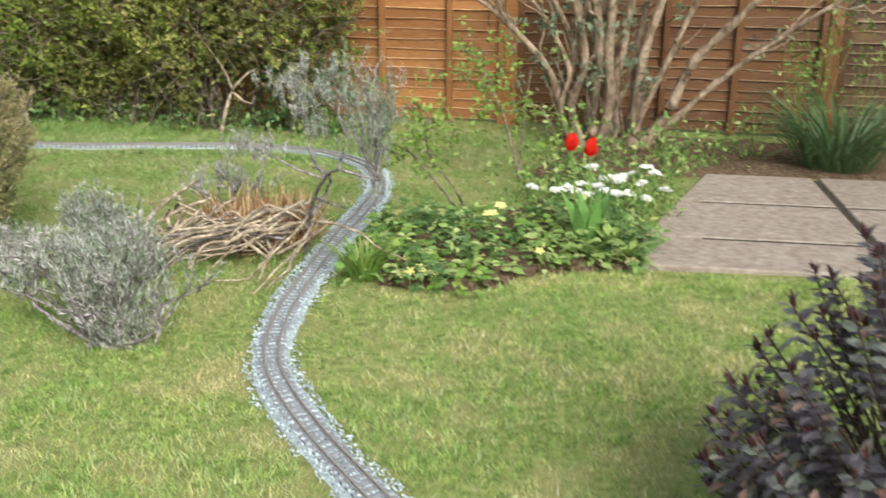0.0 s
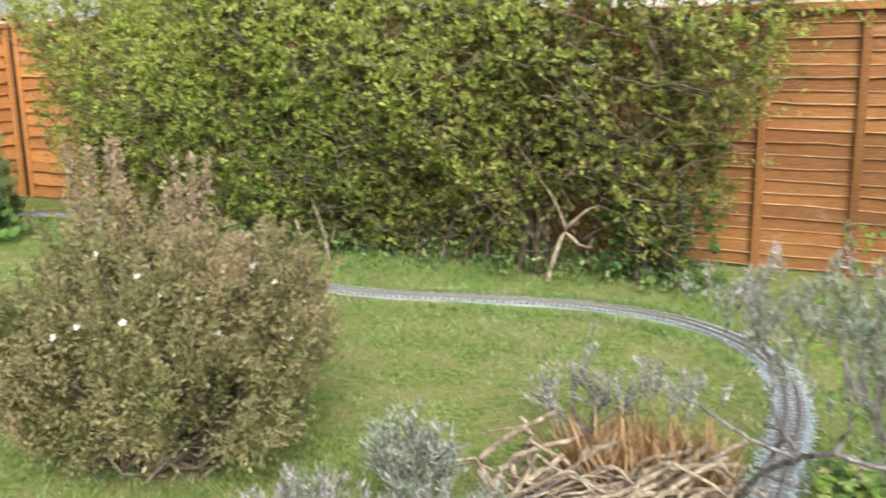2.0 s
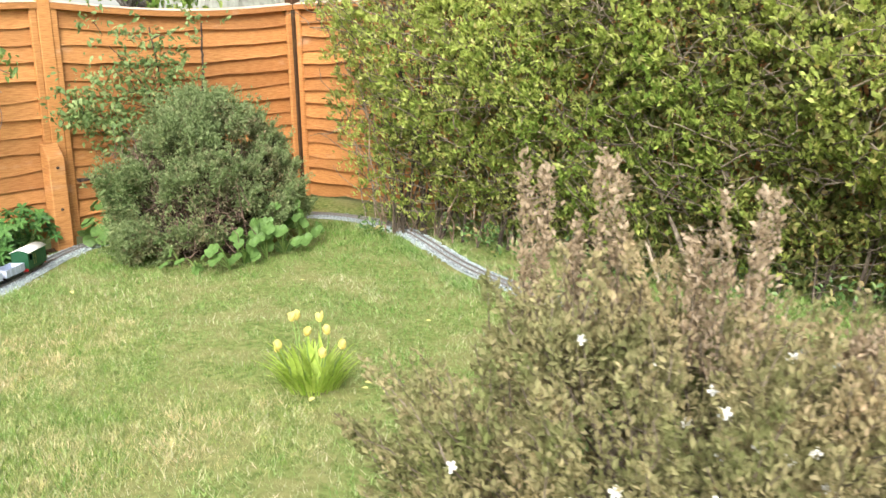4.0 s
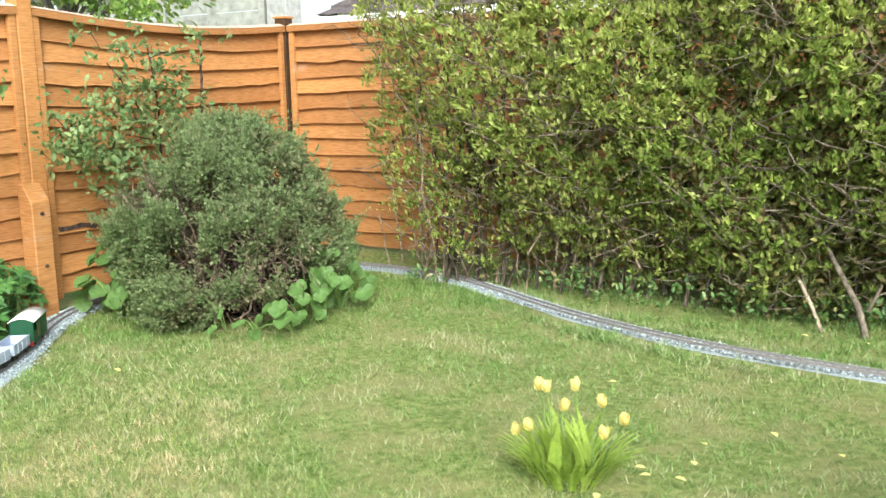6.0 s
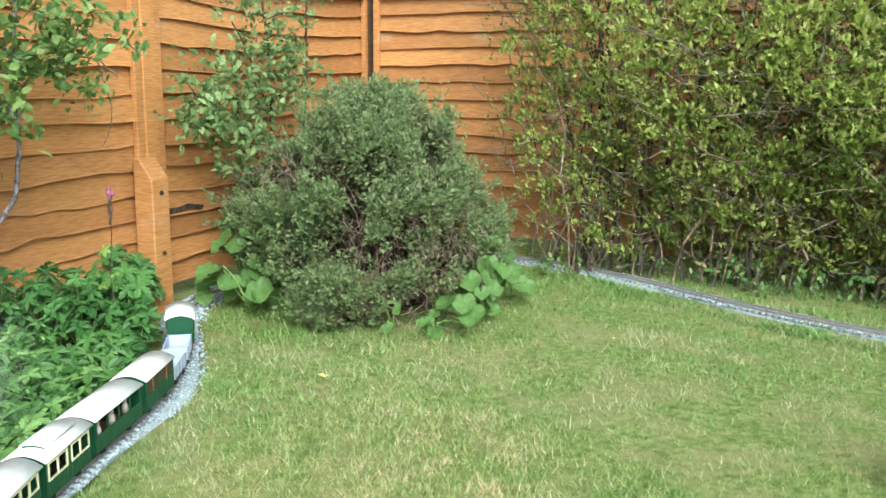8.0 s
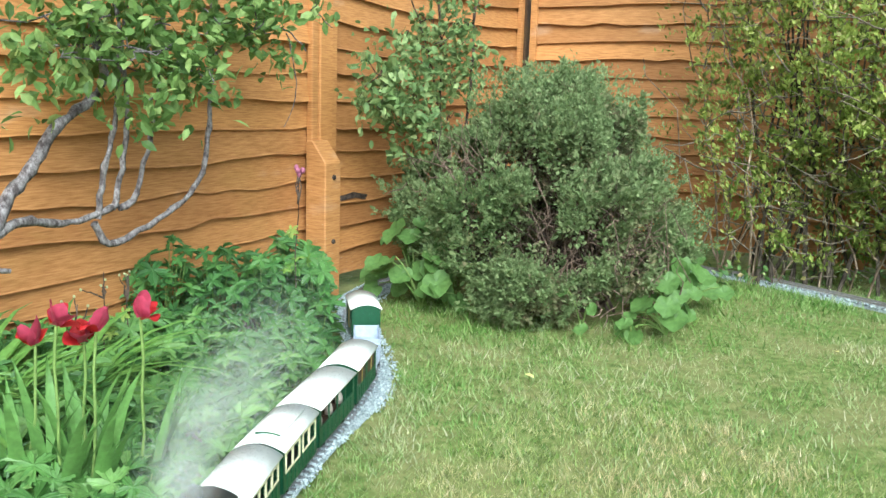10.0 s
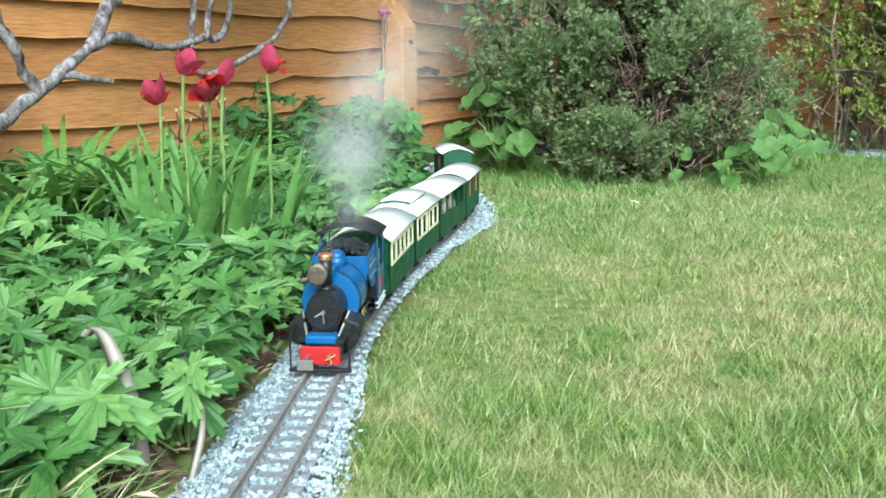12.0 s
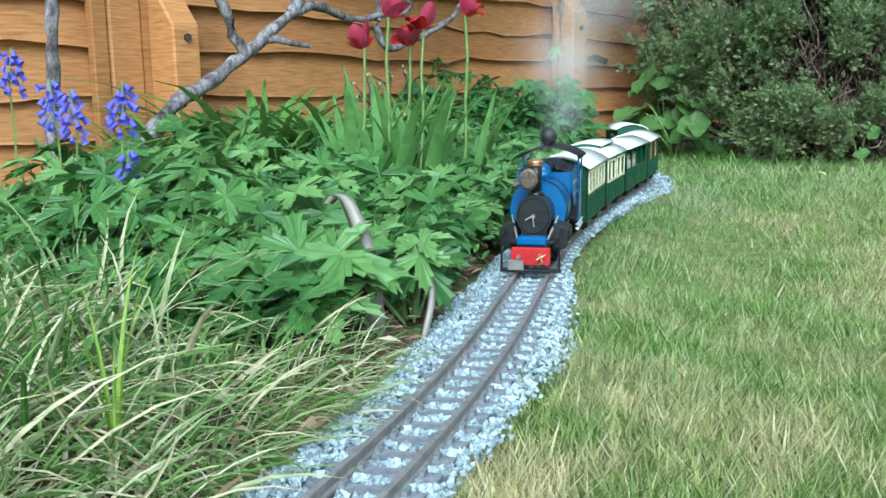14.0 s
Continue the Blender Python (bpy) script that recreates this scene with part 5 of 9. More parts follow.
def build_brake(front, L):
    v = vehicle("brake_van", front, L, "dark green model brake van with white roof and red end beams", "model wagon")
    w, z0, z1 = 0.096, 0.027, 0.118
    chassis(v, L)
    holes = [(0.012, 0.050, 0.072, 0.108)]
    coach_body(v, L, w, z0, z1, holes, 0.016)
    part("roof", arched_roof(L, w, z1, 0.017), M["roof_white"], v, "white arched roof", True)
    for x in (0.002, -L - 0.002):
        bm = bmesh.new()
        box(bm, x - 0.003, x + 0.003, -0.042, 0.042, 0.013, 0.029)
        part("end_beam", bm, M["buffer_red"], v, "red end beam", False, 0.001)
    for s in (-1, 1):
        for x in (-0.055, -0.078):
            bm = bmesh.new()
            rod(bm, (x, s * (w / 2 + 0.004), 0.045), (x, s * (w / 2 + 0.004), 0.100), 0.0011, seg=6)
            for z in (0.045, 0.100):
                rod(bm, (x, s * (w / 2 - 0.001), z), (x, s * (w / 2 + 0.004), z), 0.0011, seg=6)
            part("handrail", bm, M["brass"], v)
    bm = bmesh.new()
    box(bm, 0.0, 0.0012, 0.010, 0.034, 0.080, 0.102)
    part("end_panel", bm, M["coach_green"], v)
    return v


def build_doll(x, y, z, owner):
    """A seated passenger figure as one plain turned shape."""
    prof = [(0.0, 0.0), (0.010, 0.0), (0.0105, 0.012), (0.008, 0.024), (0.004, 0.027), (0.0058, 0.031), (0.0062, 0.036), (0.004, 0.041), (0.0, 0.042)]
    n = 10
    V = np.array([(r * math.cos(2 * math.pi * i / n), r * math.sin(2 * math.pi * i / n), h) for r, h in prof for i in range(n)])
    F = np.array([(a * n + i, a * n + (i + 1) % n, (a + 1) * n + (i + 1) % n, (a + 1) * n + i) for a in range(len(prof) - 1) for i in range(n)])
    ob = part_np("doll", V, F, M["doll"], None, "", True)
    ob.matrix_world = owner.matrix_world @ pose(x, y, z)
    tagged(ob, "small pale painted doll seated in the open carriage", "doll", "dolls in the open carriage")


def build_train():
    s = TRAIN_FRONT
    s -= build_loco(s) + 0.022
    for L, name, label, style in ((0.232, "carriage", "dark green model carriage with five cream-framed windows and white roof", "saloon"),
                                  (0.232, "carriage", "dark green model carriage with paired cream windows and raised lantern roof", "clerestory"),
                                  (0.285, "open_carriage", "dark green open-sided model carriage with white roof", "open"),
                                  (0.236, "goods_van", "dark green model van with dark brown upper panels and white roof", "van")):
        v = build_coach(s, L, name, label, style)
        if style == "open":
            for k in range(3):
                for y in (-0.026, 0.026):
                    build_doll(-L * (k + 0.7) / 3.4, y, 0.056, v)
        s -= L + 0.026
    for L in (0.185, 0.185):
        build_wagon(s, L)
        s -= L + 0.024
    build_brake(s, 0.215)


build_train()


# ---- plants ----
def lobed_shell(n, c, r, rng, lobes=44, size=(0.2, 0.34), low=-0.5, at=(0.66, 0.86)):
    """Points on the outside of a heap of rounded lobes that together fill a dome, with the way out at each."""
    d = unit(rng.normal(size=(lobes * 3, 3)))
    d = d[d[:, 2] > low][:lobes]
    C = d * np.asarray(r) * rng.uniform(at[0], at[1], (len(d), 1))
    R = rng.uniform(*size, len(d)) * np.mean(r)
    k = rng.randint(0, len(d), n)
    o = unit(rng.normal(size=(n, 3)) + d[k] * 0.9)
    P = C[k] + o * R[k][:, None] * rng.uniform(0.7, 1.05, (n, 1)) * (1, 1, 0.9)
    inside = np.linalg.norm((P[:, None] - C[None, ::2]) / (R[None, ::2, None] * 0.72), axis=2).min(1) < 1
    P, o = P[~inside], o[~inside]
    return P + np.asarray(c), o


def tufts(P, O, per, spread, template, size, rng, up=0.4, droop=0.0, width=None, splay=0.8):
    """Several leaves round each point, pointing outward with a splay."""
    n = len(P)
    Q = np.repeat(P, per, 0) + rng.normal(size=(n * per, 3)) * spread
    D = np.repeat(O, per, 0) + rng.normal(size=(n * per, 3)) * splay
    D[:, 2] += up - droop
    N = rng.normal(size=(n * per, 3)) + (0, 0, 1.2)
    return scatter(*template, Q, D, N, rng.uniform(size[0], size[1], n * per), width)


def build_hedge():
    rng = np.random.RandomState(5)
    global HEDGE
    h = HEDGE = thing("hedge", (-4.1, 6.0, 0), "tall loose privet hedge with fresh yellow-green shoots over the fence", "hedge")
    inv = np.array([-4.1, 6.0, 0])

    def face_y(x, z):
        lean = 0.42 * np.sin(np.clip(z / 1.75, 0, 1) * math.pi * 0.62)
        return 6.0 - 0.08 * np.exp(-((x + 4.2) / 0.8) ** 2) - lean + 0.07 * np.sin(x * 3.1) * np.sin(z * 4 + 1) + 0.05 * np.sin(x * 7.3 + z * 5)

    def top_z(x):
        return 1.84 + 0.07 * np.sin(x * 2.1 + 1) + 0.05 * np.sin(x * 5.7) - 0.16 * np.clip(x + 2.6, 0, 1) / 1.0

    def ends(z):
        lo = -6.72 + 0.35 * np.clip(0.75 - z, 0, 1) + 0.0 * z
        hi = -1.85 + 0.32 * (z - 0.6) * (z > 0.6) - 0.3 * np.clip(0.7 - z, 0, 1)
        return lo, hi

    # upright stems from the ground and the twigs that branch off them
    paths = []
    for k in range(110):
        x = -6.6 + 4.6 * rng.uniform(0, 1) ** 0.95
        y = rng.uniform(5.86, 6.14)
        z = np.array([0.0, 0.35, 0.75, 1.15, rng.uniform(1.3, 1.7)])
        w = np.cumsum(rng.normal(size=5) * 0.07)
        lean = rng.normal() * 0.12
        px = np.clip(x + w + lean * z, -6.7, -2.1)
        py = np.minimum(face_y(px, z) + 0.12 + rng.uniform(0, 0.12), 6.2)
        py[0] = y
        r = rng.uniform(0.004, 0.010)
        paths.append(np.column_stack([px, py, z, r * np.array([1.3, 1.1, 0.9, 0.65, 0.35])]) - (*inv, 0))
    V, F = tubes(paths, 5)
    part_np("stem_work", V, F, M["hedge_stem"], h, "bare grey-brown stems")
    A, B = [], []
    for k in range(1350):
        z = rng.uniform(0.06, 1.75)
        lo, hi = ends(z)
        x = rng.uniform(lo, hi)
        a = np.array([x, face_y(x, z) + rng.uniform(-0.02, 0.15), z])
        b = a + np.array([rng.normal() * 0.15, -abs(rng.normal()) * 0.08, rng.normal() * 0.11 + 0.06])
        if abs(x + 2.66) < 0.26 and z < 0.46:
            continue
        A.append(a - inv)
        B.append(b - inv)
    V, F = tubes(stems_between(A, B, 0.0032, 0.0014, 0.0, 4, 0.012, rng), 4)
    part_np("twig_work", V, F, M["twig"], h, "thin bare twigs")

    A, B = [], []
    for k in range(330):
        z = rng.uniform(0.1, 1.5)
        lo, hi = ends(z)
        x = rng.uniform(lo, hi)
        a = np.array([x, face_y(x, z) + 0.02, z])
        dx = rng.normal() * 0.22
        b = a + (dx, -0.02, rng.uniform(-0.12, 0.3))
        b[1] = face_y(b[0], b[2]) - rng.uniform(0.0, 0.07)
        if abs(x + 2.66) < 0.3 and z < 0.5:
            continue
        A.append(a - inv)
        B.append(b - inv)
    V, F = tubes(stems_between(A, B, 0.0045, 0.0018, 0.0, 6, 0.018, rng), 4)
    part_np("twig_work", V, F, M["twig"], h, "longer crossing grey twigs")

    # leaves: dense and fresh towards the top, sparse low down
    n = 9600
    z = 1.88 * rng.uniform(0.02, 1, n) ** 0.78
    lo, hi = ends(z)
    x = lo + (hi - lo) * rng.uniform(0, 1, n)
    keep = rng.uniform(0, 1, n) < (0.5 + 0.5 * np.clip(z / 0.6, 0, 1)) * np.clip(1 - 0.55 * (x + 3.4), 0.42, 1.0) * np.clip(0.32 + (x + 6.7) / 1.7, 0.32, 1.0)
    gap = np.sin(x * 9.1 + z * 4.2) * np.sin(z * 11.0 - x * 3.3)
    keep &= (gap > -0.62) | (z > 1.55)
    keep &= ~((np.abs(x + 2.66) < 0.24) & (z < 0.46))
    x, z = x[keep], z[keep]
    z = np.minimum(z, top_z(x) + rng.uniform(-0.1, 0.03, len(z)))
    y = face_y(x, z) + rng.uniform(-0.05, 0.12, len(x)) - 0.05 * rng.normal(size=len(x)) * (rng.uniform(0, 1, len(x)) < 0.1)
    P = np.column_stack([x, y, z]) - inv
    O = np.tile([0.0, -0.75, 0.55], (len(P), 1)) + rng.normal(size=(len(P), 3)) * 0.35
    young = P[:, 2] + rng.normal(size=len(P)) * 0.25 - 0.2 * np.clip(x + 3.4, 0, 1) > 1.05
    part_np("leaves", *tufts(P[~young], O[~young], 9, 0.012, OVAL4, (0.026, 0.046), rng, 0.45, 0, 1.05, 0.62), M["hedge"], h, "yellow-green leaves")
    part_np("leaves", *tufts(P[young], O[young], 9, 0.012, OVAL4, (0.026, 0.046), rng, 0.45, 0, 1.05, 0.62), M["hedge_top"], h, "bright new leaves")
    # top surface and its far side
    n = 2600
    x = rng.uniform(-6.7, -1.5, n)
    P = np.column_stack([x, rng.uniform(5.62, 6.3, n), top_z(x) + rng.uniform(-0.08, 0.06, n)]) - inv
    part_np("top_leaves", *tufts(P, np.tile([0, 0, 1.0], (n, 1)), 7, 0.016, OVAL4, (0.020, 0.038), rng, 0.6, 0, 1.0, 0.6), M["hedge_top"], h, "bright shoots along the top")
    # straggling sprays past the hedge's end, over the fence boards
    A, B = [], []
    for k in range(60):
        z = 0.35 + 1.35 * rng.uniform(0, 1) ** 0.7
        x = ends(z)[1] - 0.12
        a = np.array([x, face_y(x, z) + rng.uniform(0.0, 0.2), z])
        A.append(a - inv)
        B.append(a - inv + (rng.uniform(0.12, 0.5) * (0.5 + 0.5 * z / 1.7), rng.normal() * 0.06 + 0.05, rng.normal() * 0.12 + 0.05))
    A, B = np.array(A), np.array(B)
    part_np("twig_work", *tubes(stems_between(A, B, 0.003, 0.0012, 0.0, 6, 0.015, rng), 4), M["twig"], h, "thin straggling twigs")
    u = rng.uniform(0.2, 1.0, (len(A), 7, 1))
    P = (A[:, None] * (1 - u) + B[:, None] * u).reshape(-1, 3)
    part_np("leaves", *tufts(P, np.tile([0.3, -0.75, 0.5], (len(P), 1)) + rng.normal(size=P.shape) * 0.4, 5, 0.02, OVAL4, (0.021, 0.042), rng, 0.35, 0, 1.0, 0.75), M["hedge"], h, "scattered yellow-green leaves")
    # inner, darker leaves
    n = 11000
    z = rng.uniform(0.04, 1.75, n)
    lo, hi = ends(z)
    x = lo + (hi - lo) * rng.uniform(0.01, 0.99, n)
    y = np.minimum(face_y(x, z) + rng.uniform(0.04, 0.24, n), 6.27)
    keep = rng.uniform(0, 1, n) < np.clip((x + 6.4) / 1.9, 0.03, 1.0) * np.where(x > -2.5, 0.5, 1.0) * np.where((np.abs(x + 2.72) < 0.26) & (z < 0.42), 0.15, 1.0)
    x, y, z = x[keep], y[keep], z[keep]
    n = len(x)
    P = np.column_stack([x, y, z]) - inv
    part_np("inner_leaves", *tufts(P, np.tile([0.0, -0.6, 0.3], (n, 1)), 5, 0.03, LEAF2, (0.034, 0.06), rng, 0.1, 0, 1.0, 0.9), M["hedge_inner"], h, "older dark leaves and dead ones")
    # upright pale suckers and new leaves towards the open end
    A = np.column_stack([rng.uniform(-6.65, -5.3, 26), rng.uniform(5.84, 6.1, 26), np.zeros(26)])
    B = A + np.column_stack([rng.normal(size=26) * 0.2, rng.uniform(-0.28, -0.05, 26), rng.uniform(0.7, 1.7, 26)])
    part_np("stem_work", *tubes(stems_between(A - inv, B - inv, 0.006, 0.0022, 0.0, 9, 0.035, rng), 5), M["bare_limb"], h, "pale upright suckers")
    x, z = rng.uniform(-6.65, -5.0, 780), 0.12 + 1.68 * rng.uniform(0, 1, 780) ** 0.8
    P = np.column_stack([x, face_y(x, z) + rng.uniform(-0.07, 0.06, 780), z]) - inv
    part_np("leaves", *tufts(P, np.tile([-0.1, -0.7, 0.6], (780, 1)), 8, 0.014, OVAL4, (0.02, 0.038), rng, 0.45, 0, 1.0, 0.65), M["hedge_top"], h, "bright new leaves")
    # straggling thin shoots at the open end
    P = np.column_stack([rng.uniform(-6.95, -6.4, 240), rng.uniform(5.85, 6.2, 240), rng.uniform(0.35, 1.75, 240)]) - inv
    part_np("end_leaves", *tufts(P, np.tile([-0.6, -0.4, 0.5], (240, 1)), 4, 0.02, OVAL4, (0.018, 0.032), rng, 0.3, 0, 1.0, 0.7), M["hedge"], h)


def hedge_trunk(base, tops, label, mat="pale_wood"):
    o = np.array([base[0] + 4.1, base[1] - 6.0, 0, 0])
    V, F = tubes([np.asarray(p) + o for p in tops], 8)
    part_np("trunk", V, F, M[mat], HEDGE, label, True)


def simple_flower(petals=5, r=1.0):
    """A small open flower seen from above, petals round a middle."""
    v, f = [(0, 0, 0)], []
    for k in range(petals):
        a = 2 * math.pi * k / petals
        b = math.pi / petals * 0.86
        v += [(r * 0.62 * math.cos(a - b), r * 0.62 * math.sin(a - b), 0.12), (r * math.cos(a - b * 0.45), r * math.sin(a - b * 0.45), 0.2),
              (r * math.cos(a + b * 0.45), r * math.sin(a + b * 0.45), 0.2), (r * 0.62 * math.cos(a + b), r * 0.62 * math.sin(a + b), 0.12)]
        i = 1 + 4 * k
        f += [(0, i, i + 1), (0, i + 1, i + 2), (0, i + 2, i + 3)]
    return v, f


FLOWER = simple_flower()


def build_green_bush():
    rng = np.random.RandomState(8)
    c = (-7.03, 4.96, 0.36)
    t = thing("rounded_bush", (c[0], c[1], 0), "loose rounded grey-green bush with bare brown wood low down", "shrub")
    P, O = lobed_shell(12500, (0, 0, c[2]), (0.64, 0.57, 0.51), rng, 120, (0.10, 0.24), -0.45, (0.66, 1.0))
    skirt, out = lobed_shell(1400, (0.10, -0.52, 0.12), (0.15, 0.11, 0.13), rng, 12, (0.3, 0.5), -0.4)
    P[:, :2] *= (1 - 0.30 * np.clip((P[:, 2:3] - 0.45) / 0.46, 0, 1))
    P[:, :2] *= (1 - 0.16 * np.clip((0.24 - P[:, 2:3]) / 0.24, 0, 1))
    P[:, 0] = np.where(P[:, 0] > 0, P[:, 0] * 0.84, P[:, 0])
    # bare twiggy hollows in the face, and thin patches all over
    bare = np.exp(-((P[:, 0] - 0.24) / 0.19) ** 2 - ((P[:, 2] - 0.31) / 0.11) ** 2) * (P[:, 1] < 0.05) + 0.85 * np.exp(-((P[:, 0] + 0.26) / 0.15) ** 2 - ((P[:, 2] - 0.53) / 0.08) ** 2)
    bare += 0.55 * (np.sin(P[:, 0] * 17 + 1) * np.sin(P[:, 1] * 15 + 2) * np.sin(P[:, 2] * 19) > 0.28)
    ok = (P[:, 2] > 0.015) & (rng.uniform(0, 1, len(P)) > bare * 0.95)
    P, O = np.vstack([P[ok], skirt[skirt[:, 2] > 0.015]]), np.vstack([O[ok], out[skirt[:, 2] > 0.015]])
    # upward-facing leaves more often get the paler green: light on the lobes as colour
    fresh = np.sin(P[:, 0] * 11 + 2) * np.sin(P[:, 1] * 9 + P[:, 2] * 8) + 0.5 * O[:, 2] + rng.normal(size=len(P)) * 0.3 > 0.5
    part_np("foliage", *tufts(P[~fresh], O[~fresh], 7, 0.012, LEAF2, (0.015, 0.030), rng, 0.4, 0, 1.1, 0.6), M["bush"], t)
    part_np("foliage", *tufts(P[fresh], O[fresh], 8, 0.012, LEAF2, (0.015, 0.030), rng, 0.5, 0, 1.1, 0.6), M["bush_tip"], t, "fresher green leaf tips")
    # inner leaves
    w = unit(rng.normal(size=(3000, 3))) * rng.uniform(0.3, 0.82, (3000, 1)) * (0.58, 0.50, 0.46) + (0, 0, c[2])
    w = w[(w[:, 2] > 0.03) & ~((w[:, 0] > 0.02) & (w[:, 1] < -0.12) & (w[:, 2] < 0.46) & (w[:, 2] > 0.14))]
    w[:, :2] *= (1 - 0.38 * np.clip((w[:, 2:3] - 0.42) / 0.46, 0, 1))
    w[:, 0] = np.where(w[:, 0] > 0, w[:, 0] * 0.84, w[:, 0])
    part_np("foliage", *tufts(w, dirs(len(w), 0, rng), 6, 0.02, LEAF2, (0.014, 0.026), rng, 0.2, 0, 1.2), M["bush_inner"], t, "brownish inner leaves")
    # sprigs that stand out of the outline
    pick = P[rng.choice(len(P), 1250)]
    way = unit(pick - (0, 0, 0.2)) + rng.normal(size=pick.shape) * 0.25 + (0, 0, 0.5)
    tip = pick + unit(way) * rng.uniform(0.03, 0.14, (len(pick), 1))
    u = rng.uniform(0.1, 1.05, (len(pick), 9, 1))
    Q = (pick[:, None] * (1 - u) + tip[:, None] * u).reshape(-1, 3)
    part_np("sprig_growth", *tufts(Q, np.repeat(unit(way), 9, 0), 4, 0.007, LEAF2, (0.012, 0.024), rng, 0.3), M["bush_tip"], t)
    n = 620
    Q = np.column_stack([rng.normal(size=n) * 0.13 - 0.04, rng.normal(size=n) * 0.12, 0.70 + rng.uniform(0, 0.27, n)])
    part_np("crown_tip", *tufts(Q, np.tile([0, 0, 1.0], (n, 1)), 7, 0.014, LEAF2, (0.013, 0.026), rng, 0.4), M["bush_tip"], t)
    k = 300
    B = P[rng.choice(len(P), k)] * 0.97
    A = np.column_stack([rng.normal(size=k) * 0.10, rng.normal(size=k) * 0.07, np.zeros(k)])
    part_np("branchwork", *tubes(stems_between(A, B, 0.008, 0.0016, 0.0, 6, 0.025, rng), 4), M["dark_bark"], t, "thin brown branches")
    # dead brown twiggery in the hollows
    k = 420
    A = np.column_stack([rng.normal(size=k) * 0.15 + 0.24, rng.uniform(-0.44, -0.12, k), rng.uniform(0.05, 0.44, k)])
    A[::4] = np.column_stack([rng.normal(size=len(A[::4])) * 0.13 - 0.26, rng.uniform(-0.42, -0.1, len(A[::4])), rng.uniform(0.42, 0.62, len(A[::4]))])
    B = A + np.column_stack([rng.normal(size=k) * 0.06, -abs(rng.normal(size=k)) * 0.05, rng.normal(size=k) * 0.09 + 0.05])
    part_np("dead_wood", *tubes(stems_between(A, B, 0.0028, 0.0012, 0, 4, 0.01, rng), 4), M["dry_twig"], t, "dry brown twigs")


def build_round_leaves():
    rng = np.random.RandomState(18)
    spots = [((-7.52, 4.62), 13, 0.38, 1.0), ((-7.42, 4.50), 12, 0.27, 1.0), ((-6.74, 4.52), 3, 0.20, 0.6), ((-6.54, 4.50), 3, 0.13, 0.7), ((-6.46, 4.66), 7, 0.17, 0.8), ((-6.52, 4.80), 8, 0.22, 0.85), ((-6.50, 4.95), 10, 0.27, 0.85), ((-6.52, 5.10), 10, 0.32, 0.9), ((-6.58, 5.28), 9, 0.32, 0.9), ((-6.68, 5.44), 8, 0.28, 0.9)]
    for (x, y), n, hgt, wide in spots:
        n = int(n * 1.2)
        t = thing("round_leaved_plant", (x, y, 0), "clump of large round bright green leaves beside the bush", "plant", "round-leaved plants")
        a = rng.uniform(0, 6.28, n)
        lev = (np.arange(n) + rng.uniform(0.2, 0.8, n)) / n
        r = (0.05 + 0.12 * (1 - lev) + rng.uniform(-0.02, 0.02, n)) * wide
        top = np.column_stack([np.cos(a) * r, np.sin(a) * r * 0.6 - 0.05, (0.2 + 0.8 * lev) * hgt]) + rng.normal(size=(n, 3)) * (0.02, 0.02, 0.012)
        part_np("stalk_work", *tubes(stems_between(np.zeros((n, 3)), top, 0.0035, 0.0025, 0.03, 5, 0, rng), 5), M["stem"], t)
        D = np.column_stack([np.cos(a) * 0.8, np.sin(a) * 0.4 - 0.5, rng.uniform(-1.1, -0.35, n)])
        N = np.column_stack([np.cos(a) * 0.6, -0.6 + 0.4 * np.sin(a), 0.85 + 0.3 * lev]) + rng.normal(size=(n, 3)) * 0.5
        for i in range(n):
            v, f = scatter(*DISC, top[i:i + 1], D[i:i + 1], N[i:i + 1], rng.uniform(0.07, 0.125) * wide)
            part_np("leaf", v, f, M["round_leaf"], t, "", True)


def leafy_tree(name, place, label, limbs, leaf_at, n_leaf, size, mat, bark, rng, category="tree", spread=0.09, droop=0.5, per=5, template=OVAL, width=1.1):
    t = thing(name, place, label, category)
    o = np.asarray(place, float)
    paths = []
    for pts, r0, r1 in limbs:
        p = np.asarray(pts, float) - o
        u, q = spline(p, 0.03)
        rr = np.linspace(r0, r1, len(q)) * (0.66 if r0 > 0.03 else 1.0)
        q = q + rng.normal(size=q.shape) * 0.0022
        rr = rr * (1 + 0.08 * np.sin(np.arange(len(q)) * 1.7) + 0.10 * rng.normal(size=len(q)))
        paths.append(np.column_stack([q, rr]))
    for p in paths:
        V, F = tubes([p], 8)
        part_np("limb", V, F, M[bark], t, "", True)
    if n_leaf:
        L = np.asarray(leaf_at, float) - o
        idx = rng.randint(0, len(L), n_leaf)
        P = L[idx] + rng.normal(size=(n_leaf, 3)) * spread * (0.7, 1.0, 0.8)
        O = dirs(n_leaf, 0.1, rng)
        part_np("leaves", *tufts(P, O, per, 0.02, template, size, rng, 0.1, droop, width, 0.6), M[mat], t)
        tw = stems_between(L[idx[:60]], P[:60], 0.003, 0.0014, 0, 4, 0.01, rng)
        part_np("twig_work", *tubes(tw, 4), M[bark], t)
    return t


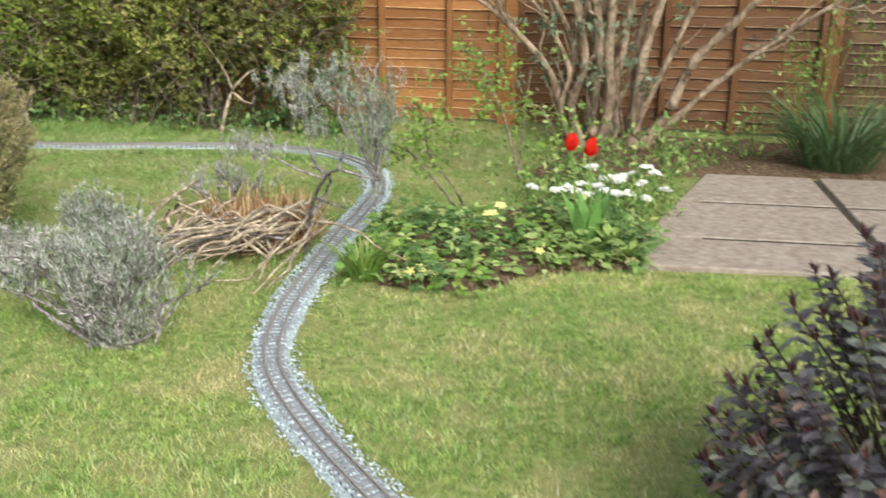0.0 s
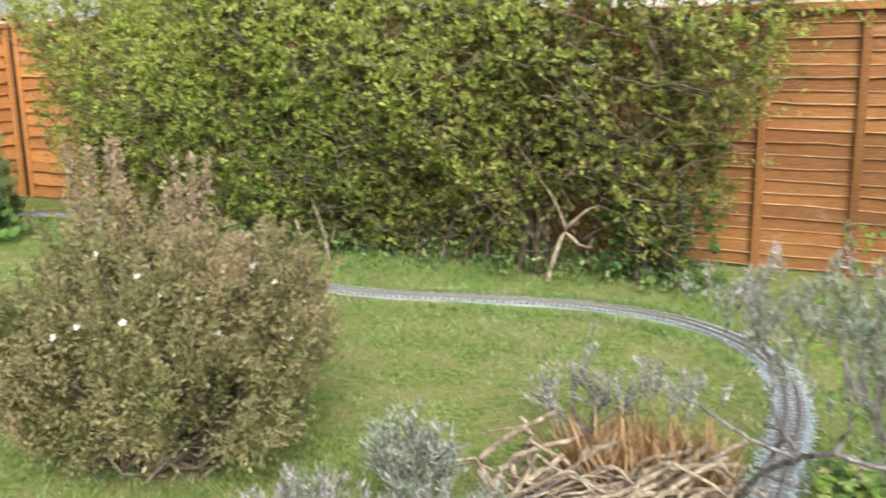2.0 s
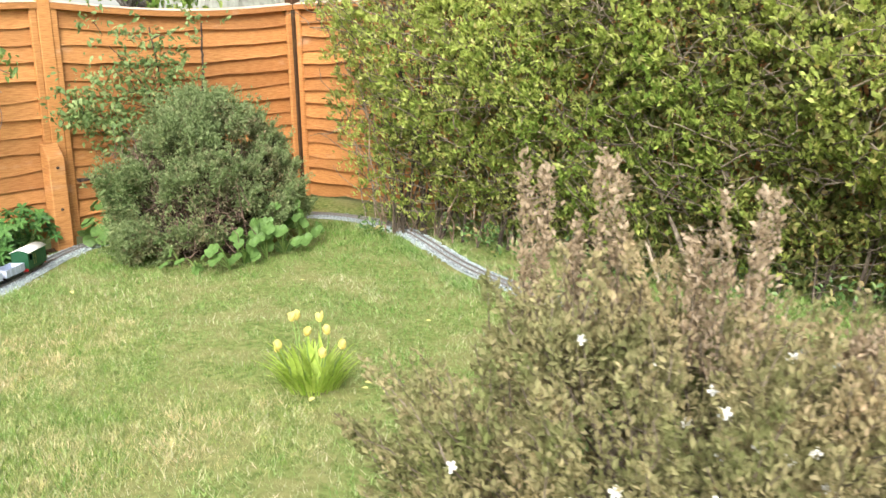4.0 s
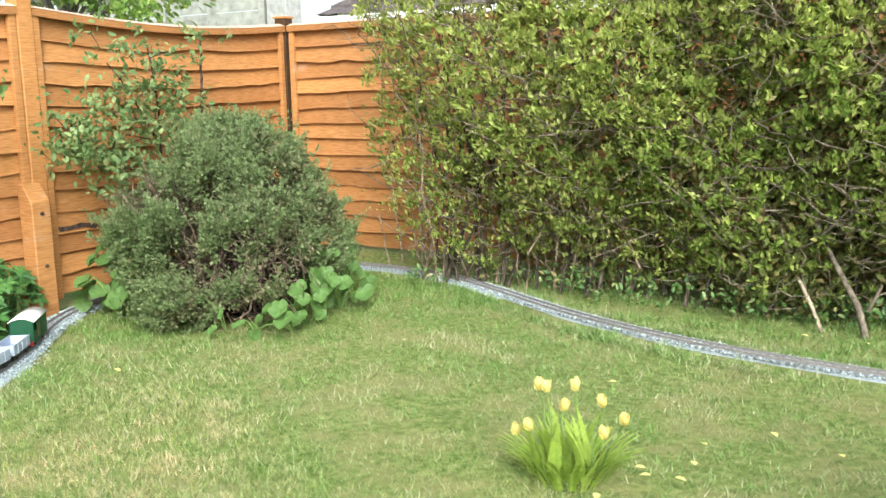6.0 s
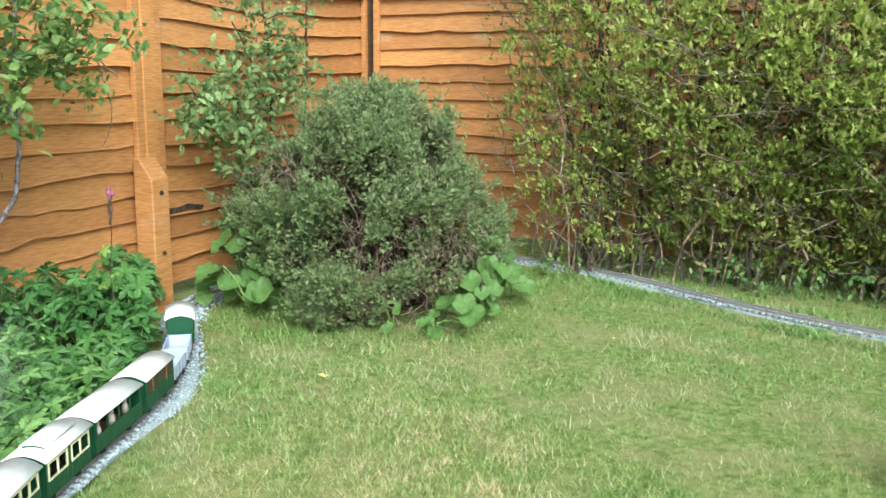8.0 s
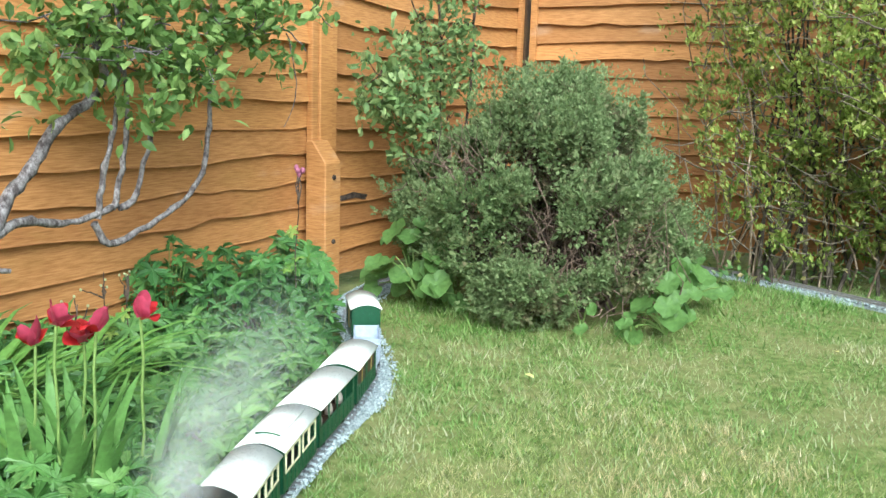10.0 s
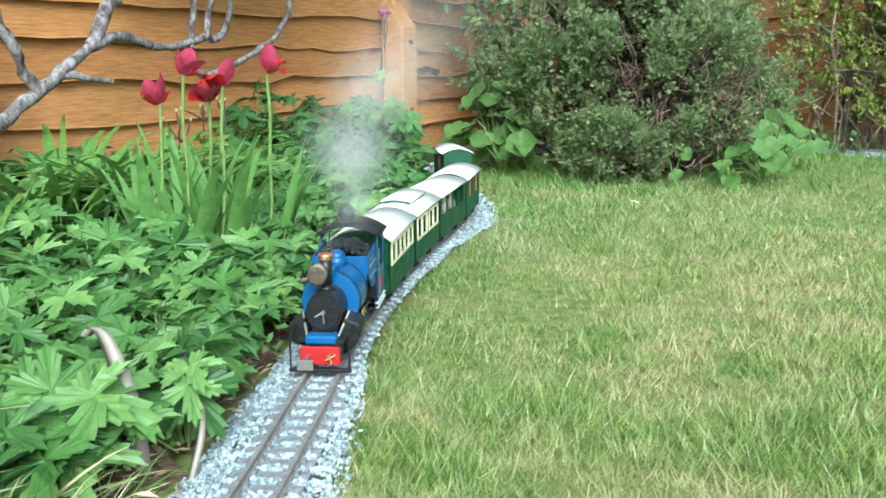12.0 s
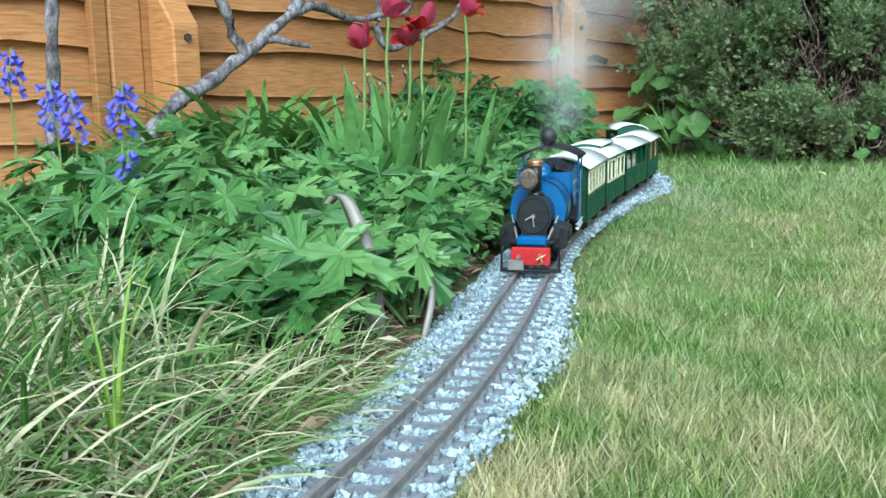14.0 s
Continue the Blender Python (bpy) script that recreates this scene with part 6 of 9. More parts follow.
def build_espalier():
    rng = np.random.RandomState(31)
    limbs = [([(-7.60, 2.20, -0.02), (-7.60, 2.26, 0.14), (-7.63, 2.38, 0.25), (-7.66, 2.5, 0.30), (-7.67, 2.62, 0.37), (-7.645, 2.76, 0.475), (-7.67, 2.88, 0.50), (-7.70, 3.02, 0.475), (-7.70, 3.12, 0.49), (-7.71, 3.22, 0.51)], 0.034, 0.013),
             ([(-7.67, 2.62, 0.37), (-7.66, 2.57, 0.45), (-7.66, 2.52, 0.56), (-7.68, 2.48, 0.75), (-7.70, 2.45, 1.0), (-7.70, 2.5, 1.3)], 0.015, 0.008),
             ([(-7.645, 2.76, 0.475), (-7.66, 2.83, 0.57), (-7.68, 2.92, 0.65), (-7.70, 3.02, 0.75), (-7.70, 3.15, 0.83), (-7.71, 3.17, 0.93), (-7.72, 3.12, 1.15), (-7.72, 3.18, 1.35)], 0.018, 0.008),
             ([(-7.70, 3.12, 0.47), (-7.70, 3.17, 0.40), (-7.70, 3.26, 0.42), (-7.71, 3.42, 0.47), (-7.72, 3.55, 0.55), (-7.72, 3.60, 0.68), (-7.72, 3.62, 0.85), (-7.72, 3.62, 1.05), (-7.73, 3.66, 1.3)], 0.011, 0.006),
             ([(-7.70, 3.14, 0.48), (-7.71, 3.16, 0.58), (-7.72, 3.22, 0.74), (-7.72, 3.25, 0.95), (-7.72, 3.3, 1.2)], 0.010, 0.005),
             ([(-7.71, 3.20, 0.50), (-7.71, 3.235, 0.62), (-7.71, 3.26, 0.78), (-7.71, 3.24, 1.0), (-7.72, 3.2, 1.25)], 0.009, 0.005),
             ([(-7.71, 3.22, 0.50), (-7.71, 3.28, 0.52), (-7.71, 3.33, 0.66), (-7.71, 3.38, 0.82), (-7.71, 3.42, 1.05)], 0.010, 0.005),
             ([(-7.66, 2.68, 0.41), (-7.62, 2.73, 0.40), (-7.60, 2.80, 0.39)], 0.009, 0.006),
             ([(-7.72, 3.16, 0.93), (-7.70, 3.05, 0.98), (-7.68, 2.95, 1.03)], 0.006, 0.003),
             ([(-7.72, 3.62, 0.95), (-7.70, 3.78, 1.05), (-7.68, 3.95, 1.06), (-7.66, 4.06, 0.98)], 0.005, 0.002),
             ([(-7.70, 3.98, 1.05), (-7.71, 4.05, 0.85), (-7.72, 3.98, 0.7)], 0.003, 0.0012)]
    pts = [(-7.6 - 0.12 * rng.uniform(), rng.uniform(2.95, 3.75), rng.uniform(0.92, 1.28)) for _ in range(26)]
    pts += [(-7.62, rng.uniform(3.6, 4.1), rng.uniform(1.0, 1.3)) for _ in range(9)]
    pts += [(-7.6, rng.uniform(3.1, 3.5), rng.uniform(0.8, 0.95)) for _ in range(7)] + [(-7.62, 2.85, 0.85), (-7.6, 2.95, 0.92)]
    t = leafy_tree("espalier_tree", (-7.60, 2.20, 0), "old grey-barked fruit tree trained along the fence, fresh leaves above", limbs, pts, 420, (0.030, 0.058), "espalier", "grey_bark", rng, "tree", 0.07)
    leafy_tree("fruit_tree", (-7.74, 2.16, 0), "straight slim grey trunk against the fence", [([(-7.74, 2.13, -0.02), (-7.745, 2.155, 0.3), (-7.745, 2.175, 0.5), (-7.74, 2.2, 0.9), (-7.74, 2.24, 1.4)], 0.016, 0.011)], [], 0, None, "fresh", "grey_bark", rng)


def build_sapling():
    rng = np.random.RandomState(33)
    limbs = [([(-7.72, 5.06, 0), (-7.71, 5.08, 0.4), (-7.70, 5.09, 0.75), (-7.70, 5.1, 1.0), (-7.71, 5.06, 1.35)], 0.011, 0.005),
             ([(-7.74, 5.42, 0), (-7.73, 5.42, 0.6), (-7.72, 5.44, 0.95), (-7.73, 5.48, 1.4)], 0.012, 0.006),
             ([(-7.70, 5.08, 0.6), (-7.66, 4.85, 0.75), (-7.62, 4.6, 0.82)], 0.006, 0.003),
             ([(-7.70, 5.09, 0.8), (-7.66, 4.9, 1.05), (-7.64, 4.72, 1.25)], 0.006, 0.003)]
    pts = [(-7.63, rng.uniform(4.62, 5.3), rng.uniform(0.95, 1.4)) for _ in range(26)] + [(-7.62, rng.uniform(4.4, 4.8), rng.uniform(0.72, 0.95)) for _ in range(10)]
    pts += [(-7.6, rng.uniform(4.3, 4.75), rng.uniform(0.6, 1.0)) for _ in range(16)]
    pts += [(-7.65, rng.uniform(4.8, 5.15), rng.uniform(0.65, 0.95)) for _ in range(8)] + [(-7.7, 5.5, 1.42), (-7.68, 5.4, 1.38)]
    leafy_tree("sapling", (-7.72, 5.06, 0), "slender sapling with light green leaves by the fence corner", limbs, pts, 430, (0.026, 0.052), "sapling", "dark_bark", rng, "tree", 0.075)


def build_left_bed():
    rng = np.random.RandomState(41)
    # spreading lobed leaves, plant by plant
    poly = [(-7.78, 2.5), (-7.4, 2.2), (-7.2, 1.9), (-6.9, 1.72), (-6.50, 1.74), (-6.51, 1.97), (-6.62, 2.18), (-6.74, 2.5), (-6.92, 2.95), (-7.03, 3.2), (-7.18, 3.55), (-7.5, 3.92), (-7.75, 4.2), (-7.84, 4.3)]
    spots = []
    for _ in range(4000):
        x, y = rng.uniform(-7.85, -6.5), rng.uniform(1.7, 4.3)
        if in_poly(np.array([x]), np.array([y]), poly)[0] and all(math.hypot(x - a, y - b) > 0.15 for a, b in spots):
            spots.append((x, y))
    for x, y in spots:
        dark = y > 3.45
        gap = float(track_gap(np.array([x]), np.array([y]))[0])
        hgt = np.clip(0.11 + 0.16 * (gap - 0.12), 0.11, 0.225) + (0.16 if dark and x < -7.42 else 0.0)
        t = thing("cranesbill", (x, y, 0), "spreading clump of dark lobed leaves beside the fence" if dark else "spreading clump of bright green lobed cranesbill leaves", "plant", "lobed-leaved plants of the border")
        n = int(rng.randint(40, 52))
        a = rng.uniform(0, 6.28, n)
        rad = 0.13 * np.sqrt(rng.uniform(0.02, 1, n))
        top = np.column_stack([np.cos(a) * rad, np.sin(a) * rad, hgt * (1 - 0.55 * (rad / 0.13) ** 2) * rng.uniform(0.6, 1.08, n)])
        tilt = np.column_stack([np.cos(a), np.sin(a), np.zeros(n)]) * (0.3 + rad / 0.13 * 0.7)[:, None]
        D = tilt + rng.normal(size=(n, 3)) * 0.35
        D[:, 2] = rng.uniform(-0.45, 0.1, n)
        N = np.column_stack([0.4 * np.cos(a) + 0.2, 0.4 * np.sin(a) - 0.4, np.ones(n)]) + rng.normal(size=(n, 3)) * 0.32
        off = track_gap(x + top[:, 0] + 0.03 * np.cos(a), y + top[:, 1] + 0.03 * np.sin(a)) > 0.085
        top, D, N, n = top[off], D[off], N[off], int(off.sum())
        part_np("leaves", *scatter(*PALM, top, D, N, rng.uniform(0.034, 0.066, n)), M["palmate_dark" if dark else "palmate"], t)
        part_np("stalk_work", *tubes(stems_between(np.column_stack([top[:, :2] * 0.2, np.zeros(n)]), top, 0.0018, 0.0014, 0.0, 4, 0, rng), 3), M["stem"], t)
    # nearest large leaves by the track
    t = thing("cranesbill", (-6.60, 1.80, 0), "low clump of large bright green lobed leaves overhanging the ballast", "plant", "lobed-leaved plants of the border")
    n = 30
    a = rng.uniform(0, 6.28, n)
    rad = 0.11 * np.sqrt(rng.uniform(0.05, 1, n))
    top = np.column_stack([np.cos(a) * rad, np.sin(a) * rad, rng.uniform(0.03, 0.11, n)])
    D = np.column_stack([np.cos(a), np.sin(a), rng.uniform(-0.5, 0, n)])
    N = np.column_stack([0.3 * np.cos(a) + 0.3, 0.3 * np.sin(a) - 0.3, np.ones(n)])
    part_np("leaves", *scatter(*PALM, top, D, N, rng.uniform(0.05, 0.078, n)), M["palmate"], t)
    part_np("stalk_work", *tubes(stems_between(np.column_stack([top[:, :2] * 0.2, np.zeros(n)]), top, 0.002, 0.0015, 0, 4, 0, rng), 3), M["stem"], t)

    # strap-leaved clumps at the back of the border
    for x, y, n, ln, mat in ((-7.46, 2.50, 80, 0.50, "strap"), (-7.42, 2.72, 70, 0.48, "strap"), (-7.55, 2.36, 50, 0.44, "strap"), (-7.6, 2.98, 26, 0.26, "strap"), (-7.72, 2.36, 12, 0.36, "strap"), (-7.14, 1.87, 22, 0.36, "tulip_leaf"), (-7.0, 1.80, 14, 0.28, "tulip_leaf"), (-7.25, 1.98, 24, 0.24, "strap"), (-7.4, 2.2, 26, 0.30, "strap")):
        t = thing("strap_leaved_plant", (x, y, 0), "tuft of arching dark green strap leaves in the border", "plant", "strap-leaved plants of the border")
        a = rng.uniform(0, 6.28, n)
        D = np.column_stack([np.cos(a) * 0.55, np.sin(a) * 0.55, np.ones(n)])
        N = np.column_stack([-np.cos(a), -np.sin(a), 0.45 + 0 * a])
        P = np.column_stack([np.cos(a) * 0.03, np.sin(a) * 0.03, np.zeros(n)])
        size = rng.uniform(0.7, 1.15, n) * ln
        for i in range(n):
            part_np("leaf", *scatter(*arch_blade(0.55 + 0.5 * (i % 7) / 6), P[i:i + 1], D[i:i + 1], N[i:i + 1], size[i:i + 1], 0.036 + 0.012 * (i % 3)), M[mat], t)
    # small stuff low between the clumps
    n = 2200
    x, y = rng.uniform(-7.85, -6.5, n), rng.uniform(1.4, 4.3, n)
    ok = in_poly(x, y, [(-7.85, 1.4), (-6.25, 1.4), (-6.42, 1.9), (-6.62, 2.3), (-6.92, 2.95), (-7.2, 3.5), (-7.6, 4.0), (-7.85, 4.3)])
    P = np.column_stack([x[ok], y[ok], rng.uniform(0.01, 0.09, ok.sum())])
    P = P[track_gap(P[:, 0], P[:, 1]) > 0.09]
    tagged(part_np("ground_cover", *tufts(P, np.tile([0, -0.2, 0.8], (len(P), 1)), 4, 0.02, OVAL, (0.012, 0.024), rng, 0.2), M["palmate"]), "low mixed green weeds over the border soil", "ground cover", kind="stuff")
    # dead leaves and straw litter between the border and the ballast
    n = 5200
    x, y = rng.uniform(-7.4, -6.2, n), rng.uniform(1.4, 3.5, n)
    g = track_gap(x, y)
    ok = (g > 0.078) & (g < 0.078 + 0.10 * rng.uniform(0, 1, n)) & (x < np.interp(y, WEST_Y, WEST_X))
    m = int(ok.sum())
    P = np.column_stack([x[ok], y[ok], rng.uniform(0.016, 0.034, m)])
    D = dirs(m, 0, rng) * (1, 1, 0.25)
    tagged(part_np("leaf_litter", *scatter(*LEAF2, P, D, np.tile([0, 0, 1.0], (m, 1)) + rng.normal(size=(m, 3)) * 0.4, rng.uniform(0.010, 0.032, m), rng.uniform(0.2, 0.8, m)), M["litter"]), "dead brown leaves and straw along the ballast", "leaf litter", kind="stuff")


def tulip(place, head, mat, label, tilt, rng, size=0.055, openness=0.5, group="", leaves=3, leaf_len=0.26, leaf_w=0.17, leaf="tulip_leaf", loose=0):
    t = thing("tulip", place, label, "flower", group)
    base, h = np.zeros(3), np.asarray(head) - np.asarray(place)
    part_np("stem", *tubes(stems_between([base], [h], 0.0035, 0.003, 0.0, 6, 0.004, rng), 6), M["stem"], t, "", True)
    up = unit(np.array(tilt, float))
    for k in range(6):
        a = k * math.pi / 3 + (0.3 if k % 2 else 0)
        ref = unit(np.cross(up, (0.3, 0.9, 0.2)))
        oth = np.cross(up, ref)
        out = ref * math.cos(a) + oth * math.sin(a)
        op = openness * (1.0 if k % 2 else 0.6) * rng.uniform(0.6, 1.3)
        fallen = loose and (k + int(place[0] * 97)) % 6 < loose
        flop, twist = rng.uniform(0.35, 0.95), rng.normal() * 0.6
        v, f = [], []
        n, m = 6, 4
        for i in range(n + 1):
            u = i / n
            r = 0.36 * math.sin(min(1, u * 1.15) * math.pi * 0.55) ** 0.8 * (1 - 0.45 * u * u) + op * u ** 2.2 * 0.75
            y = u * (1 - 0.42 * op * u)
            w = 0.36 * math.sin(math.pi * (0.12 + 0.80 * u)) ** 0.8
            if fallen:
                r, y = 0.16 + 0.85 * math.sin(u * 1.5) * flop, 0.30 * math.sin(u * 2.6) + u * (0.75 - flop)
            for j in range(m + 1):
                q = -1 + 2 * j / m
                p = up * (y + twist * q * w * u) + out * (r - 0.16 * q * q * w * 2) + np.cross(up, out) * w * q
                v.append(p * size)
            if i:
                for j in range(m):
                    c = (i - 1) * (m + 1) + j
                    f.append((c, c + 1, c + m + 2, c + m + 1))
        part_np("petal", np.array(v) + h, np.array(f), M["crimson_inner" if fallen else mat], t, "", True)
    if leaves:
        for k in range(leaves):
            a = rng.uniform(0, 6.28)
            D = np.array([[math.cos(a) * 0.22, math.sin(a) * 0.22, 1.0]])
            N = np.array([[-math.cos(a), -math.sin(a), 0.3]])
            v, f = scatter(*arch_blade(rng.uniform(0.1, 0.4)), np.array([[math.cos(a) * 0.012, math.sin(a) * 0.012, 0]]), D, N, leaf_len * rng.uniform(0.75, 1.1), leaf_w)
            part_np("leaf", v, f, M[leaf], t, "", True)
    return t


def build_left_flowers():
    rng = np.random.RandomState(52)
    heads = [((-7.10, 2.465, 0.360), (-0.2, -0.3, 1)), ((-7.02, 2.45, 0.413), (0.4, 0.2, 1)), ((-7.03, 2.52, 0.364), (0.2, -0.4, 0.8)), ((-6.988, 2.514, 0.392), (-0.1, 0.1, 1)), ((-6.93, 2.57, 0.417), (0.4, 0.1, 0.8))]
    for hd, tilt in heads:
        b = (hd[0] - 0.02 + rng.uniform(-0.02, 0.02), hd[1] + rng.uniform(-0.03, 0.03), 0.0)
        tulip(b, hd, "crimson", "overblown crimson tulip with loose splayed petals", tilt, rng, 0.054, 0.48, "crimson tulips in the border", 8, 0.33, 0.10, "tulip_leaf", 3)
    # bluebells
    for x, y, h in ((-7.01, 1.85, 0.295), (-6.995, 1.855, 0.20), (-7.10, 1.85, 0.285), (-7.145, 1.85, 0.30), (-7.31, 1.85, 0.355)):
        t = thing("bluebell", (x, y, 0), "violet-blue bluebell spike with hanging bells", "flower", "bluebells by the fence")
        top = np.array([rng.uniform(-0.008, 0.012), rng.uniform(-0.02, 0.02), h])
        part_np("stem", *tubes(stems_between([np.zeros(3)], [top], 0.0022, 0.0014, 0, 6, 0.003, rng), 5), M["stem"], t)
        for k in range(20):
            u = 1 - (0.012 * k + rng.uniform(0, 0.02)) * 0.285 / h
            a = k * 2.4
            c = top * u + np.array([math.cos(a), math.sin(a), 0]) * (0.005 + 0.006 * min(k, 8) / 8)
            prof = [(0.001, 0.0), (0.0034, -0.003), (0.0036, -0.009), (0.0042, -0.012), (0.0068, -0.014)]
            m = 6
            q = np.array([(r * math.cos(2 * math.pi * i / m), r * math.sin(2 * math.pi * i / m), z) for r, z in prof for i in range(m)])
            f = np.array([(s * m + i, s * m + (i + 1) % m, (s + 1) * m + (i + 1) % m, (s + 1) * m + i) for s in range(len(prof) - 1) for i in range(m)])
            e = np.array(Euler((math.sin(a) * 0.7 + rng.normal() * 0.25, -math.cos(a) * 0.7 + rng.normal() * 0.25, 0)).to_matrix())
            part_np("bell", q @ e.T * rng.uniform(0.8, 1.15) + c, f, M["bluebell"], t, "", True)
        n = 5
        a = rng.uniform(0, 6.28, n)
        D = np.column_stack([np.cos(a) * 0.6, np.sin(a) * 0.6, np.ones(n)])
        N = np.column_stack([-np.cos(a), -np.sin(a), 0.4 + 0 * a])
        part_np("leaves", *scatter(*arch_blade(0.6), np.zeros((n, 3)), D, N, rng.uniform(0.16, 0.26, n), 0.085), M["strap"], t)
    # thin seed-headed stalks by the fence
    for x, y, h, pink in ((-7.50, 3.78, 0.60, True), (-7.56, 3.02, 0.36, False), (-7.58, 3.12, 0.33, False), (-7.52, 2.9, 0.3, False)):
        t = thing("columbine" if pink else "seed_stalk", (x, y, 0), "tall thin dark stalk with nodding dull pink flowers" if pink else "thin dry stalk with small pale seed heads", "flower", "" if pink else "dry seed stalks")
        top = np.array([0.01, 0.0, h])
        st = [top + (rng.normal() * 0.03, rng.normal() * 0.03, rng.uniform(-0.05, 0.03)) for _ in range(4)]
        part_np("stalk", *tubes(stems_between([np.zeros(3)] + [top * 0.8] * 4, [top] + st, 0.003, 0.0012, 0, 5, 0.004, rng), 5), M["dark_bark"], t)
        for q in st:
            bm = bmesh.new()
            ball(bm, q, 0.009 if pink else 0.0036, 1.2, 8)
            part("flower_head" if pink else "seed_head", bm, M["pink" if pink else "dry_grass"], t, "", True)
        n = 6
        P = np.column_stack([rng.normal(size=n) * 0.02, rng.normal(size=n) * 0.02, rng.uniform(0.3, 0.7, n) * h])
        part_np("leaves", *scatter(*PALM, P, dirs(n, 0, rng), np.tile([0, -0.4, 1.0], (n, 1)), 0.03), M["fresh"], t)
    # bent grey strips stuck in the soil
    for base, mid, end, w in (((-6.505, 1.86, 0.0), (-6.503, 1.85, 0.095), (-6.536, 1.85, 0.160), 0.015), ((-6.45, 1.88, 0.0), (-6.47, 1.92, 0.055), (-6.56, 1.98, 0.10), 0.005)):
        t = thing("bent_leaf", base, "withered bent grey-brown strap leaf leaning over the ballast", "leaf", "withered leaves by the track")
        u, q = spline(np.array([base, mid, end, (end[0] - 0.03, end[1] + 0.0, end[2] - 0.012)]) - np.array(base), 0.008)
        side = np.array([0.9, 0.40, 0.0])
        wd = (w * (1 - 0.55 * np.linspace(0, 1, len(q)) ** 1.5))[:, None]
        V = np.concatenate([q - side * wd, q + (0.0, -0.0012, 0.0012), q + side * wd, q + (0, 0.0012, -0.001)])
        k = len(q)
        F = np.array([(j * k + i, j * k + i + 1, ((j + 1) % 4) * k + i + 1, ((j + 1) % 4) * k + i) for j in range(4) for i in range(k - 1)])
        part_np("leaf", V, F, M["withered"], t, "", True)
    # tussock of half-dry grass beside the track
    for x, y, n, ln in ((-6.74, 1.64, 460, 0.22), (-6.60, 1.54, 420, 0.18), (-6.80, 1.45, 380, 0.22), (-6.64, 1.38, 340, 0.18), (-6.54, 1.66, 260, 0.13), (-6.56, 1.44, 380, 0.17), (-6.42, 1.50, 260, 0.13), (-6.48, 1.34, 300, 0.17), (-6.88, 1.62, 300, 0.2), (-6.43, 1.62, 220, 0.11), (-6.48, 1.72, 160, 0.10), (-6.46, 1.56, 200, 0.13), (-6.36, 1.40, 200, 0.13), (-6.32, 1.28, 200, 0.13)):
        t = thing("grass_tussock", (x, y, 0), "tangled tussock of half-dry straw and green grass", "grass", "grass tussocks by the track")
        for name, share, mat, bend in (("straw", 0.80, "dry_grass", 0.6), ("green_grass", 0.38, "long_grass", 0.5)):
            k = int(n * share)
            a = rng.uniform(0, 6.28, k)
            lay_ = rng.uniform(0.5, 2.4, k)
            D = np.column_stack([np.cos(a) * lay_ + 0.12, np.sin(a) * lay_ - 0.05, np.ones(k)]) + rng.normal(size=(k, 3)) * 0.5
            N = np.column_stack([-np.cos(a), -np.sin(a), 0.8 + 0 * a]) + rng.normal(size=(k, 3)) * 0.4
            P = np.column_stack([np.cos(a), np.sin(a), np.zeros(k)]) * (0.11 * np.sqrt(rng.uniform(0, 1, k)))[:, None]
            part_np(name, *scatter(*arch_blade(bend, 5), P, D, N, rng.uniform(0.45, 1.1, k) * ln, rng.uniform(0.018, 0.038, k)), M[mat], t)
    t = thing("grass_tuft", (-6.39, 1.47, 0), "single upright tuft of fresh green grass in the straw", "grass")
    n = 6
    a = rng.uniform(0, 6.28, n)
    part_np("blade_tuft", *scatter(*arch_blade(0.2, 5), np.zeros((n, 3)), np.column_stack([np.cos(a) * 0.08, np.sin(a) * 0.08, np.ones(n)]), np.column_stack([-np.cos(a), -np.sin(a), 0 * a]), rng.uniform(0.09, 0.19, n), 0.030), M["lily_leaf"], t)


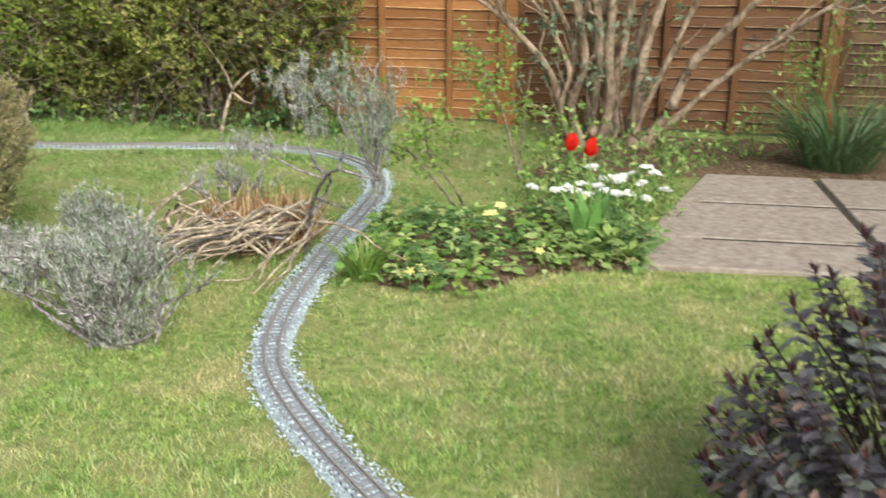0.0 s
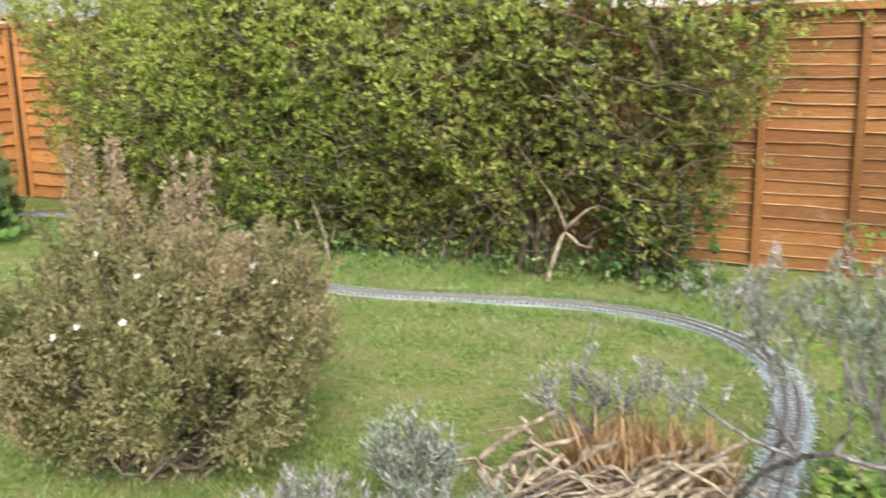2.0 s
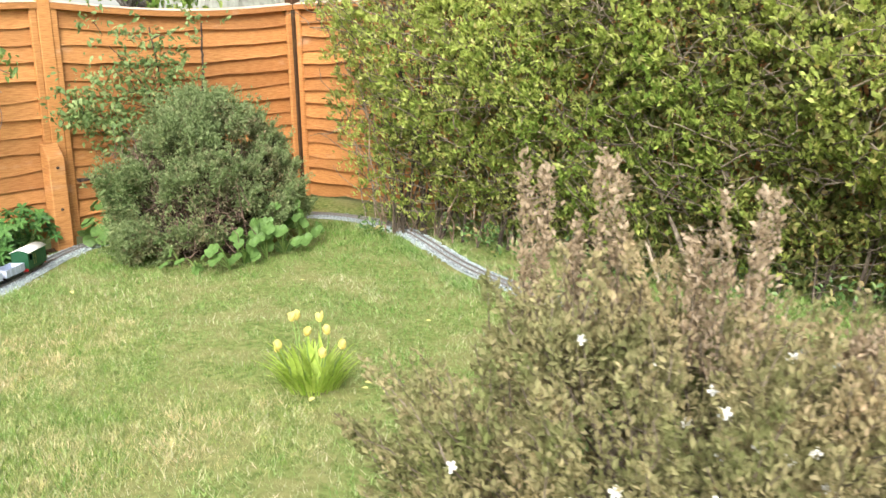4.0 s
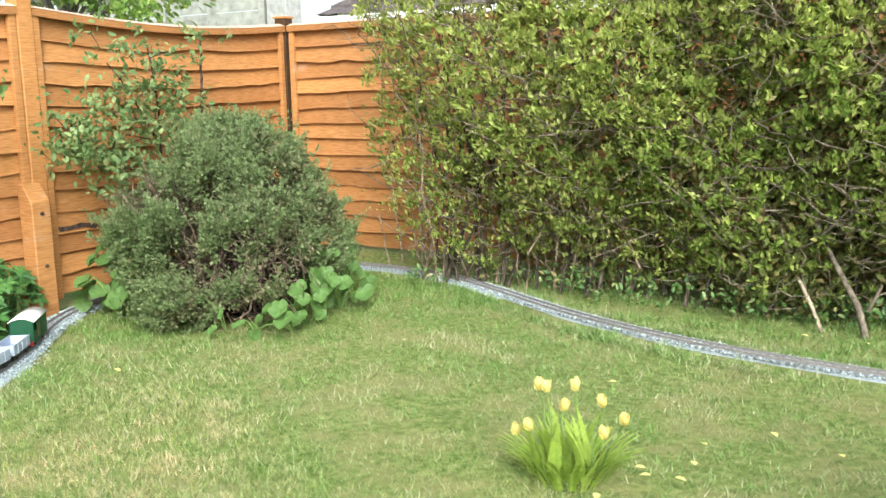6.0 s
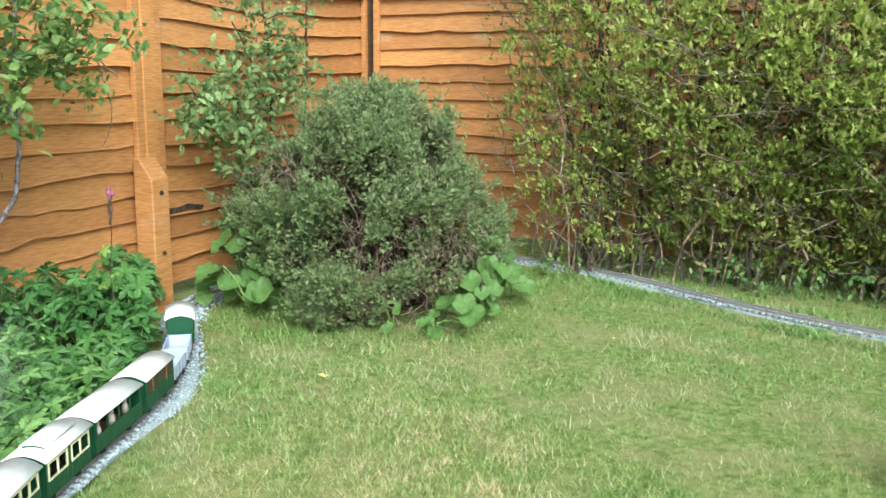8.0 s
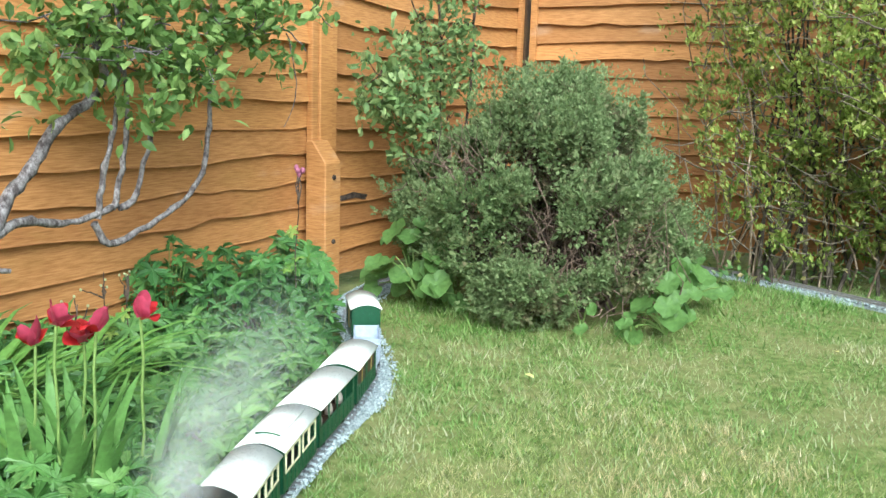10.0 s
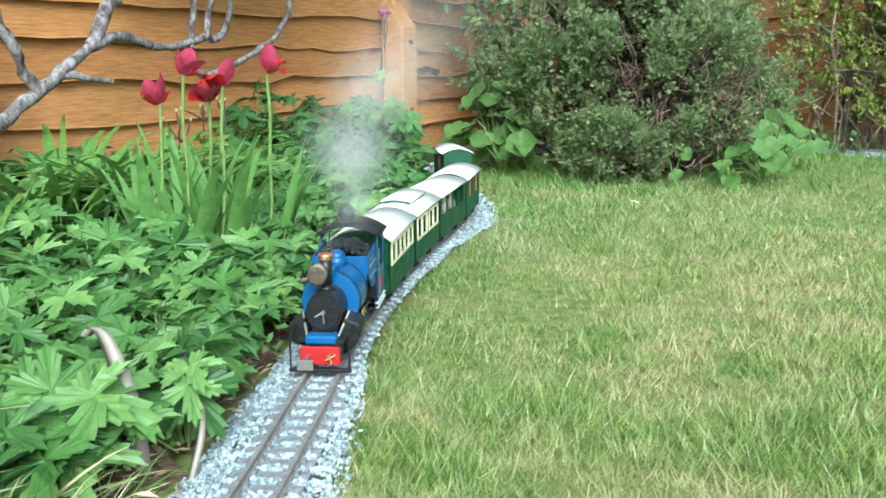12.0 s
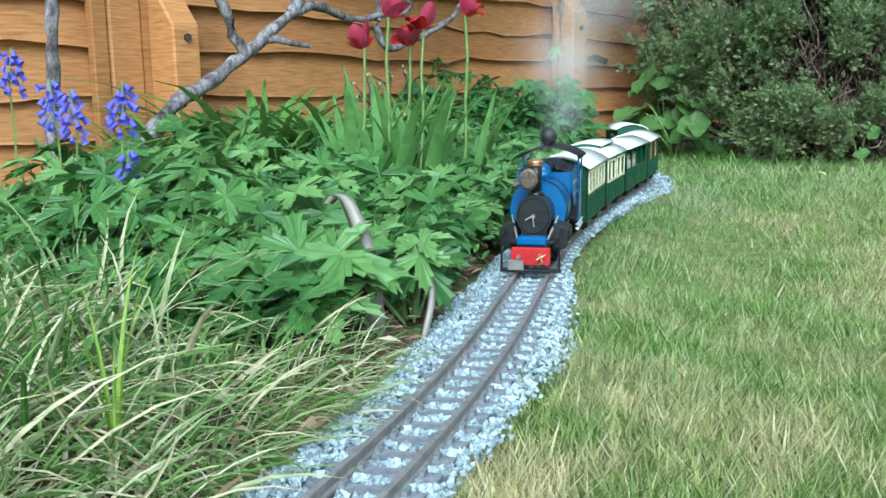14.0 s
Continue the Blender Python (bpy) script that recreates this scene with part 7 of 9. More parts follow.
def build_yellow_tulips():
    rng = np.random.RandomState(61)
    c = (-4.74, 3.76)
    for dx, dy, h in ((-0.10, 0.02, 0.23), (-0.05, -0.04, 0.25), (0.0, 0.05, 0.235), (0.10, 0.0, 0.22), (0.15, 0.02, 0.17), (-0.08, -0.08, 0.15), (0.12, -0.05, 0.15), (-0.02, 0.0, 0.19), (-0.15, -0.04, 0.11)):
        b = (c[0] + dx * 0.5, c[1] + dy * 0.5, 0)
        tulip(b, (c[0] + dx, c[1] + dy, h), "yellow", "pale yellow tulip in a lone clump on the lawn", (rng.normal() * 0.2, rng.normal() * 0.2, 1), rng, 0.037, 0.3, "yellow tulips on the lawn", 3, 0.21, 0.12, "lily_leaf")
    t = thing("tulip_leaves", (c[0], c[1], 0), "bright green tuft of narrow leaves round the yellow tulips", "plant")
    n = 190
    a = rng.uniform(0, 6.28, n)
    rr = 0.11 * np.sqrt(rng.uniform(0, 1, n))
    P = np.column_stack([np.cos(a) * rr, np.sin(a) * rr, np.zeros(n)])
    D = np.column_stack([np.cos(a) * 0.55, np.sin(a) * 0.55, np.ones(n)])
    part_np("leaves", *scatter(*arch_blade(0.45), P, D, np.column_stack([-np.cos(a), -np.sin(a), 0.4 + 0 * a]), rng.uniform(0.08, 0.19, n), 0.07), M["lily_leaf"], t)
    for x, y in ((-4.45, 4.12), (-4.44, 3.96), (-4.47, 3.86), (-4.53, 3.84), (-4.59, 3.88), (-4.08, 4.18), (-4.62, 3.66), (-4.3, 4.3), (-4.9, 4.6), (-6.66, 3.82), (-5.87, 4.68), (-4.15, 5.5), (-4.42, 5.55)):
        v, f = scatter(*OVAL, np.zeros((1, 3)), dirs(1, 0, rng) * (1, 1, 0.1), np.array([[0.1, 0, 1.0]]), 0.034, 1.3)
        ob = part_np("petal", v, f, M["yellow"])
        ob.matrix_world = pose(x, y, float(rise(x, y)) + 0.035)
        tagged(ob, "fallen pale petal lying on the grass", "petal", "fallen petals on the lawn")


def build_brown_bush():
    rng = np.random.RandomState(71)
    t = thing("flowering_bush", (-3.02, 3.20, 0), "broad twiggy olive-brown bush with a few white flowers", "shrub")
    P, O = lobed_shell(8600, (0, 0, 0.34), (0.49, 0.44, 0.33), rng, 34, (0.26, 0.44), -0.75)
    g = np.sin(P[:, 0] * 8 + 1) * np.sin(P[:, 1] * 7) * np.sin(P[:, 2] * 9 + 2)
    ok = (P[:, 2] > 0.02) & (g > -0.42) & (rng.uniform(0, 1, len(P)) < 0.35 + P[:, 2] / 0.35)
    P, O = P[ok], O[ok]
    part_np("foliage", *tufts(P, O, 6, 0.018, LEAF2, (0.013, 0.026), rng, 0.5, 0, 0.9), M["brown_bush"], t)
    k = 260
    B = P[rng.choice(len(P), k)]
    A = np.column_stack([rng.normal(size=k) * 0.08, rng.normal(size=k) * 0.07, np.zeros(k)])
    part_np("branchwork", *tubes(stems_between(A, B, 0.007, 0.0016, 0.0, 6, 0.025, rng), 4), M["twig"], t, "thin grey-brown branches")
    # short upright shoots all over, and three tall spikes
    m = 620
    pick = P[rng.choice(len(P), m)]
    way = unit(pick * (1, 1, 0.6) + rng.normal(size=(m, 3)) * 0.18 + (0, 0, 0.55))
    ln = rng.uniform(0.05, 0.20, m)
    tall = [((-0.36, 0.05), 0.99), ((-0.16, 0.05), 1.03), ((0.10, 0.05), 1.00), ((-0.28, 0.12), 0.90), ((0.0, 0.12), 0.86), ((0.34, 0.0), 0.80)]
    for (x, y), h in tall:
        for q in range(4):
            pick = np.vstack([pick, [x + rng.normal() * 0.018, y + rng.normal() * 0.018, 0.58]])
            way = np.vstack([way, unit(np.array([rng.normal() * 0.06, rng.normal() * 0.06, 1.0]))])
            ln = np.append(ln, (h - 0.58) * rng.uniform(0.6, 1.05))
    tip = pick + way * ln[:, None]
    part_np("shoot_wood", *tubes(stems_between(pick, tip, 0.0025, 0.0012, 0, 5, 0.006, rng), 3), M["twig"], t)
    cnt = np.clip((ln / 0.008).astype(int), 5, 60)
    j = np.repeat(np.arange(len(ln)), cnt)
    u = rng.uniform(0.0, 1.03, (len(j), 1))
    Q = pick[j] * (1 - u) + tip[j] * u + rng.normal(size=(len(j), 3)) * 0.007 * (1.3 - u)
    low = j < m
    part_np("shoot_growth", *tufts(Q[low], way[j][low], 5, 0.007, LEAF2, (0.011, 0.022), rng, 0.4, 0, 0.9), M["brown_bush"], t)
    part_np("shoot_growth", *tufts(Q[~low], way[j][~low], 6, 0.008, LEAF2, (0.011, 0.022), rng, 0.4, 0, 0.9), M["brown_tip"], t, "pale pinkish-brown upright shoots")
    sel = P[(P[:, 1] < 0.1) & (P[:, 2] > 0.42) & (P[:, 0] > -0.2)]
    sel = sel[rng.choice(len(sel), 30)]
    D = np.tile([1.0, 0.2, 0.1], (len(sel), 1)) + rng.normal(size=(len(sel), 3)) * 0.2
    for i in range(len(sel)):
        at = sel[i:i + 1] * (1.08, 1.1, 1.06)
        v, f = scatter(*FLOWER, at, D[i:i + 1], np.array([[rng.normal() * 0.4, -0.7, 0.7]]), 0.012)
        part_np("flower", v, f, M["white"], t)


def build_lavender(c, spread, h, label, seed, lean=(0.0, 0.0), n_branch=18, per_branch=9, shoot=(0.07, 0.15), dome=0.55, low=0.5):
    """Crooked woody branches that fan out from one foot; each ends in a brush of upright silvery shoots."""
    rng = np.random.RandomState(seed)
    t = thing("lavender", (c[0], c[1], 0), label, "shrub", "lavender bushes")
    A, B, wood = [], [], []
    for k in range(n_branch):
        a = 6.283 * k / n_branch + rng.normal() * 0.25
        q = math.sqrt(rng.uniform(0.03, 1))
        end = np.array([math.cos(a) * q * spread[0] + lean[0] * rng.uniform(0.5, 1), math.sin(a) * q * spread[1] + lean[1] * rng.uniform(0.5, 1), (h - shoot[1]) * (1 - dome * q ** 2) * rng.uniform(0.75, 1.0)])
        foot = np.array([rng.normal() * 0.025, rng.normal() * 0.02, 0.0])
        mid = foot * 0.5 + end * (0.5, 0.5, 0.30 if q > 0.5 else 0.5) + rng.normal(size=3) * 0.03
        u, p = spline(np.array([foot, mid, end]), 0.03)
        wood.append(np.column_stack([p + rng.normal(size=p.shape) * 0.003, np.linspace(0.008, 0.003, len(p))]))
        for s in range(per_branch):
            i = int(len(p) * rng.uniform(low, 1.0)) - 1
            st = p[i]
            w = unit(np.array([rng.normal() * 0.28 + math.cos(a) * q * 0.25, rng.normal() * 0.28 + math.sin(a) * q * 0.25, 1.0]))
            A.append(st + rng.normal(size=3) * 0.012)
            B.append(st + w * rng.uniform(*shoot) + (rng.normal() * 0.03, rng.normal() * 0.03, 0))
    A, B = np.array(A), np.array(B)
    for w in wood:
        part_np("branch", *tubes([w], 6), M["grey_bark"], t, "", True)
    part_np("stem_work", *tubes(stems_between(A, B, 0.003, 0.0016, 0, 4, 0.006, rng), 4), M["grey_bark"], t, "thin grey stems")
    per = 46
    u = 1.03 - 0.85 * rng.uniform(0, 1, (len(A), per, 1)) ** 1.1
    P = (A[:, None] * (1 - u) + B[:, None] * u).reshape(-1, 3) + rng.normal(size=(len(A) * per, 3)) * 0.006
    O = np.repeat(unit(B - A), per, 0)
    D = O * 0.7 + rng.normal(size=O.shape) * 0.42
    D[:, 2] += 0.25
    part_np("foliage", *scatter(*BLADE, P, D, rng.normal(size=O.shape), rng.uniform(0.014, 0.030, len(P)), 0.12), M["lavender"], t, "narrow silver-grey leaves")


def build_overhang():
    """Old lavender whose long bare limb leaves the dead heap, crosses over the track and ends in two upright sprays."""
    rng = np.random.RandomState(157)
    foot = np.array([-1.33, 3.50, 0.0])
    t = thing("lavender", tuple(foot), "old lavender with a bare limb arching over the track", "shrub", "lavender bushes")
    limbs = [([(-1.33, 3.50, -0.01), (-1.27, 3.40, 0.16), (-1.20, 3.28, 0.30), (-1.10, 3.14, 0.42), (-1.03, 3.08, 0.47), (-0.97, 3.12, 0.44), (-0.90, 3.20, 0.41)], 0.009, 0.005),
             ([(-1.03, 3.08, 0.47), (-1.01, 3.07, 0.53), (-0.99, 3.08, 0.58)], 0.007, 0.004),
             ([(-1.10, 3.14, 0.42), (-1.16, 3.16, 0.50), (-1.18, 3.18, 0.60), (-1.23, 3.20, 0.70)], 0.006, 0.003),
             ([(-1.12, 3.16, 0.41), (-1.22, 3.12, 0.46), (-1.32, 3.16, 0.49), (-1.40, 3.2, 0.50)], 0.005, 0.003),
             ([(-0.99, 3.08, 0.58), (-1.03, 3.10, 0.66), (-1.04, 3.14, 0.76)], 0.004, 0.003),
             ([(-1.20, 3.28, 0.30), (-1.14, 3.34, 0.26), (-1.11, 3.42, 0.22)], 0.006, 0.003),
             ([(-1.26, 3.38, 0.18), (-1.19, 3.42, 0.30), (-1.17, 3.36, 0.38), (-1.20, 3.28, 0.42)], 0.008, 0.005)]
    for k in range(8):
        e = (-0.93 + rng.normal() * 0.035, 3.2 + rng.normal() * 0.03, rng.uniform(0.62, 0.78))
        limbs.append(([(-0.915 + rng.normal() * 0.008, 3.2 + rng.normal() * 0.008, 0.405), (-0.925 + rng.normal() * 0.03, 3.2 + rng.normal() * 0.02, 0.52), e], 0.0045, 0.002))
    for p, r0, r1 in limbs:
        u, q = spline(np.array(p) - foot, 0.02)
        q[1:-1] += rng.normal(size=(len(q) - 2, 3)) * 0.002
        part_np("branch", *tubes([np.column_stack([q, np.linspace(r0, r1, len(q))])], 6), M["grey_bark"], t, "", True)
    A, B = [], []
    # where the silvery shoots sit: two upright sprays and thin ones along the back limb
    for c, s, n, ln in (((-0.93, 3.2, 0.60), (0.045, 0.04, 0.10), 95, (0.06, 0.13)), ((-1.03, 3.15, 0.73), (0.035, 0.03, 0.05), 26, (0.04, 0.09)), ((-1.21, 3.20, 0.69), (0.06, 0.04, 0.05), 44, (0.04, 0.09)), ((-1.37, 3.18, 0.49), (0.06, 0.03, 0.02), 22, (0.04, 0.08)), ((-1.13, 3.17, 0.60), (0.04, 0.03, 0.06), 16, (0.04, 0.08))):
        for k in range(n):
            st = np.array(c) - foot + rng.normal(size=3) * s * (1, 1, 0.9)
            A.append(st)
            B.append(st + unit(np.array([rng.normal() * 0.25, rng.normal() * 0.25, 1.0])) * rng.uniform(*ln))
    A, B = np.array(A), np.array(B)
    part_np("stem_work", *tubes(stems_between(A, B, 0.0024, 0.0014, 0, 4, 0.006, rng), 4), M["grey_bark"], t, "thin grey stems")
    per = 40
    u = 1.03 - 0.85 * rng.uniform(0, 1, (len(A), per, 1)) ** 1.1
    P = (A[:, None] * (1 - u) + B[:, None] * u).reshape(-1, 3) + rng.normal(size=(len(A) * per, 3)) * 0.006
    O = np.repeat(unit(B - A), per, 0)
    D = O * 0.7 + rng.normal(size=O.shape) * 0.42
    part_np("foliage", *scatter(*BLADE, P, D, rng.normal(size=O.shape), rng.uniform(0.012, 0.026, len(P)), 0.10), M["lavender"], t, "narrow silver-grey leaves")


def build_stump():
    rng = np.random.RandomState(81)
    c = np.array([-1.55, 3.62, 0])
    t = thing("cut_stems", tuple(c), "stump of cut reddish-brown dry grass stems", "plant")
    n = 760
    a = rng.uniform(0, 6.28, n)
    r = np.sqrt(rng.uniform(0, 1, n))
    P = np.column_stack([np.cos(a) * r * 0.23 - 0.03, np.sin(a) * r * 0.19, np.zeros(n)])
    tuft = 0.5 + 0.5 * np.sin(P[:, 0] * 31 + 1) * np.sin(P[:, 1] * 27 + 2)
    D = np.column_stack([np.cos(a) * r * 0.2, np.sin(a) * r * 0.2, np.ones(n)]) + rng.normal(size=(n, 3)) * 0.42
    part_np("stalk_work", *scatter(*BLADE, P, D, rng.normal(size=(n, 3)), rng.uniform(0.07, 0.17, n) + 0.11 * tuft, 0.055), M["straw"], t, "brown cut stalks")
    bm = bmesh.new()
    ball(bm, (-0.03, 0, 0.0), 0.2, 0.45, 14)
    for v in bm.verts:
        v.co += v.co.normalized() * 0.04 * noise.noise(v.co * 14)
    part("crown", bm, M["dark_bark"], t, "dark matted crown of old thatch", True)
    # bleached branches sprawling from the old shrub
    t = thing("dead_branches", (-1.55, 3.35, 0), "sprawling heap of bleached bare dead branches", "branches")
    for k in range(22):
        st = np.array([rng.uniform(0.08, 0.32), rng.uniform(0.08, 0.42), rng.uniform(0.05, 0.22)])
        e = np.array([rng.uniform(-0.42, -0.10), rng.uniform(-0.34, 0.08), rng.uniform(0.012, 0.06)])
        if k % 5 == 4:
            e = np.array([rng.uniform(0.0, 0.25), rng.uniform(-0.42, -0.25), 0.015])
        u = np.linspace(0, 1, 6)
        bow = rng.uniform(-0.20, 0.04) * np.sin(u * math.pi)
        q = st + (e - st) * u[:, None] + np.column_stack([-0.4 * bow, bow, rng.uniform(0.0, 0.07) * np.sin(u * math.pi)]) + rng.normal(size=(6, 3)) * 0.014
        q[:, 2] = np.maximum(q[:, 2], 0.012)
        _, q = spline(q, 0.015)
        q = q + rng.normal(size=q.shape) * 0.0015
        w = rng.uniform(0.005, 0.011) * (1 - 0.5 * np.linspace(0, 1, len(q)))
        part_np("branch", *tubes([np.column_stack([q, w * (1 + 0.15 * np.sin(np.arange(len(q)) * 1.3))])], 6), M["pale_wood"], t, "", True)
    for k in range(16):
        u = np.linspace(0, 1, 8)
        e = np.array([rng.uniform(-0.52, -0.05), rng.uniform(-0.36, -0.05), rng.uniform(0.01, 0.05)])
        st = np.array([rng.uniform(-0.15, 0.24), rng.uniform(0.02, 0.2), rng.uniform(0.07, 0.13)])
        q = st + (e - st) * u[:, None] + (0, 0, 0.05) * np.sin(u * math.pi)[:, None] + np.cumsum(rng.normal(size=(8, 3)) * 0.02, 0)
        q[:, 2] = np.maximum(q[:, 2], 0.01)
        V, F = tubes([np.column_stack([q, rng.uniform(0.003, 0.0075) * (1 - 0.6 * u)])], 6)
        part_np("branch", V, F, M["grey_bark" if k % 4 == 0 else "pale_wood"], t, "", True)
    # stout upright pieces at the side of the heap
    for k in range(8):
        x, y = rng.uniform(-0.42, -0.10), rng.uniform(-0.10, 0.18)
        q = [(x, y, 0.0), (x + rng.normal() * 0.03, y - 0.02, 0.09), (x + rng.normal() * 0.05 + 0.02, y, 0.17), (x + rng.normal() * 0.07 + 0.05, y + rng.normal() * 0.04, rng.uniform(0.2, 0.29))]
        u, q = spline(np.array(q), 0.02)
        q[1:] += np.cumsum(rng.normal(size=(len(q) - 1, 3)) * 0.004, 0)
        part_np("branch", *tubes([np.column_stack([q, np.linspace(0.012, 0.007, len(q))])], 6), M["pale_wood"], t, "", True)
    for k in range(14):
        x = rng.uniform(-0.36, 0.2)
        q = [np.array([x, rng.uniform(-0.12, 0.1), 0.03 + 0.02 * rng.uniform()])]
        for i in range(6):
            q.append(q[-1] + np.array([rng.normal() * 0.03 + 0.06 * (1 if k % 2 else -1), rng.normal() * 0.03, 0.06 * math.cos(i * 0.6) + rng.normal() * 0.02]))
            q[-1][2] = max(q[-1][2], 0.02)
        p = np.column_stack([np.array(q), np.linspace(0.007, 0.003, 7)])
        V, F = tubes([p], 6)
        part_np("branch", V, F, M["pale_wood"], t, "", True)



def build_right_bed():
    rng = np.random.RandomState(91)
    poly = [(-0.98, 3.2), (-0.82, 3.14), (-0.55, 3.18), (-0.3, 3.48), (0.03, 3.62), (0.06, 4.0), (-0.2, 4.05), (-0.7, 4.1), (-1.05, 3.95)]
    spots = []
    for _ in range(3000):
        x, y = rng.uniform(-1.1, 0.1), rng.uniform(3.1, 4.2)
        if in_poly(np.array([x]), np.array([y]), poly)[0] and all(math.hypot(x - a, y - b) > 0.13 for a, b in spots):
            spots.append((x, y))
    kinds = (("primrose", "low rosette of crinkled light green primrose leaves"), ("ivy", "trailing dark and pale green ivy leaves over soil"), ("bedding_plant", "clump of mid green oval leaves in the border"))
    for k, (x, y) in enumerate(spots):
        name, label = kinds[k % 3]
        t = thing(name, (x, y, 0.0), label, "plant", "leafy plants of the patio border")
        n = int(rng.randint(36, 58))
        a = rng.uniform(0, 6.28, n)
        r = 0.10 * np.sqrt(rng.uniform(0.02, 1, n))
        P = np.column_stack([np.cos(a) * r, np.sin(a) * r, rng.uniform(0.02, 0.19 if k % 3 else 0.13, n) * (1.2 - r / 0.12)])
        D = np.column_stack([np.cos(a), np.sin(a), rng.uniform(-0.4, 0.4, n)])
        N = np.column_stack([0.4 * np.cos(a), 0.4 * np.sin(a) - 0.2, np.ones(n)]) + rng.normal(size=(n, 3)) * 0.3
        tmpl = (OVAL, PALM, OVAL)[k % 3]
        part_np("leaves", *scatter(*tmpl, P, D, N, rng.uniform(0.03, 0.066, n) * (1, 0.55, 0.8)[k % 3], (1.3, 1.0, 1.2)[k % 3]), M[("pale_leaf" if k % 2 else "fresh", "ivy_leaf", "mixed")[k % 3]], t)
    for x, y, z in ((-0.60, 3.76, 0.14), (-0.57, 3.74, 0.15), (-0.54, 3.79, 0.17), (-0.56, 3.83, 0.16), (-0.80, 3.2, 0.06), (-0.77, 3.22, 0.07), (-0.83, 3.19, 0.05), (-0.34, 3.46, 0.09), (-0.75, 3.19, 0.06), (-0.70, 3.2, 0.05)):
        t = thing("primrose_flower", (x, y, 0), "pale yellow primrose bloom on a short stalk", "flower", "yellow primrose blooms")
        part_np("stalk", *tubes(stems_between([np.zeros(3)], [np.array([0, 0, z])], 0.0015, 0.0012, 0, 3, 0, rng), 4), M["stem"], t)
        part_np("bloom", *scatter(*FLOWER, np.array([[0, 0, z]]), np.array([[1.0, 0.2, 0]]), np.array([[0.1 + rng.normal() * 0.4, -0.6, 0.8]]), 0.020), M["yellow"], t)
    # two red tulips with broad leaves
    for b, hd, tilt in (((-0.20, 3.80, 0), (-0.262, 3.83, 0.415), (0, 0, 1)), ((-0.16, 3.80, 0), (-0.185, 3.84, 0.395), (0.1, 0, 1))):
        tulip(b, hd, "red", "closed bright red tulip with broad grey-green leaves", tilt, rng, 0.072, 0.12, "red tulips by the patio", 5, 0.30, 0.21)
    # large-leaved rosette at the patio's corner
    for x, y, n in ((-0.07, 3.74, 16), (0.01, 3.66, 12), (-0.14, 3.66, 11)):
        t = thing("foxglove", (x, y, 0), "leafy rosette of broad soft yellow-green leaves beside the patio", "plant", "broad-leaved rosettes by the patio")
        for i in range(n):
            a = i * 2.4 + rng.normal() * 0.2
            v, f = scatter(*arch_blade(0.5 + 0.5 * rng.uniform()), np.array([[math.cos(a) * 0.01, math.sin(a) * 0.01, 0.005 * i]]), np.array([[math.cos(a) * 0.75, math.sin(a) * 0.75, 0.35 + 0.06 * i]]), np.array([[-math.cos(a), -math.sin(a), 0.9]]), rng.uniform(0.10, 0.17), 0.30)
            part_np("leaf", v, f, M["pale_leaf"], t, "", True)
    # white candytuft
    for x, y in ((-0.34, 4.15), (-0.30, 4.20), (-0.21, 4.55), (-0.15, 4.50), (0.06, 4.62), (0.0, 4.66), (-0.07, 4.08), (-0.02, 4.12), (0.04, 4.34), (-0.1, 4.40), (-0.24, 4.40), (-0.05, 4.5), (-0.45, 4.1), (0.06, 4.2), (-0.16, 4.3), (-0.20, 4.22), (-0.12, 4.18), (-0.26, 4.28), (-0.06, 4.28), (0.10, 4.48), (0.15, 4.38)):
        t = thing("candytuft", (x, y, 0), "white flower head of candytuft over small dark leaves", "flower", "white candytuft by the patio")
        h = rng.uniform(0.12, 0.19)
        n = 60
        P = np.column_stack([rng.normal(size=n) * 0.05, rng.normal(size=n) * 0.05, rng.uniform(0.02, h - 0.01, n)])
        part_np("leaves", *tufts(P, np.tile([0, 0, 1.0], (n, 1)), 2, 0.01, OVAL, (0.018, 0.035), rng, 0.2, 0, 0.8), M["mixed"], t)
        part_np("stem", *tubes(stems_between([np.zeros(3)], [np.array([0, 0, h])], 0.002, 0.0015, 0, 3, 0, rng), 4), M["stem"], t)
        n = 22
        a = rng.uniform(0, 6.28, n)
        r = 0.026 * np.sqrt(rng.uniform(0, 1, n))
        P = np.column_stack([np.cos(a) * r, np.sin(a) * r, h + 0.006 - r * 0.4 + rng.uniform(-0.006, 0.006, n)])
        part_np("flower_head", *scatter(*FLOWER, P, dirs(n, 0, rng) * (1, 1, 0.2), np.tile([0, -0.35, 1.0], (n, 1)) + rng.normal(size=(n, 3)) * 0.2, 0.014), M["white"], t)
    # bright green grassy tuft at the bed's corner
    t = thing("grass_tuft", (-1.0, 3.26, 0), "bright green upright tuft of grassy leaves beside the track", "grass")
    n = 120
    a = rng.uniform(0, 6.28, n)
    P = np.column_stack([np.cos(a), np.sin(a), np.zeros(n)]) * rng.uniform(0, 0.07, n)[:, None]
    D = np.column_stack([np.cos(a) * 0.4, np.sin(a) * 0.4, np.ones(n)])
    part_np("blade_tuft", *scatter(*arch_blade(0.4, 5), P, D, np.column_stack([-np.cos(a), -np.sin(a), 0.3 + 0 * a]), rng.uniform(0.10, 0.21, n), 0.06), M["fresh"], t)
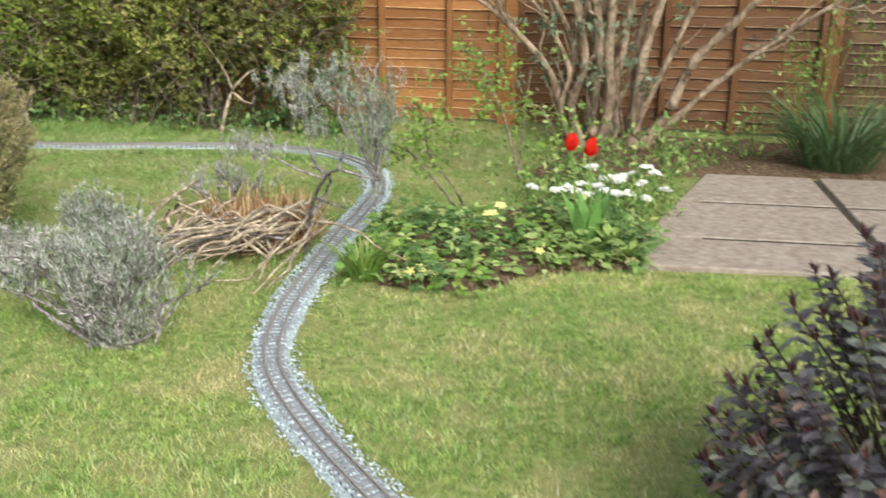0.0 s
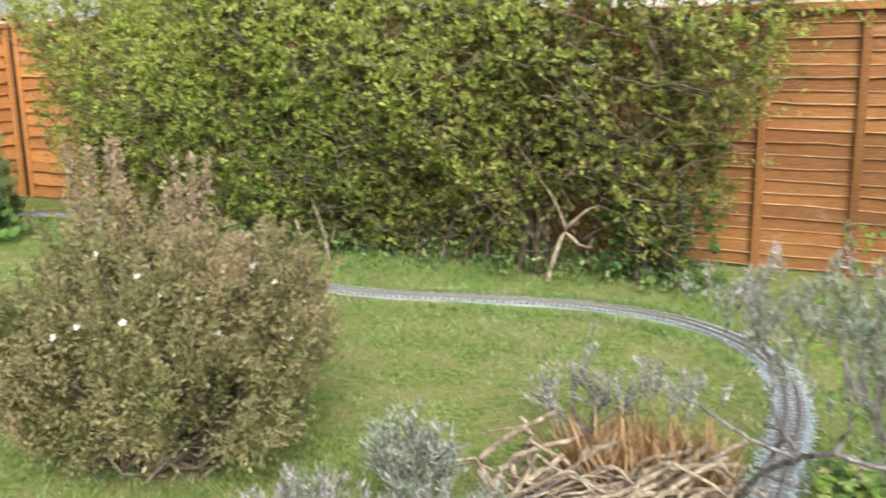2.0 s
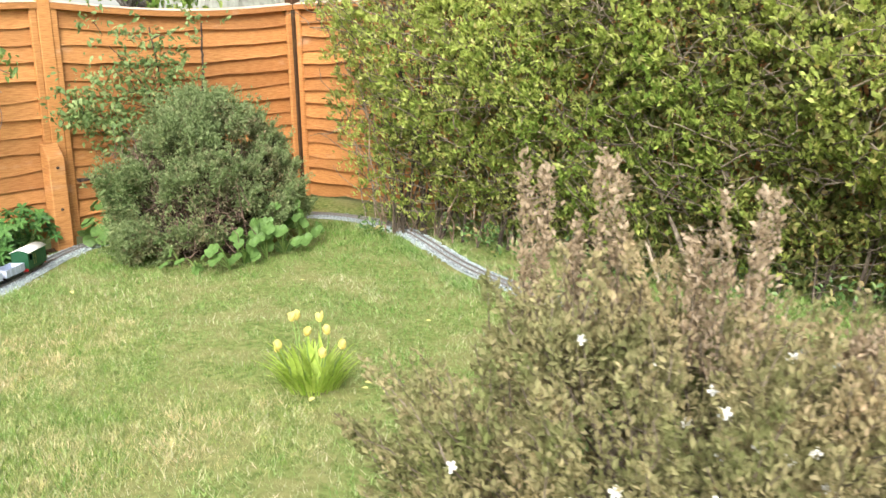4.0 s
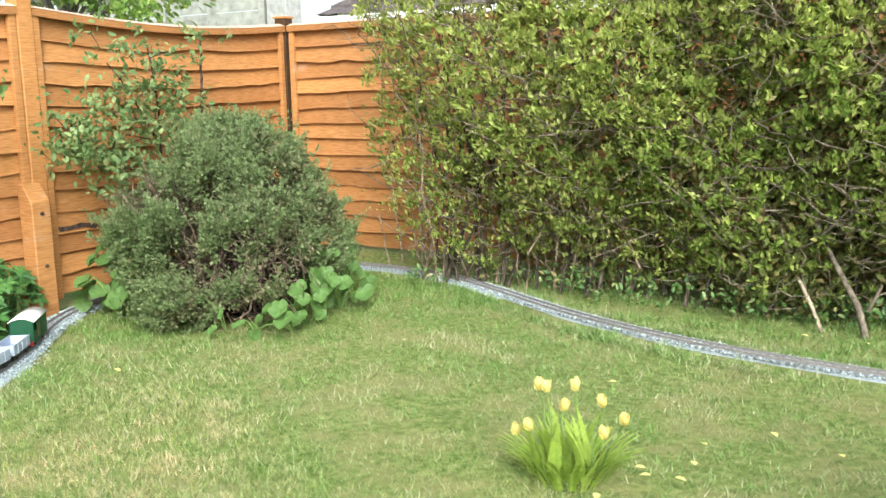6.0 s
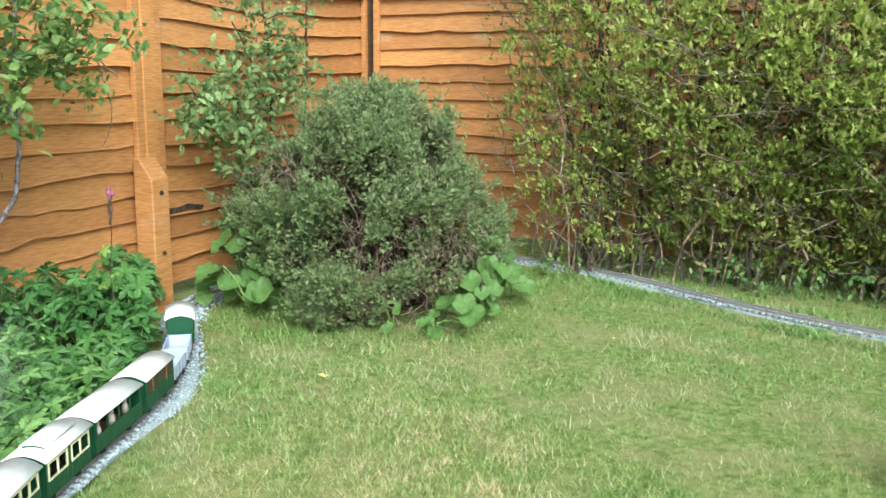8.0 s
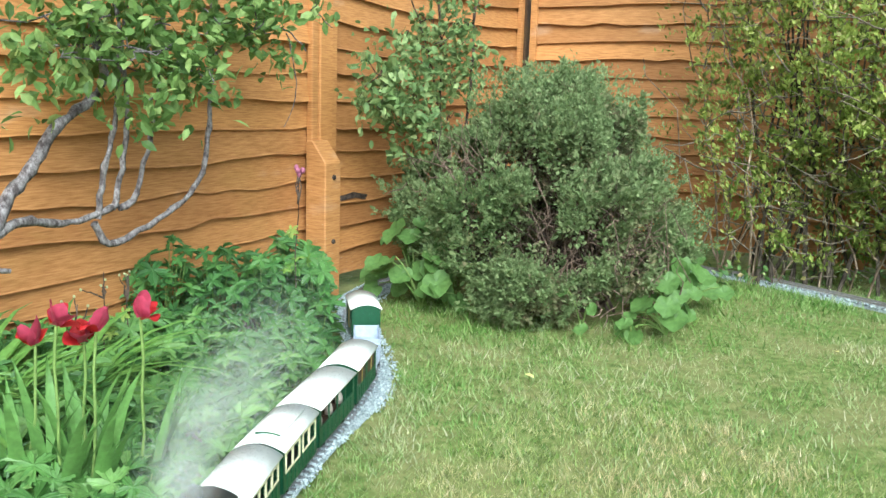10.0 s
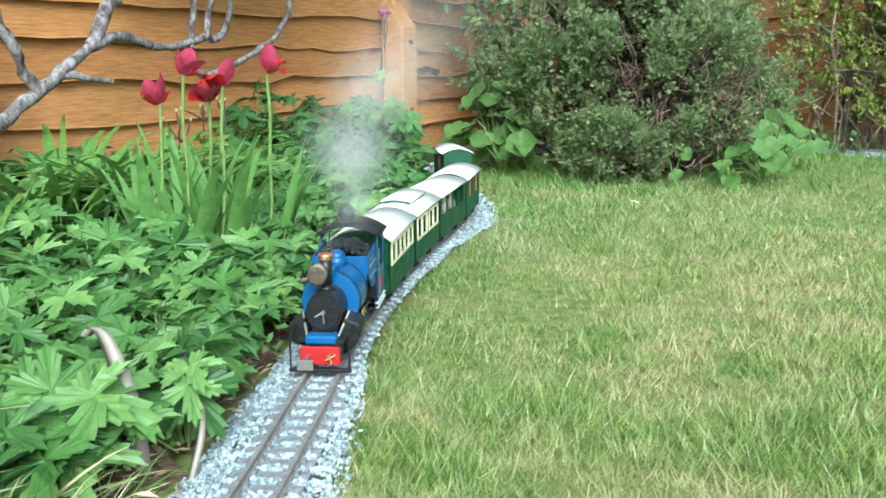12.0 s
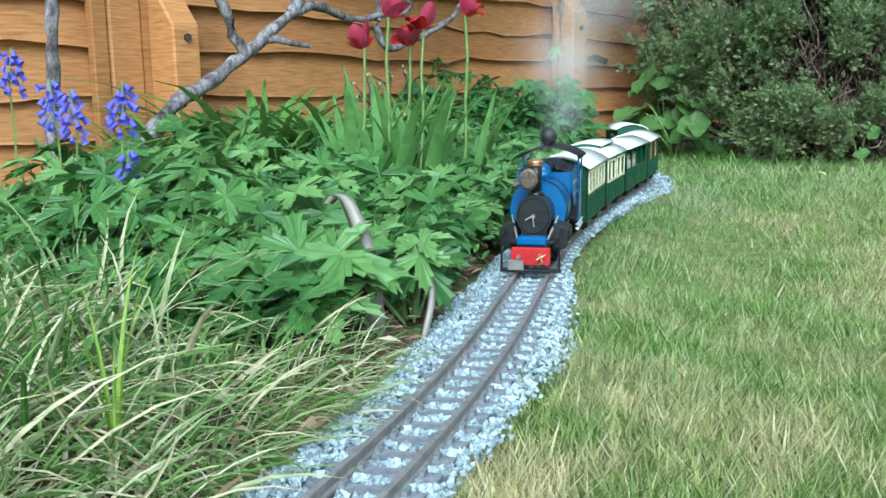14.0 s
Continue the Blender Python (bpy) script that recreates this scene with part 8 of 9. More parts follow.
    # leafy slanting shrub and the rose behind it
    limbs = [([(-0.76, 4.11, 0), (-0.84, 4.0, 0.16), (-0.93, 3.88, 0.32), (-0.98, 3.82, 0.42)], 0.007, 0.004), ([(-0.74, 4.12, 0), (-0.80, 4.02, 0.18), (-0.88, 3.9, 0.34), (-0.9, 3.86, 0.52)], 0.006, 0.003), ([(-0.9, 3.92, 0.30), (-1.05, 3.85, 0.42)], 0.004, 0.002)]
    pts = [(-0.93 + rng.normal() * 0.09, 3.86 + rng.normal() * 0.07, rng.uniform(0.30, 0.56)) for _ in range(22)]
    leafy_tree("leaning_shrub", (-0.76, 4.11, 0), "small leaning shrub with sparse fresh leaves", limbs, pts, 80, (0.02, 0.042), "fresh", "twig", rng, "shrub", 0.05, 0.1)
    limbs = [([(-0.62, 4.95, 0), (-0.70, 5.05, 0.25), (-0.82, 5.15, 0.5), (-0.9, 5.2, 0.66)], 0.008, 0.003), ([(-0.62, 4.95, 0), (-0.62, 5.1, 0.3), (-0.60, 5.2, 0.6)], 0.007, 0.003)]
    pts = [(-0.78 + rng.normal() * 0.16, 5.15 + rng.normal() * 0.1, rng.uniform(0.25, 0.68)) for _ in range(24)]
    leafy_tree("rose_bush", (-0.62, 4.95, 0), "thin rose bush with scattered green leaves", limbs, pts, 110, (0.022, 0.045), "fresh", "twig", rng, "shrub", 0.07, 0.1)
    # low leaves under the bare shrub
    for x, y, n, hgt in ((0.15, 5.7, 60, 0.24), (0.45, 5.65, 60, 0.2), (0.7, 5.8, 50, 0.3), (-0.1, 5.4, 60, 0.16), (0.2, 5.2, 50, 0.15), (-0.35, 5.7, 60, 0.3), (0.1, 4.9, 50, 0.16), (0.95, 6.0, 90, 0.75), (1.08, 6.05, 110, 1.1), (1.3, 6.0, 90, 0.9), (-0.45, 5.2, 60, 0.18), (-0.3, 5.0, 50, 0.14), (-0.55, 4.7, 50, 0.14), (-0.4, 4.5, 60, 0.15), (0.3, 5.45, 50, 0.16), (-0.2, 4.75, 60, 0.16), (-0.6, 5.6, 60, 0.3)):
        n = int(n * 0.55)
        t = thing("understorey_plant", (x, y, 0), "loose low plant with dull green leaves on bare soil", "plant", "plants under the bare shrub")
        P = np.column_stack([rng.normal(size=n) * 0.1, rng.normal(size=n) * 0.09, rng.uniform(0.1, 1, n) * hgt])
        part_np("leaves", *tufts(P, np.tile([0, -0.4, 0.6], (n, 1)), 3, 0.02, OVAL, (0.025, 0.05), rng, 0.1, 0.2), M["mixed"], t)
        part_np("stem_work", *tubes(stems_between(np.zeros((10, 3)), P[:10], 0.0025, 0.001, 0, 4, 0.01, rng), 4), M["stem"], t)
    # dark strap-leaved clump
    t = thing("daylily_clump", (1.14, 5.55, 0), "large clump of dark green arching strap leaves behind the patio", "plant")
    n = 240
    a = rng.uniform(0, 6.28, n)
    P = np.column_stack([np.cos(a), np.sin(a) * 0.7, np.zeros(n)]) * (0.2 * np.sqrt(rng.uniform(0, 1, n)))[:, None]
    D = np.column_stack([np.cos(a) * 0.42, np.sin(a) * 0.42, np.ones(n)]) + rng.normal(size=(n, 3)) * 0.16
    for i in range(n):
        part_np("leaf", *scatter(*arch_blade(0.45 + 0.12 * (i % 5), 5), P[i:i + 1], D[i:i + 1], np.array([[-math.cos(a[i]), -math.sin(a[i]), 0.4]]), rng.uniform(0.34, 0.72), 0.022), M["clump"], t)


def build_bare_shrub():
    rng = np.random.RandomState(101)
    o = np.array([-0.14, 5.98, 0.0])
    t = thing("bare_shrub", tuple(o), "large multi-stemmed pruned shrub with bare tan limbs", "shrub")
    tips = []
    limbs = [((-0.30, 0.0), (-0.72, -0.20, 0.80), 0.022, 1.35), ((-0.26, -0.05), (-0.50, -0.15, 0.85), 0.016, 1.3), ((-0.30, -0.02), (-0.42, -0.05, 0.9), 0.018, 1.5), ((-0.20, -0.08), (-0.30, -0.1, 0.95), 0.022, 1.5),
             ((-0.14, 0.02), (-0.16, -0.05, 0.95), 0.028, 1.6), ((-0.08, -0.06), (-0.06, -0.12, 0.95), 0.030, 1.6), ((-0.06, 0.0), (0.06, -0.06, 0.95), 0.024, 1.6), ((0.10, -0.04), (0.24, -0.14, 0.95), 0.027, 1.6),
             ((0.04, 0.0), (0.16, 0.0, 0.95), 0.018, 1.5), ((0.16, -0.05), (0.66, -0.15, 0.80), 0.029, 1.6), ((0.14, -0.02), (1.02, -0.12, 0.78), 0.019, 1.5), ((-0.18, 0.05), (-0.22, 0.05, 0.9), 0.018, 1.6), ((0.12, 0.04), (0.44, 0.02, 0.9), 0.018, 1.6)]
    for (bx, by), mid, r, ext in limbs:
        m = np.array(mid)
        q = [np.array([bx, by, -0.01]), np.array([bx, by, 0]) * 0.7 + m * 0.28 + rng.normal(size=3) * 0.02, m * 0.62 + rng.normal(size=3) * 0.02, m, m * ext + rng.normal(size=3) * 0.04]
        u, c = spline(np.array(q), 0.04)
        p = np.column_stack([c, np.linspace(r * 1.35, r * 0.55, len(c)) * (1 + 0.1 * np.sin(np.arange(len(c)) * 0.9))])
        V, F = tubes([p], 8)
        part_np("limb", V, F, M["bare_limb"], t, "", True)
        for k in range(5):
            i = rng.randint(len(c) // 4, len(c) - 2)
            d = unit(c[i + 1] - c[i]) + rng.normal(size=3) * 0.35 + (0, -0.1, 0.2)
            e = c[i] + unit(d) * rng.uniform(0.2, 0.5)
            V, F = tubes(stems_between([c[i]], [e], r * 0.42, r * 0.18, 0, 6, 0.012, rng), 6)
            part_np("side_branch", V, F, M["bare_limb"], t, "", True)
            tips.append(e)
            tips.append(c[i])
    for k in range(22):
        x0 = rng.uniform(-0.34, 0.14)
        e = np.array([x0 * 1.6 + rng.normal() * 0.12, -0.10 + rng.normal() * 0.10, rng.uniform(0.4, 1.0)])
        w = rng.uniform(0.005, 0.011)
        part_np("shoot", *tubes(stems_between([np.array([x0, -0.04 + rng.normal() * 0.04, 0.0])], [e], w, w * 0.45, 0, 7, 0.016, rng), 5), M["bare_limb" if k % 2 else "twig"], t, "", True)
        tips.append(e)
    for k in range(7):
        bm = bmesh.new()
        c = Vector((rng.uniform(-0.28, 0.16), rng.uniform(-0.06, 0.04), rng.uniform(0.0, 0.14)))
        ball(bm, c, rng.uniform(0.035, 0.05), 1.3, 12)
        for v in bm.verts:
            v.co += (v.co - c).normalized() * 0.018 * noise.noise(v.co * 30)
        part("burr", bm, M["bare_limb"], t, "gnarled old wood", True)
    tips = np.array(tips)
    sel = tips[rng.randint(0, len(tips), 190)]
    part_np("leaves", *tufts(sel, dirs(190, 0.3, rng), 9, 0.035, OVAL, (0.03, 0.06), rng, 0.2, 0, 0.8), M["grey_leaf"], t, "few grey-green leaf clusters")


def build_purple_shrub():
    rng = np.random.RandomState(111)
    c = np.array([0.70, 1.72, 0.0])
    t = thing("purple_shrub", tuple(c), "dark purple-leaved evergreen shrub with maroon shoot tips", "shrub")
    n = 270
    d = unit(np.column_stack([rng.normal(size=n), rng.normal(size=n), np.abs(rng.normal(size=n)) * 0.9 + 0.05]))
    tip = d * (0.55, 0.48, 0.74) * rng.uniform(0.8, 1.02, (n, 1)) + (0, 0, 0.06)
    part_np("stem_work", *tubes(stems_between(tip * (0.12, 0.12, 0), tip, 0.005, 0.002, 0.0, 6, 0.012, rng), 4), M["dark_bark"], t)
    P, D, N = [], [], []
    for k in range(n):
        ax = unit(tip[k] * (0.9, 0.9, 0.6) + (0, 0, 0.35))
        for i in range(11):
            q = tip[k] - ax * 0.017 * i
            s0 = unit(np.cross(ax, (0.2, 0.4, 0.9)))
            s1 = np.cross(ax, s0)
            b = s0 if i % 2 else s1
            for sg in (-1, 1):
                P.append(q)
                D.append(b * sg + ax * (0.95 if i == 0 else 0.42))
                N.append(ax + rng.normal(size=3) * 0.15)
    P, D, N = np.array(P), np.array(D), np.array(N)
    sz = rng.uniform(0.030, 0.047, len(P))
    part_np("leaves", *scatter(*OVAL, P, D, N, sz, 1.15), M["hebe"], t, "purple-grey leaf pairs")
    ax = unit(tip * (0.9, 0.9, 0.6) + (0, 0, 0.45))
    part_np("shoot_growth", *tufts(tip, ax, 6, 0.003, OVAL, (0.022, 0.036), rng, 0.2, 0, 0.55, 0.16), M["hebe_tip"], t, "maroon shoot tips")


def build_hedge_foot():
    rng = np.random.RandomState(121)
    n = 450
    x = rng.uniform(-6.6, -1.9, n)
    P = np.column_stack([x, rng.uniform(5.72, 6.1, n), rng.uniform(0.01, 0.12, n)])
    P[:, 1] = np.maximum(P[:, 1], 5.45 + 0.0 * x)
    near = track_gap(P[:, 0], P[:, 1]) > 0.16
    tagged(part_np("ground_cover", *tufts(P[near], np.tile([0, -0.4, 0.7], (near.sum(), 1)), 5, 0.025, OVAL, (0.022, 0.045), rng, 0.2), M["ivy_leaf"]), "low dark leaves and weeds under the hedge", "ground cover", kind="stuff")
    # ivy climbing at the hedge's thin end
    n = 120
    x, z = rng.uniform(-2.5, -1.85, n), 0.55 * rng.uniform(0.03, 1, n) ** 1.4
    P = np.column_stack([x, 6.0 - 0.16 * z + rng.uniform(-0.1, 0.1, n), z])
    ivy = thing("ivy", (-2.18, 6.0, 0), "dark green ivy clambering at the foot of the hedge", "plant")
    part_np("leaves", *tufts(P - (-2.18, 6.0, 0), np.tile([0.1, -0.8, 0.2], (n, 1)), 5, 0.03, PALM, (0.018, 0.032), rng, 0.1, 0, 1.0, 0.5), M["palmate_dark"], ivy)
    A = np.column_stack([rng.uniform(-0.3, 0.3, 14), np.zeros(14), np.zeros(14)])
    part_np("stem_work", *tubes(stems_between(A, P[:14] - (-2.18, 6.0, 0), 0.003, 0.0015, 0, 5, 0.02, rng), 4), M["twig"], ivy)
    # dry stems against the bare fence
    for x in (-6.95, -6.85, -6.72):
        t = thing("dry_stem", (x, 6.2, 0), "thin dry pale stem leaning on the fence", "branch", "dry stems at the hedge's end")
        e = np.array([rng.uniform(-0.1, 0.1), 0.02, rng.uniform(0.3, 0.6)])
        part_np("stem", *tubes(stems_between([np.zeros(3)], [e], 0.006, 0.003, 0, 6, 0.01, rng), 5), M["pale_wood"], t, "", True)


# ---- beyond the fence ----
def build_beyond():
    rng = np.random.RandomState(131)
    p = thing("neighbour_fence", (-12.0, 8.1, 0), "weathered grey panel fence of the next garden", "fence")
    for k in range(8):
        bm = bmesh.new()
        box(bm, 0, 2.55, -0.012, 0.012, 0.1 + k * 0.245, 0.1 + (k + 1) * 0.245 - 0.01)
        part("board", bm, M["grey_fence"], p)
    for x in (0.0, 0.62, 1.24, 1.86, 2.48):
        bm = bmesh.new()
        box(bm, x, x + 0.07, -0.06, -0.015, 0, 2.02)
        part("batten", bm, M["grey_fence"], p)
    bm = bmesh.new()
    box(bm, -0.02, 2.6, -0.07, 0.05, 2.06, 2.11)
    part("capping", bm, M["grey_fence"], p)
    q = thing("gate_pier", (-9.27, 8.1, 0), "thick pale grey pier with a cap beyond the fence", "pier")
    bm = bmesh.new()
    box(bm, -0.11, 0.11, -0.11, 0.11, 0, 2.12)
    part("post", bm, M["grey_post"], q, "", False, 0.006)
    bm = bmesh.new()
    box(bm, -0.14, 0.14, -0.14, 0.14, 2.12, 2.17)
    part("cap", bm, M["grey_post"], q, "", False, 0.008)
    house("house", (-14.0, 18.5, 0), 10.0, 6.4, 2.45, 2.8, "house with dark brown tiled roof beyond the garden")
    house("house", (-3.6, 19.0, 0), 9.0, 7.0, 1.75, 2.2, "low distant house with brown tiled roof and white boards")
    # tree over the left fence
    t = thing("garden_tree", (-9.9, 6.2, 0), "leafy light green tree leaning over the far side of the fence", "tree")
    V, F = tubes([np.array([(0, 0, 0, 0.07), (0.05, 0, 0.8, 0.055), (0.1, 0.0, 1.5, 0.04), (0.1, 0, 2.3, 0.02)])], 8)
    part_np("trunk", V, F, M["grey_bark"], t, "", True)
    n = 900
    d = dirs(n, 0.2, rng)
    P = d * (1.0, 0.9, 0.55) * rng.uniform(0.5, 1.05, (n, 1)) + (0.25, 0.1, 2.15)
    part_np("crown", *tufts(P, d, 6, 0.05, OVAL, (0.05, 0.09), rng, 0.0, 0.3), M["fresh"], t)
    part_np("limb_work", *tubes(stems_between(np.tile([0.1, 0, 1.5], (24, 1)), P[:24], 0.02, 0.006, 0, 5, 0.04, rng), 5), M["grey_bark"], t)
    # white flowers on the neighbouring wall-top
    t = thing("bramble", (-8.5, 5.7, 0), "pale leafy climber showing above the fence top", "plant")
    n = 40
    P = np.column_stack([rng.normal(size=n) * 0.10, rng.normal(size=n) * 0.05, 1.55 + rng.uniform(-0.1, 0.1, n)])
    part_np("leaves", *tufts(P, dirs(n, 0.4, rng), 4, 0.02, OVAL, (0.03, 0.05), rng, 0.2), M["fresh"], t)
    part_np("stem", *tubes(stems_between([np.zeros(3)], [np.array([0, 0, 1.55])], 0.008, 0.004, 0, 6, 0.02, rng), 5), M["twig"], t)


def house(name, place, length, width, wall, roof_h, label):
    """A low house with a hipped tiled roof; local x runs along its front."""
    h = thing(name, place, label, "house", "houses beyond the garden")
    L, W = length, width
    bm = bmesh.new()
    box(bm, 0, L, -W / 2, W / 2, 0, wall)
    part("wall", bm, M["stucco_wall"], h)
    hip = W / 2
    over = 0.3
    rows = 16
    for k, (along, depth_axis) in enumerate((("x", -1), ("x", 1), ("y", -1), ("y", 1))):
        V, F = [], []
        for r in range(rows):
            for up, q in ((0.05, r / rows), (0.0, (r + 1) / rows)):
                t = 1 - q
                if along == "x":
                    x0, x1 = hip * q - over * t, L - hip * q + over * t
                    y = depth_axis * (W / 2 + over) * t
                else:
                    x0, x1 = -(W / 2 + over) * t, (W / 2 + over) * t
                    y = (-over * t + hip * q) if depth_axis < 0 else (L + over * t - hip * q)
                z = wall - 0.1 + roof_h * q + up
                n = 60
                for c in range(n + 1):
                    s = x0 + (x1 - x0) * c / n
                    wv = 0.02 * (c % 2)
                    V.append((s, y, z + wv) if along == "x" else (y, s, z + wv))
            b = r * 2 * (n + 1)
            for c in range(n):
                F.append((b + c, b + c + 1, b + n + 1 + c + 1, b + n + 1 + c))
                if r < rows - 1:
                    F.append((b + n + 1 + c, b + n + 1 + c + 1, b + 2 * n + 2 + c + 1, b + 2 * n + 2 + c))
        part_np("roof_slope", np.array(V), np.array(F), M["roof_tile"], h, "dark brown interlocking tiles")
    bm = bmesh.new()
    rod(bm, (hip, 0, wall - 0.1 + roof_h), (L - hip, 0, wall - 0.1 + roof_h), 0.11, seg=8)
    part("ridge", bm, M["roof_tile"], h)
    bm = bmesh.new()
    box(bm, -over, L + over, -W / 2 - over - 0.06, -W / 2 - over, wall - 0.22, wall - 0.08)
    part("gutter_board", bm, M["barge"], h, "white gutter board")
    for x in (L * 0.25, L * 0.7):
        bm = bmesh.new()
        box(bm, x - 0.6, x + 0.6, -W / 2 - 0.03, -W / 2 + 0.05, 0.7, 1.7)
        win = part("window", bm, M["barge"], h)
        bm = bmesh.new()
        box(bm, x - 0.53, x + 0.53, -W / 2 - 0.036, -W / 2 - 0.031, 0.77, 1.63)
        part("pane", bm, M["interior"], win)


# ---- lawn ----
WEST = TP[(TP[:, 0] < -5.5) & (TP[:, 1] < 4.4)][::-1]
WEST_X, WEST_Y = WEST[:, 0], WEST[:, 1]


def build_lawn():
    rng = np.random.RandomState(141)

    def lay(n, x0, x1, y0, y1, ln, wd, name, label, mat="grass", strip=None, flat=(0.6, 1.1)):
        x, y = rng.uniform(x0, x1, n), rng.uniform(y0, y1, n)
        g = track_gap(x, y)
        thin = rng.uniform(0, 1, n)
        inner = np.minimum(x1 - x, y1 - y) + 0.12 * np.sin(x * 5 + y * 7) if x1 < -4 else np.ones(n)    # the thicker stands fade out
        ok = (g > np.where((x < -5.9) & (y < 3.2), 0.044, 0.084) + 0.03 * thin ** 2) & ~in_poly(x, y, BED_LEFT) & ~in_poly(x, y, BED_RIGHT) & (x > FENCE_X + 0.06) & (y < 6.2)
        ok &= ~((x > PATIO[0] - 0.02) & (y > 3.58 + 0.05 * np.sin(x * 9)) & (y < PATIO[3]) & (x < PATIO[1]))
        ok &= np.hypot((x + 7.02) / 0.6, (y - 4.98) / 0.5) > 0.75
        ok &= ~((x < -5.6) & (y < 4.2) & (x < np.interp(y, WEST_Y, WEST_X)))
        ok &= inner > 0.6 * thin[::-1]
        if strip is not None:
            ok &= strip(x, y, g)
        x, y, g = x[ok], y[ok], g[ok]
        m = len(x)
        tall = 1 + 0.3 * np.sin(x * 2.3 + 1) * np.sin(y * 2.9) + 0.3 * np.sin(x * 11 + 3 * np.sin(y * 4)) * np.sin(y * 9 + 2 * np.sin(x * 5)) + 0.25 * rng.normal(size=m)
        a = rng.uniform(0, 6.28, m)
        D = np.column_stack([np.cos(a) * 0.6, np.sin(a) * 0.6, rng.uniform(flat[0], flat[1], m)])
        N = np.column_stack([-np.cos(a), -np.sin(a), 0.6 + 0 * a]) + rng.normal(size=(m, 3)) * 0.3
        P = np.column_stack([x, y, rise(x, y) - 0.003])
        V, F = scatter(*SPEAR, P, D, N, np.clip(tall, 0.45, 1.45) * rng.uniform(ln[0], ln[1], m), rng.uniform(wd[0], wd[1], m))
        tagged(part_np(name, V, F, M[mat]), label, "grass", kind="stuff")

    lay(370000, -7.6, 2.0, 0.9, 6.2, (0.016, 0.034), (0.085, 0.14), "lawn_grass", "short worn lawn, green with straw-yellow patches", "grass",
        lambda x, y, g: (x > -5.3) | (y > 2.2))
    lay(180000, -2.7, 1.3, 0.9, 3.6, (0.013, 0.028), (0.07, 0.115), "lawn_grass", "thick short lawn round the railway's curve, green and straw", "worn_grass")
    lay(250000, -6.6, -4.3, 1.2, 3.9, (0.014, 0.034), (0.05, 0.085), "lawn_grass", "thick short lawn beside the railway, yellow-green and dry at the tips", "near_grass")
    lay(270000, -6.45, -5.0, 1.2, 2.7, (0.012, 0.034), (0.030, 0.055), "lawn_grass", "fine lawn blades at the edge of the ballast", "near_grass", None, (0.35, 1.1))
    lay(160, -6.45, -5.4, 1.3, 2.6, (0.03, 0.05), (0.05, 0.08), "lawn_grass", "few long pale blades standing above the lawn", "near_grass")
    lay(60000, -6.3, -1.5, 4.75, 5.95, (0.028, 0.05), (0.08, 0.12), "lawn_fringe", "unmown grass along the ballast at the garden's end", "grass",
        lambda x, y, g: g < 0.2)
    lay(26000, -7.2, -6.1, 1.9, 4.0, (0.018, 0.036), (0.07, 0.11), "lawn_fringe", "taller green grass leaning over the ballast", "grass",
        lambda x, y, g: g < 0.22)
    lay(16000, -0.9, 1.3, 2.95, 3.66, (0.028, 0.05), (0.06, 0.10), "lawn_fringe", "longer fresh grass along the patio and its border", "worn_grass",
        lambda x, y, g: y > 3.05 + 0.36 * np.clip(x + 0.75, 0, 1))
    # longer fringe round the bush, along the ballast and under the hedge
    lay(70000, -7.5, -0.6, 0.9, 6.15, (0.03, 0.06), (0.07, 0.11), "lawn_fringe", "longer green grass fringing track, bushes and hedge", "long_grass",
        lambda x, y, g: (np.hypot((x + 7.0) / 0.85, (y - 4.85) / 0.75) < 1.0) | (y > 5.35) & (x < -1.6) & (g > 0.13) | (np.hypot(x + 3.1, y - 3.2) < 0.75) | (np.hypot((x + 1.55) / 0.6, (y - 3.2) / 0.9) < 1.0))


build_hedge()
hedge_trunk((-2.775, 5.80, 0), [[(0, 0, -0.01, 0.016), (0.016, 0.0, 0.054, 0.0145), (0.05, 0.0, 0.163, 0.013), (0.085, 0.0, 0.25, 0.012), (0.116, 0.0, 0.309, 0.0115), (0.17, -0.01, 0.355, 0.009), (0.226, -0.02, 0.404, 0.007), (0.30, -0.03, 0.44, 0.0035)], [(0.105, 0.0, 0.295, 0.009), (0.05, 0.02, 0.40, 0.0065), (0.0, 0.02, 0.48, 0.0055), (-0.06, 0.0, 0.57, 0.0045), (-0.11, -0.03, 0.66, 0.003), (-0.17, -0.06, 0.76, 0.0015)], [(0.10, 0.005, 0.27, 0.007), (0.15, -0.02, 0.25, 0.009), (0.185, -0.02, 0.215, 0.010), (0.24, 0.0, 0.20, 0.006), (0.255, 0.02, 0.25, 0.003)]], "bleached leaning trunk")
hedge_trunk((-4.36, 5.72, 0), [[(0, 0, -0.01, 0.010), (-0.05, 0.02, 0.1, 0.009), (-0.10, 0.04, 0.19, 0.008), (-0.12, 0.05, 0.22, 0.005)]], "split pale trunk")
hedge_trunk((-4.18, 5.70, 0), [[(0, 0, -0.01, 0.017), (-0.04, 0.03, 0.12, 0.014), (-0.13, 0.08, 0.26, 0.012), (-0.22, 0.10, 0.42, 0.009), (-0.28, 0.08, 0.6, 0.006)], [(0, 0.03, 0.1, 0.008), (0.05, 0.02, 0.22, 0.006)]], "grey-brown leaning trunk", "twig")
build_green_bush()
build_round_leaves()
build_espalier()
build_sapling()
build_left_bed()
build_left_flowers()
build_yellow_tulips()
build_brown_bush()
build_lavender((-1.62, 2.47), (0.24, 0.20), 0.52, "silver-grey lavender bush with dense upright shoots on the lawn", 151, (0.10, 0.14), 15, 12, (0.06, 0.16), 0.45, 0.06)
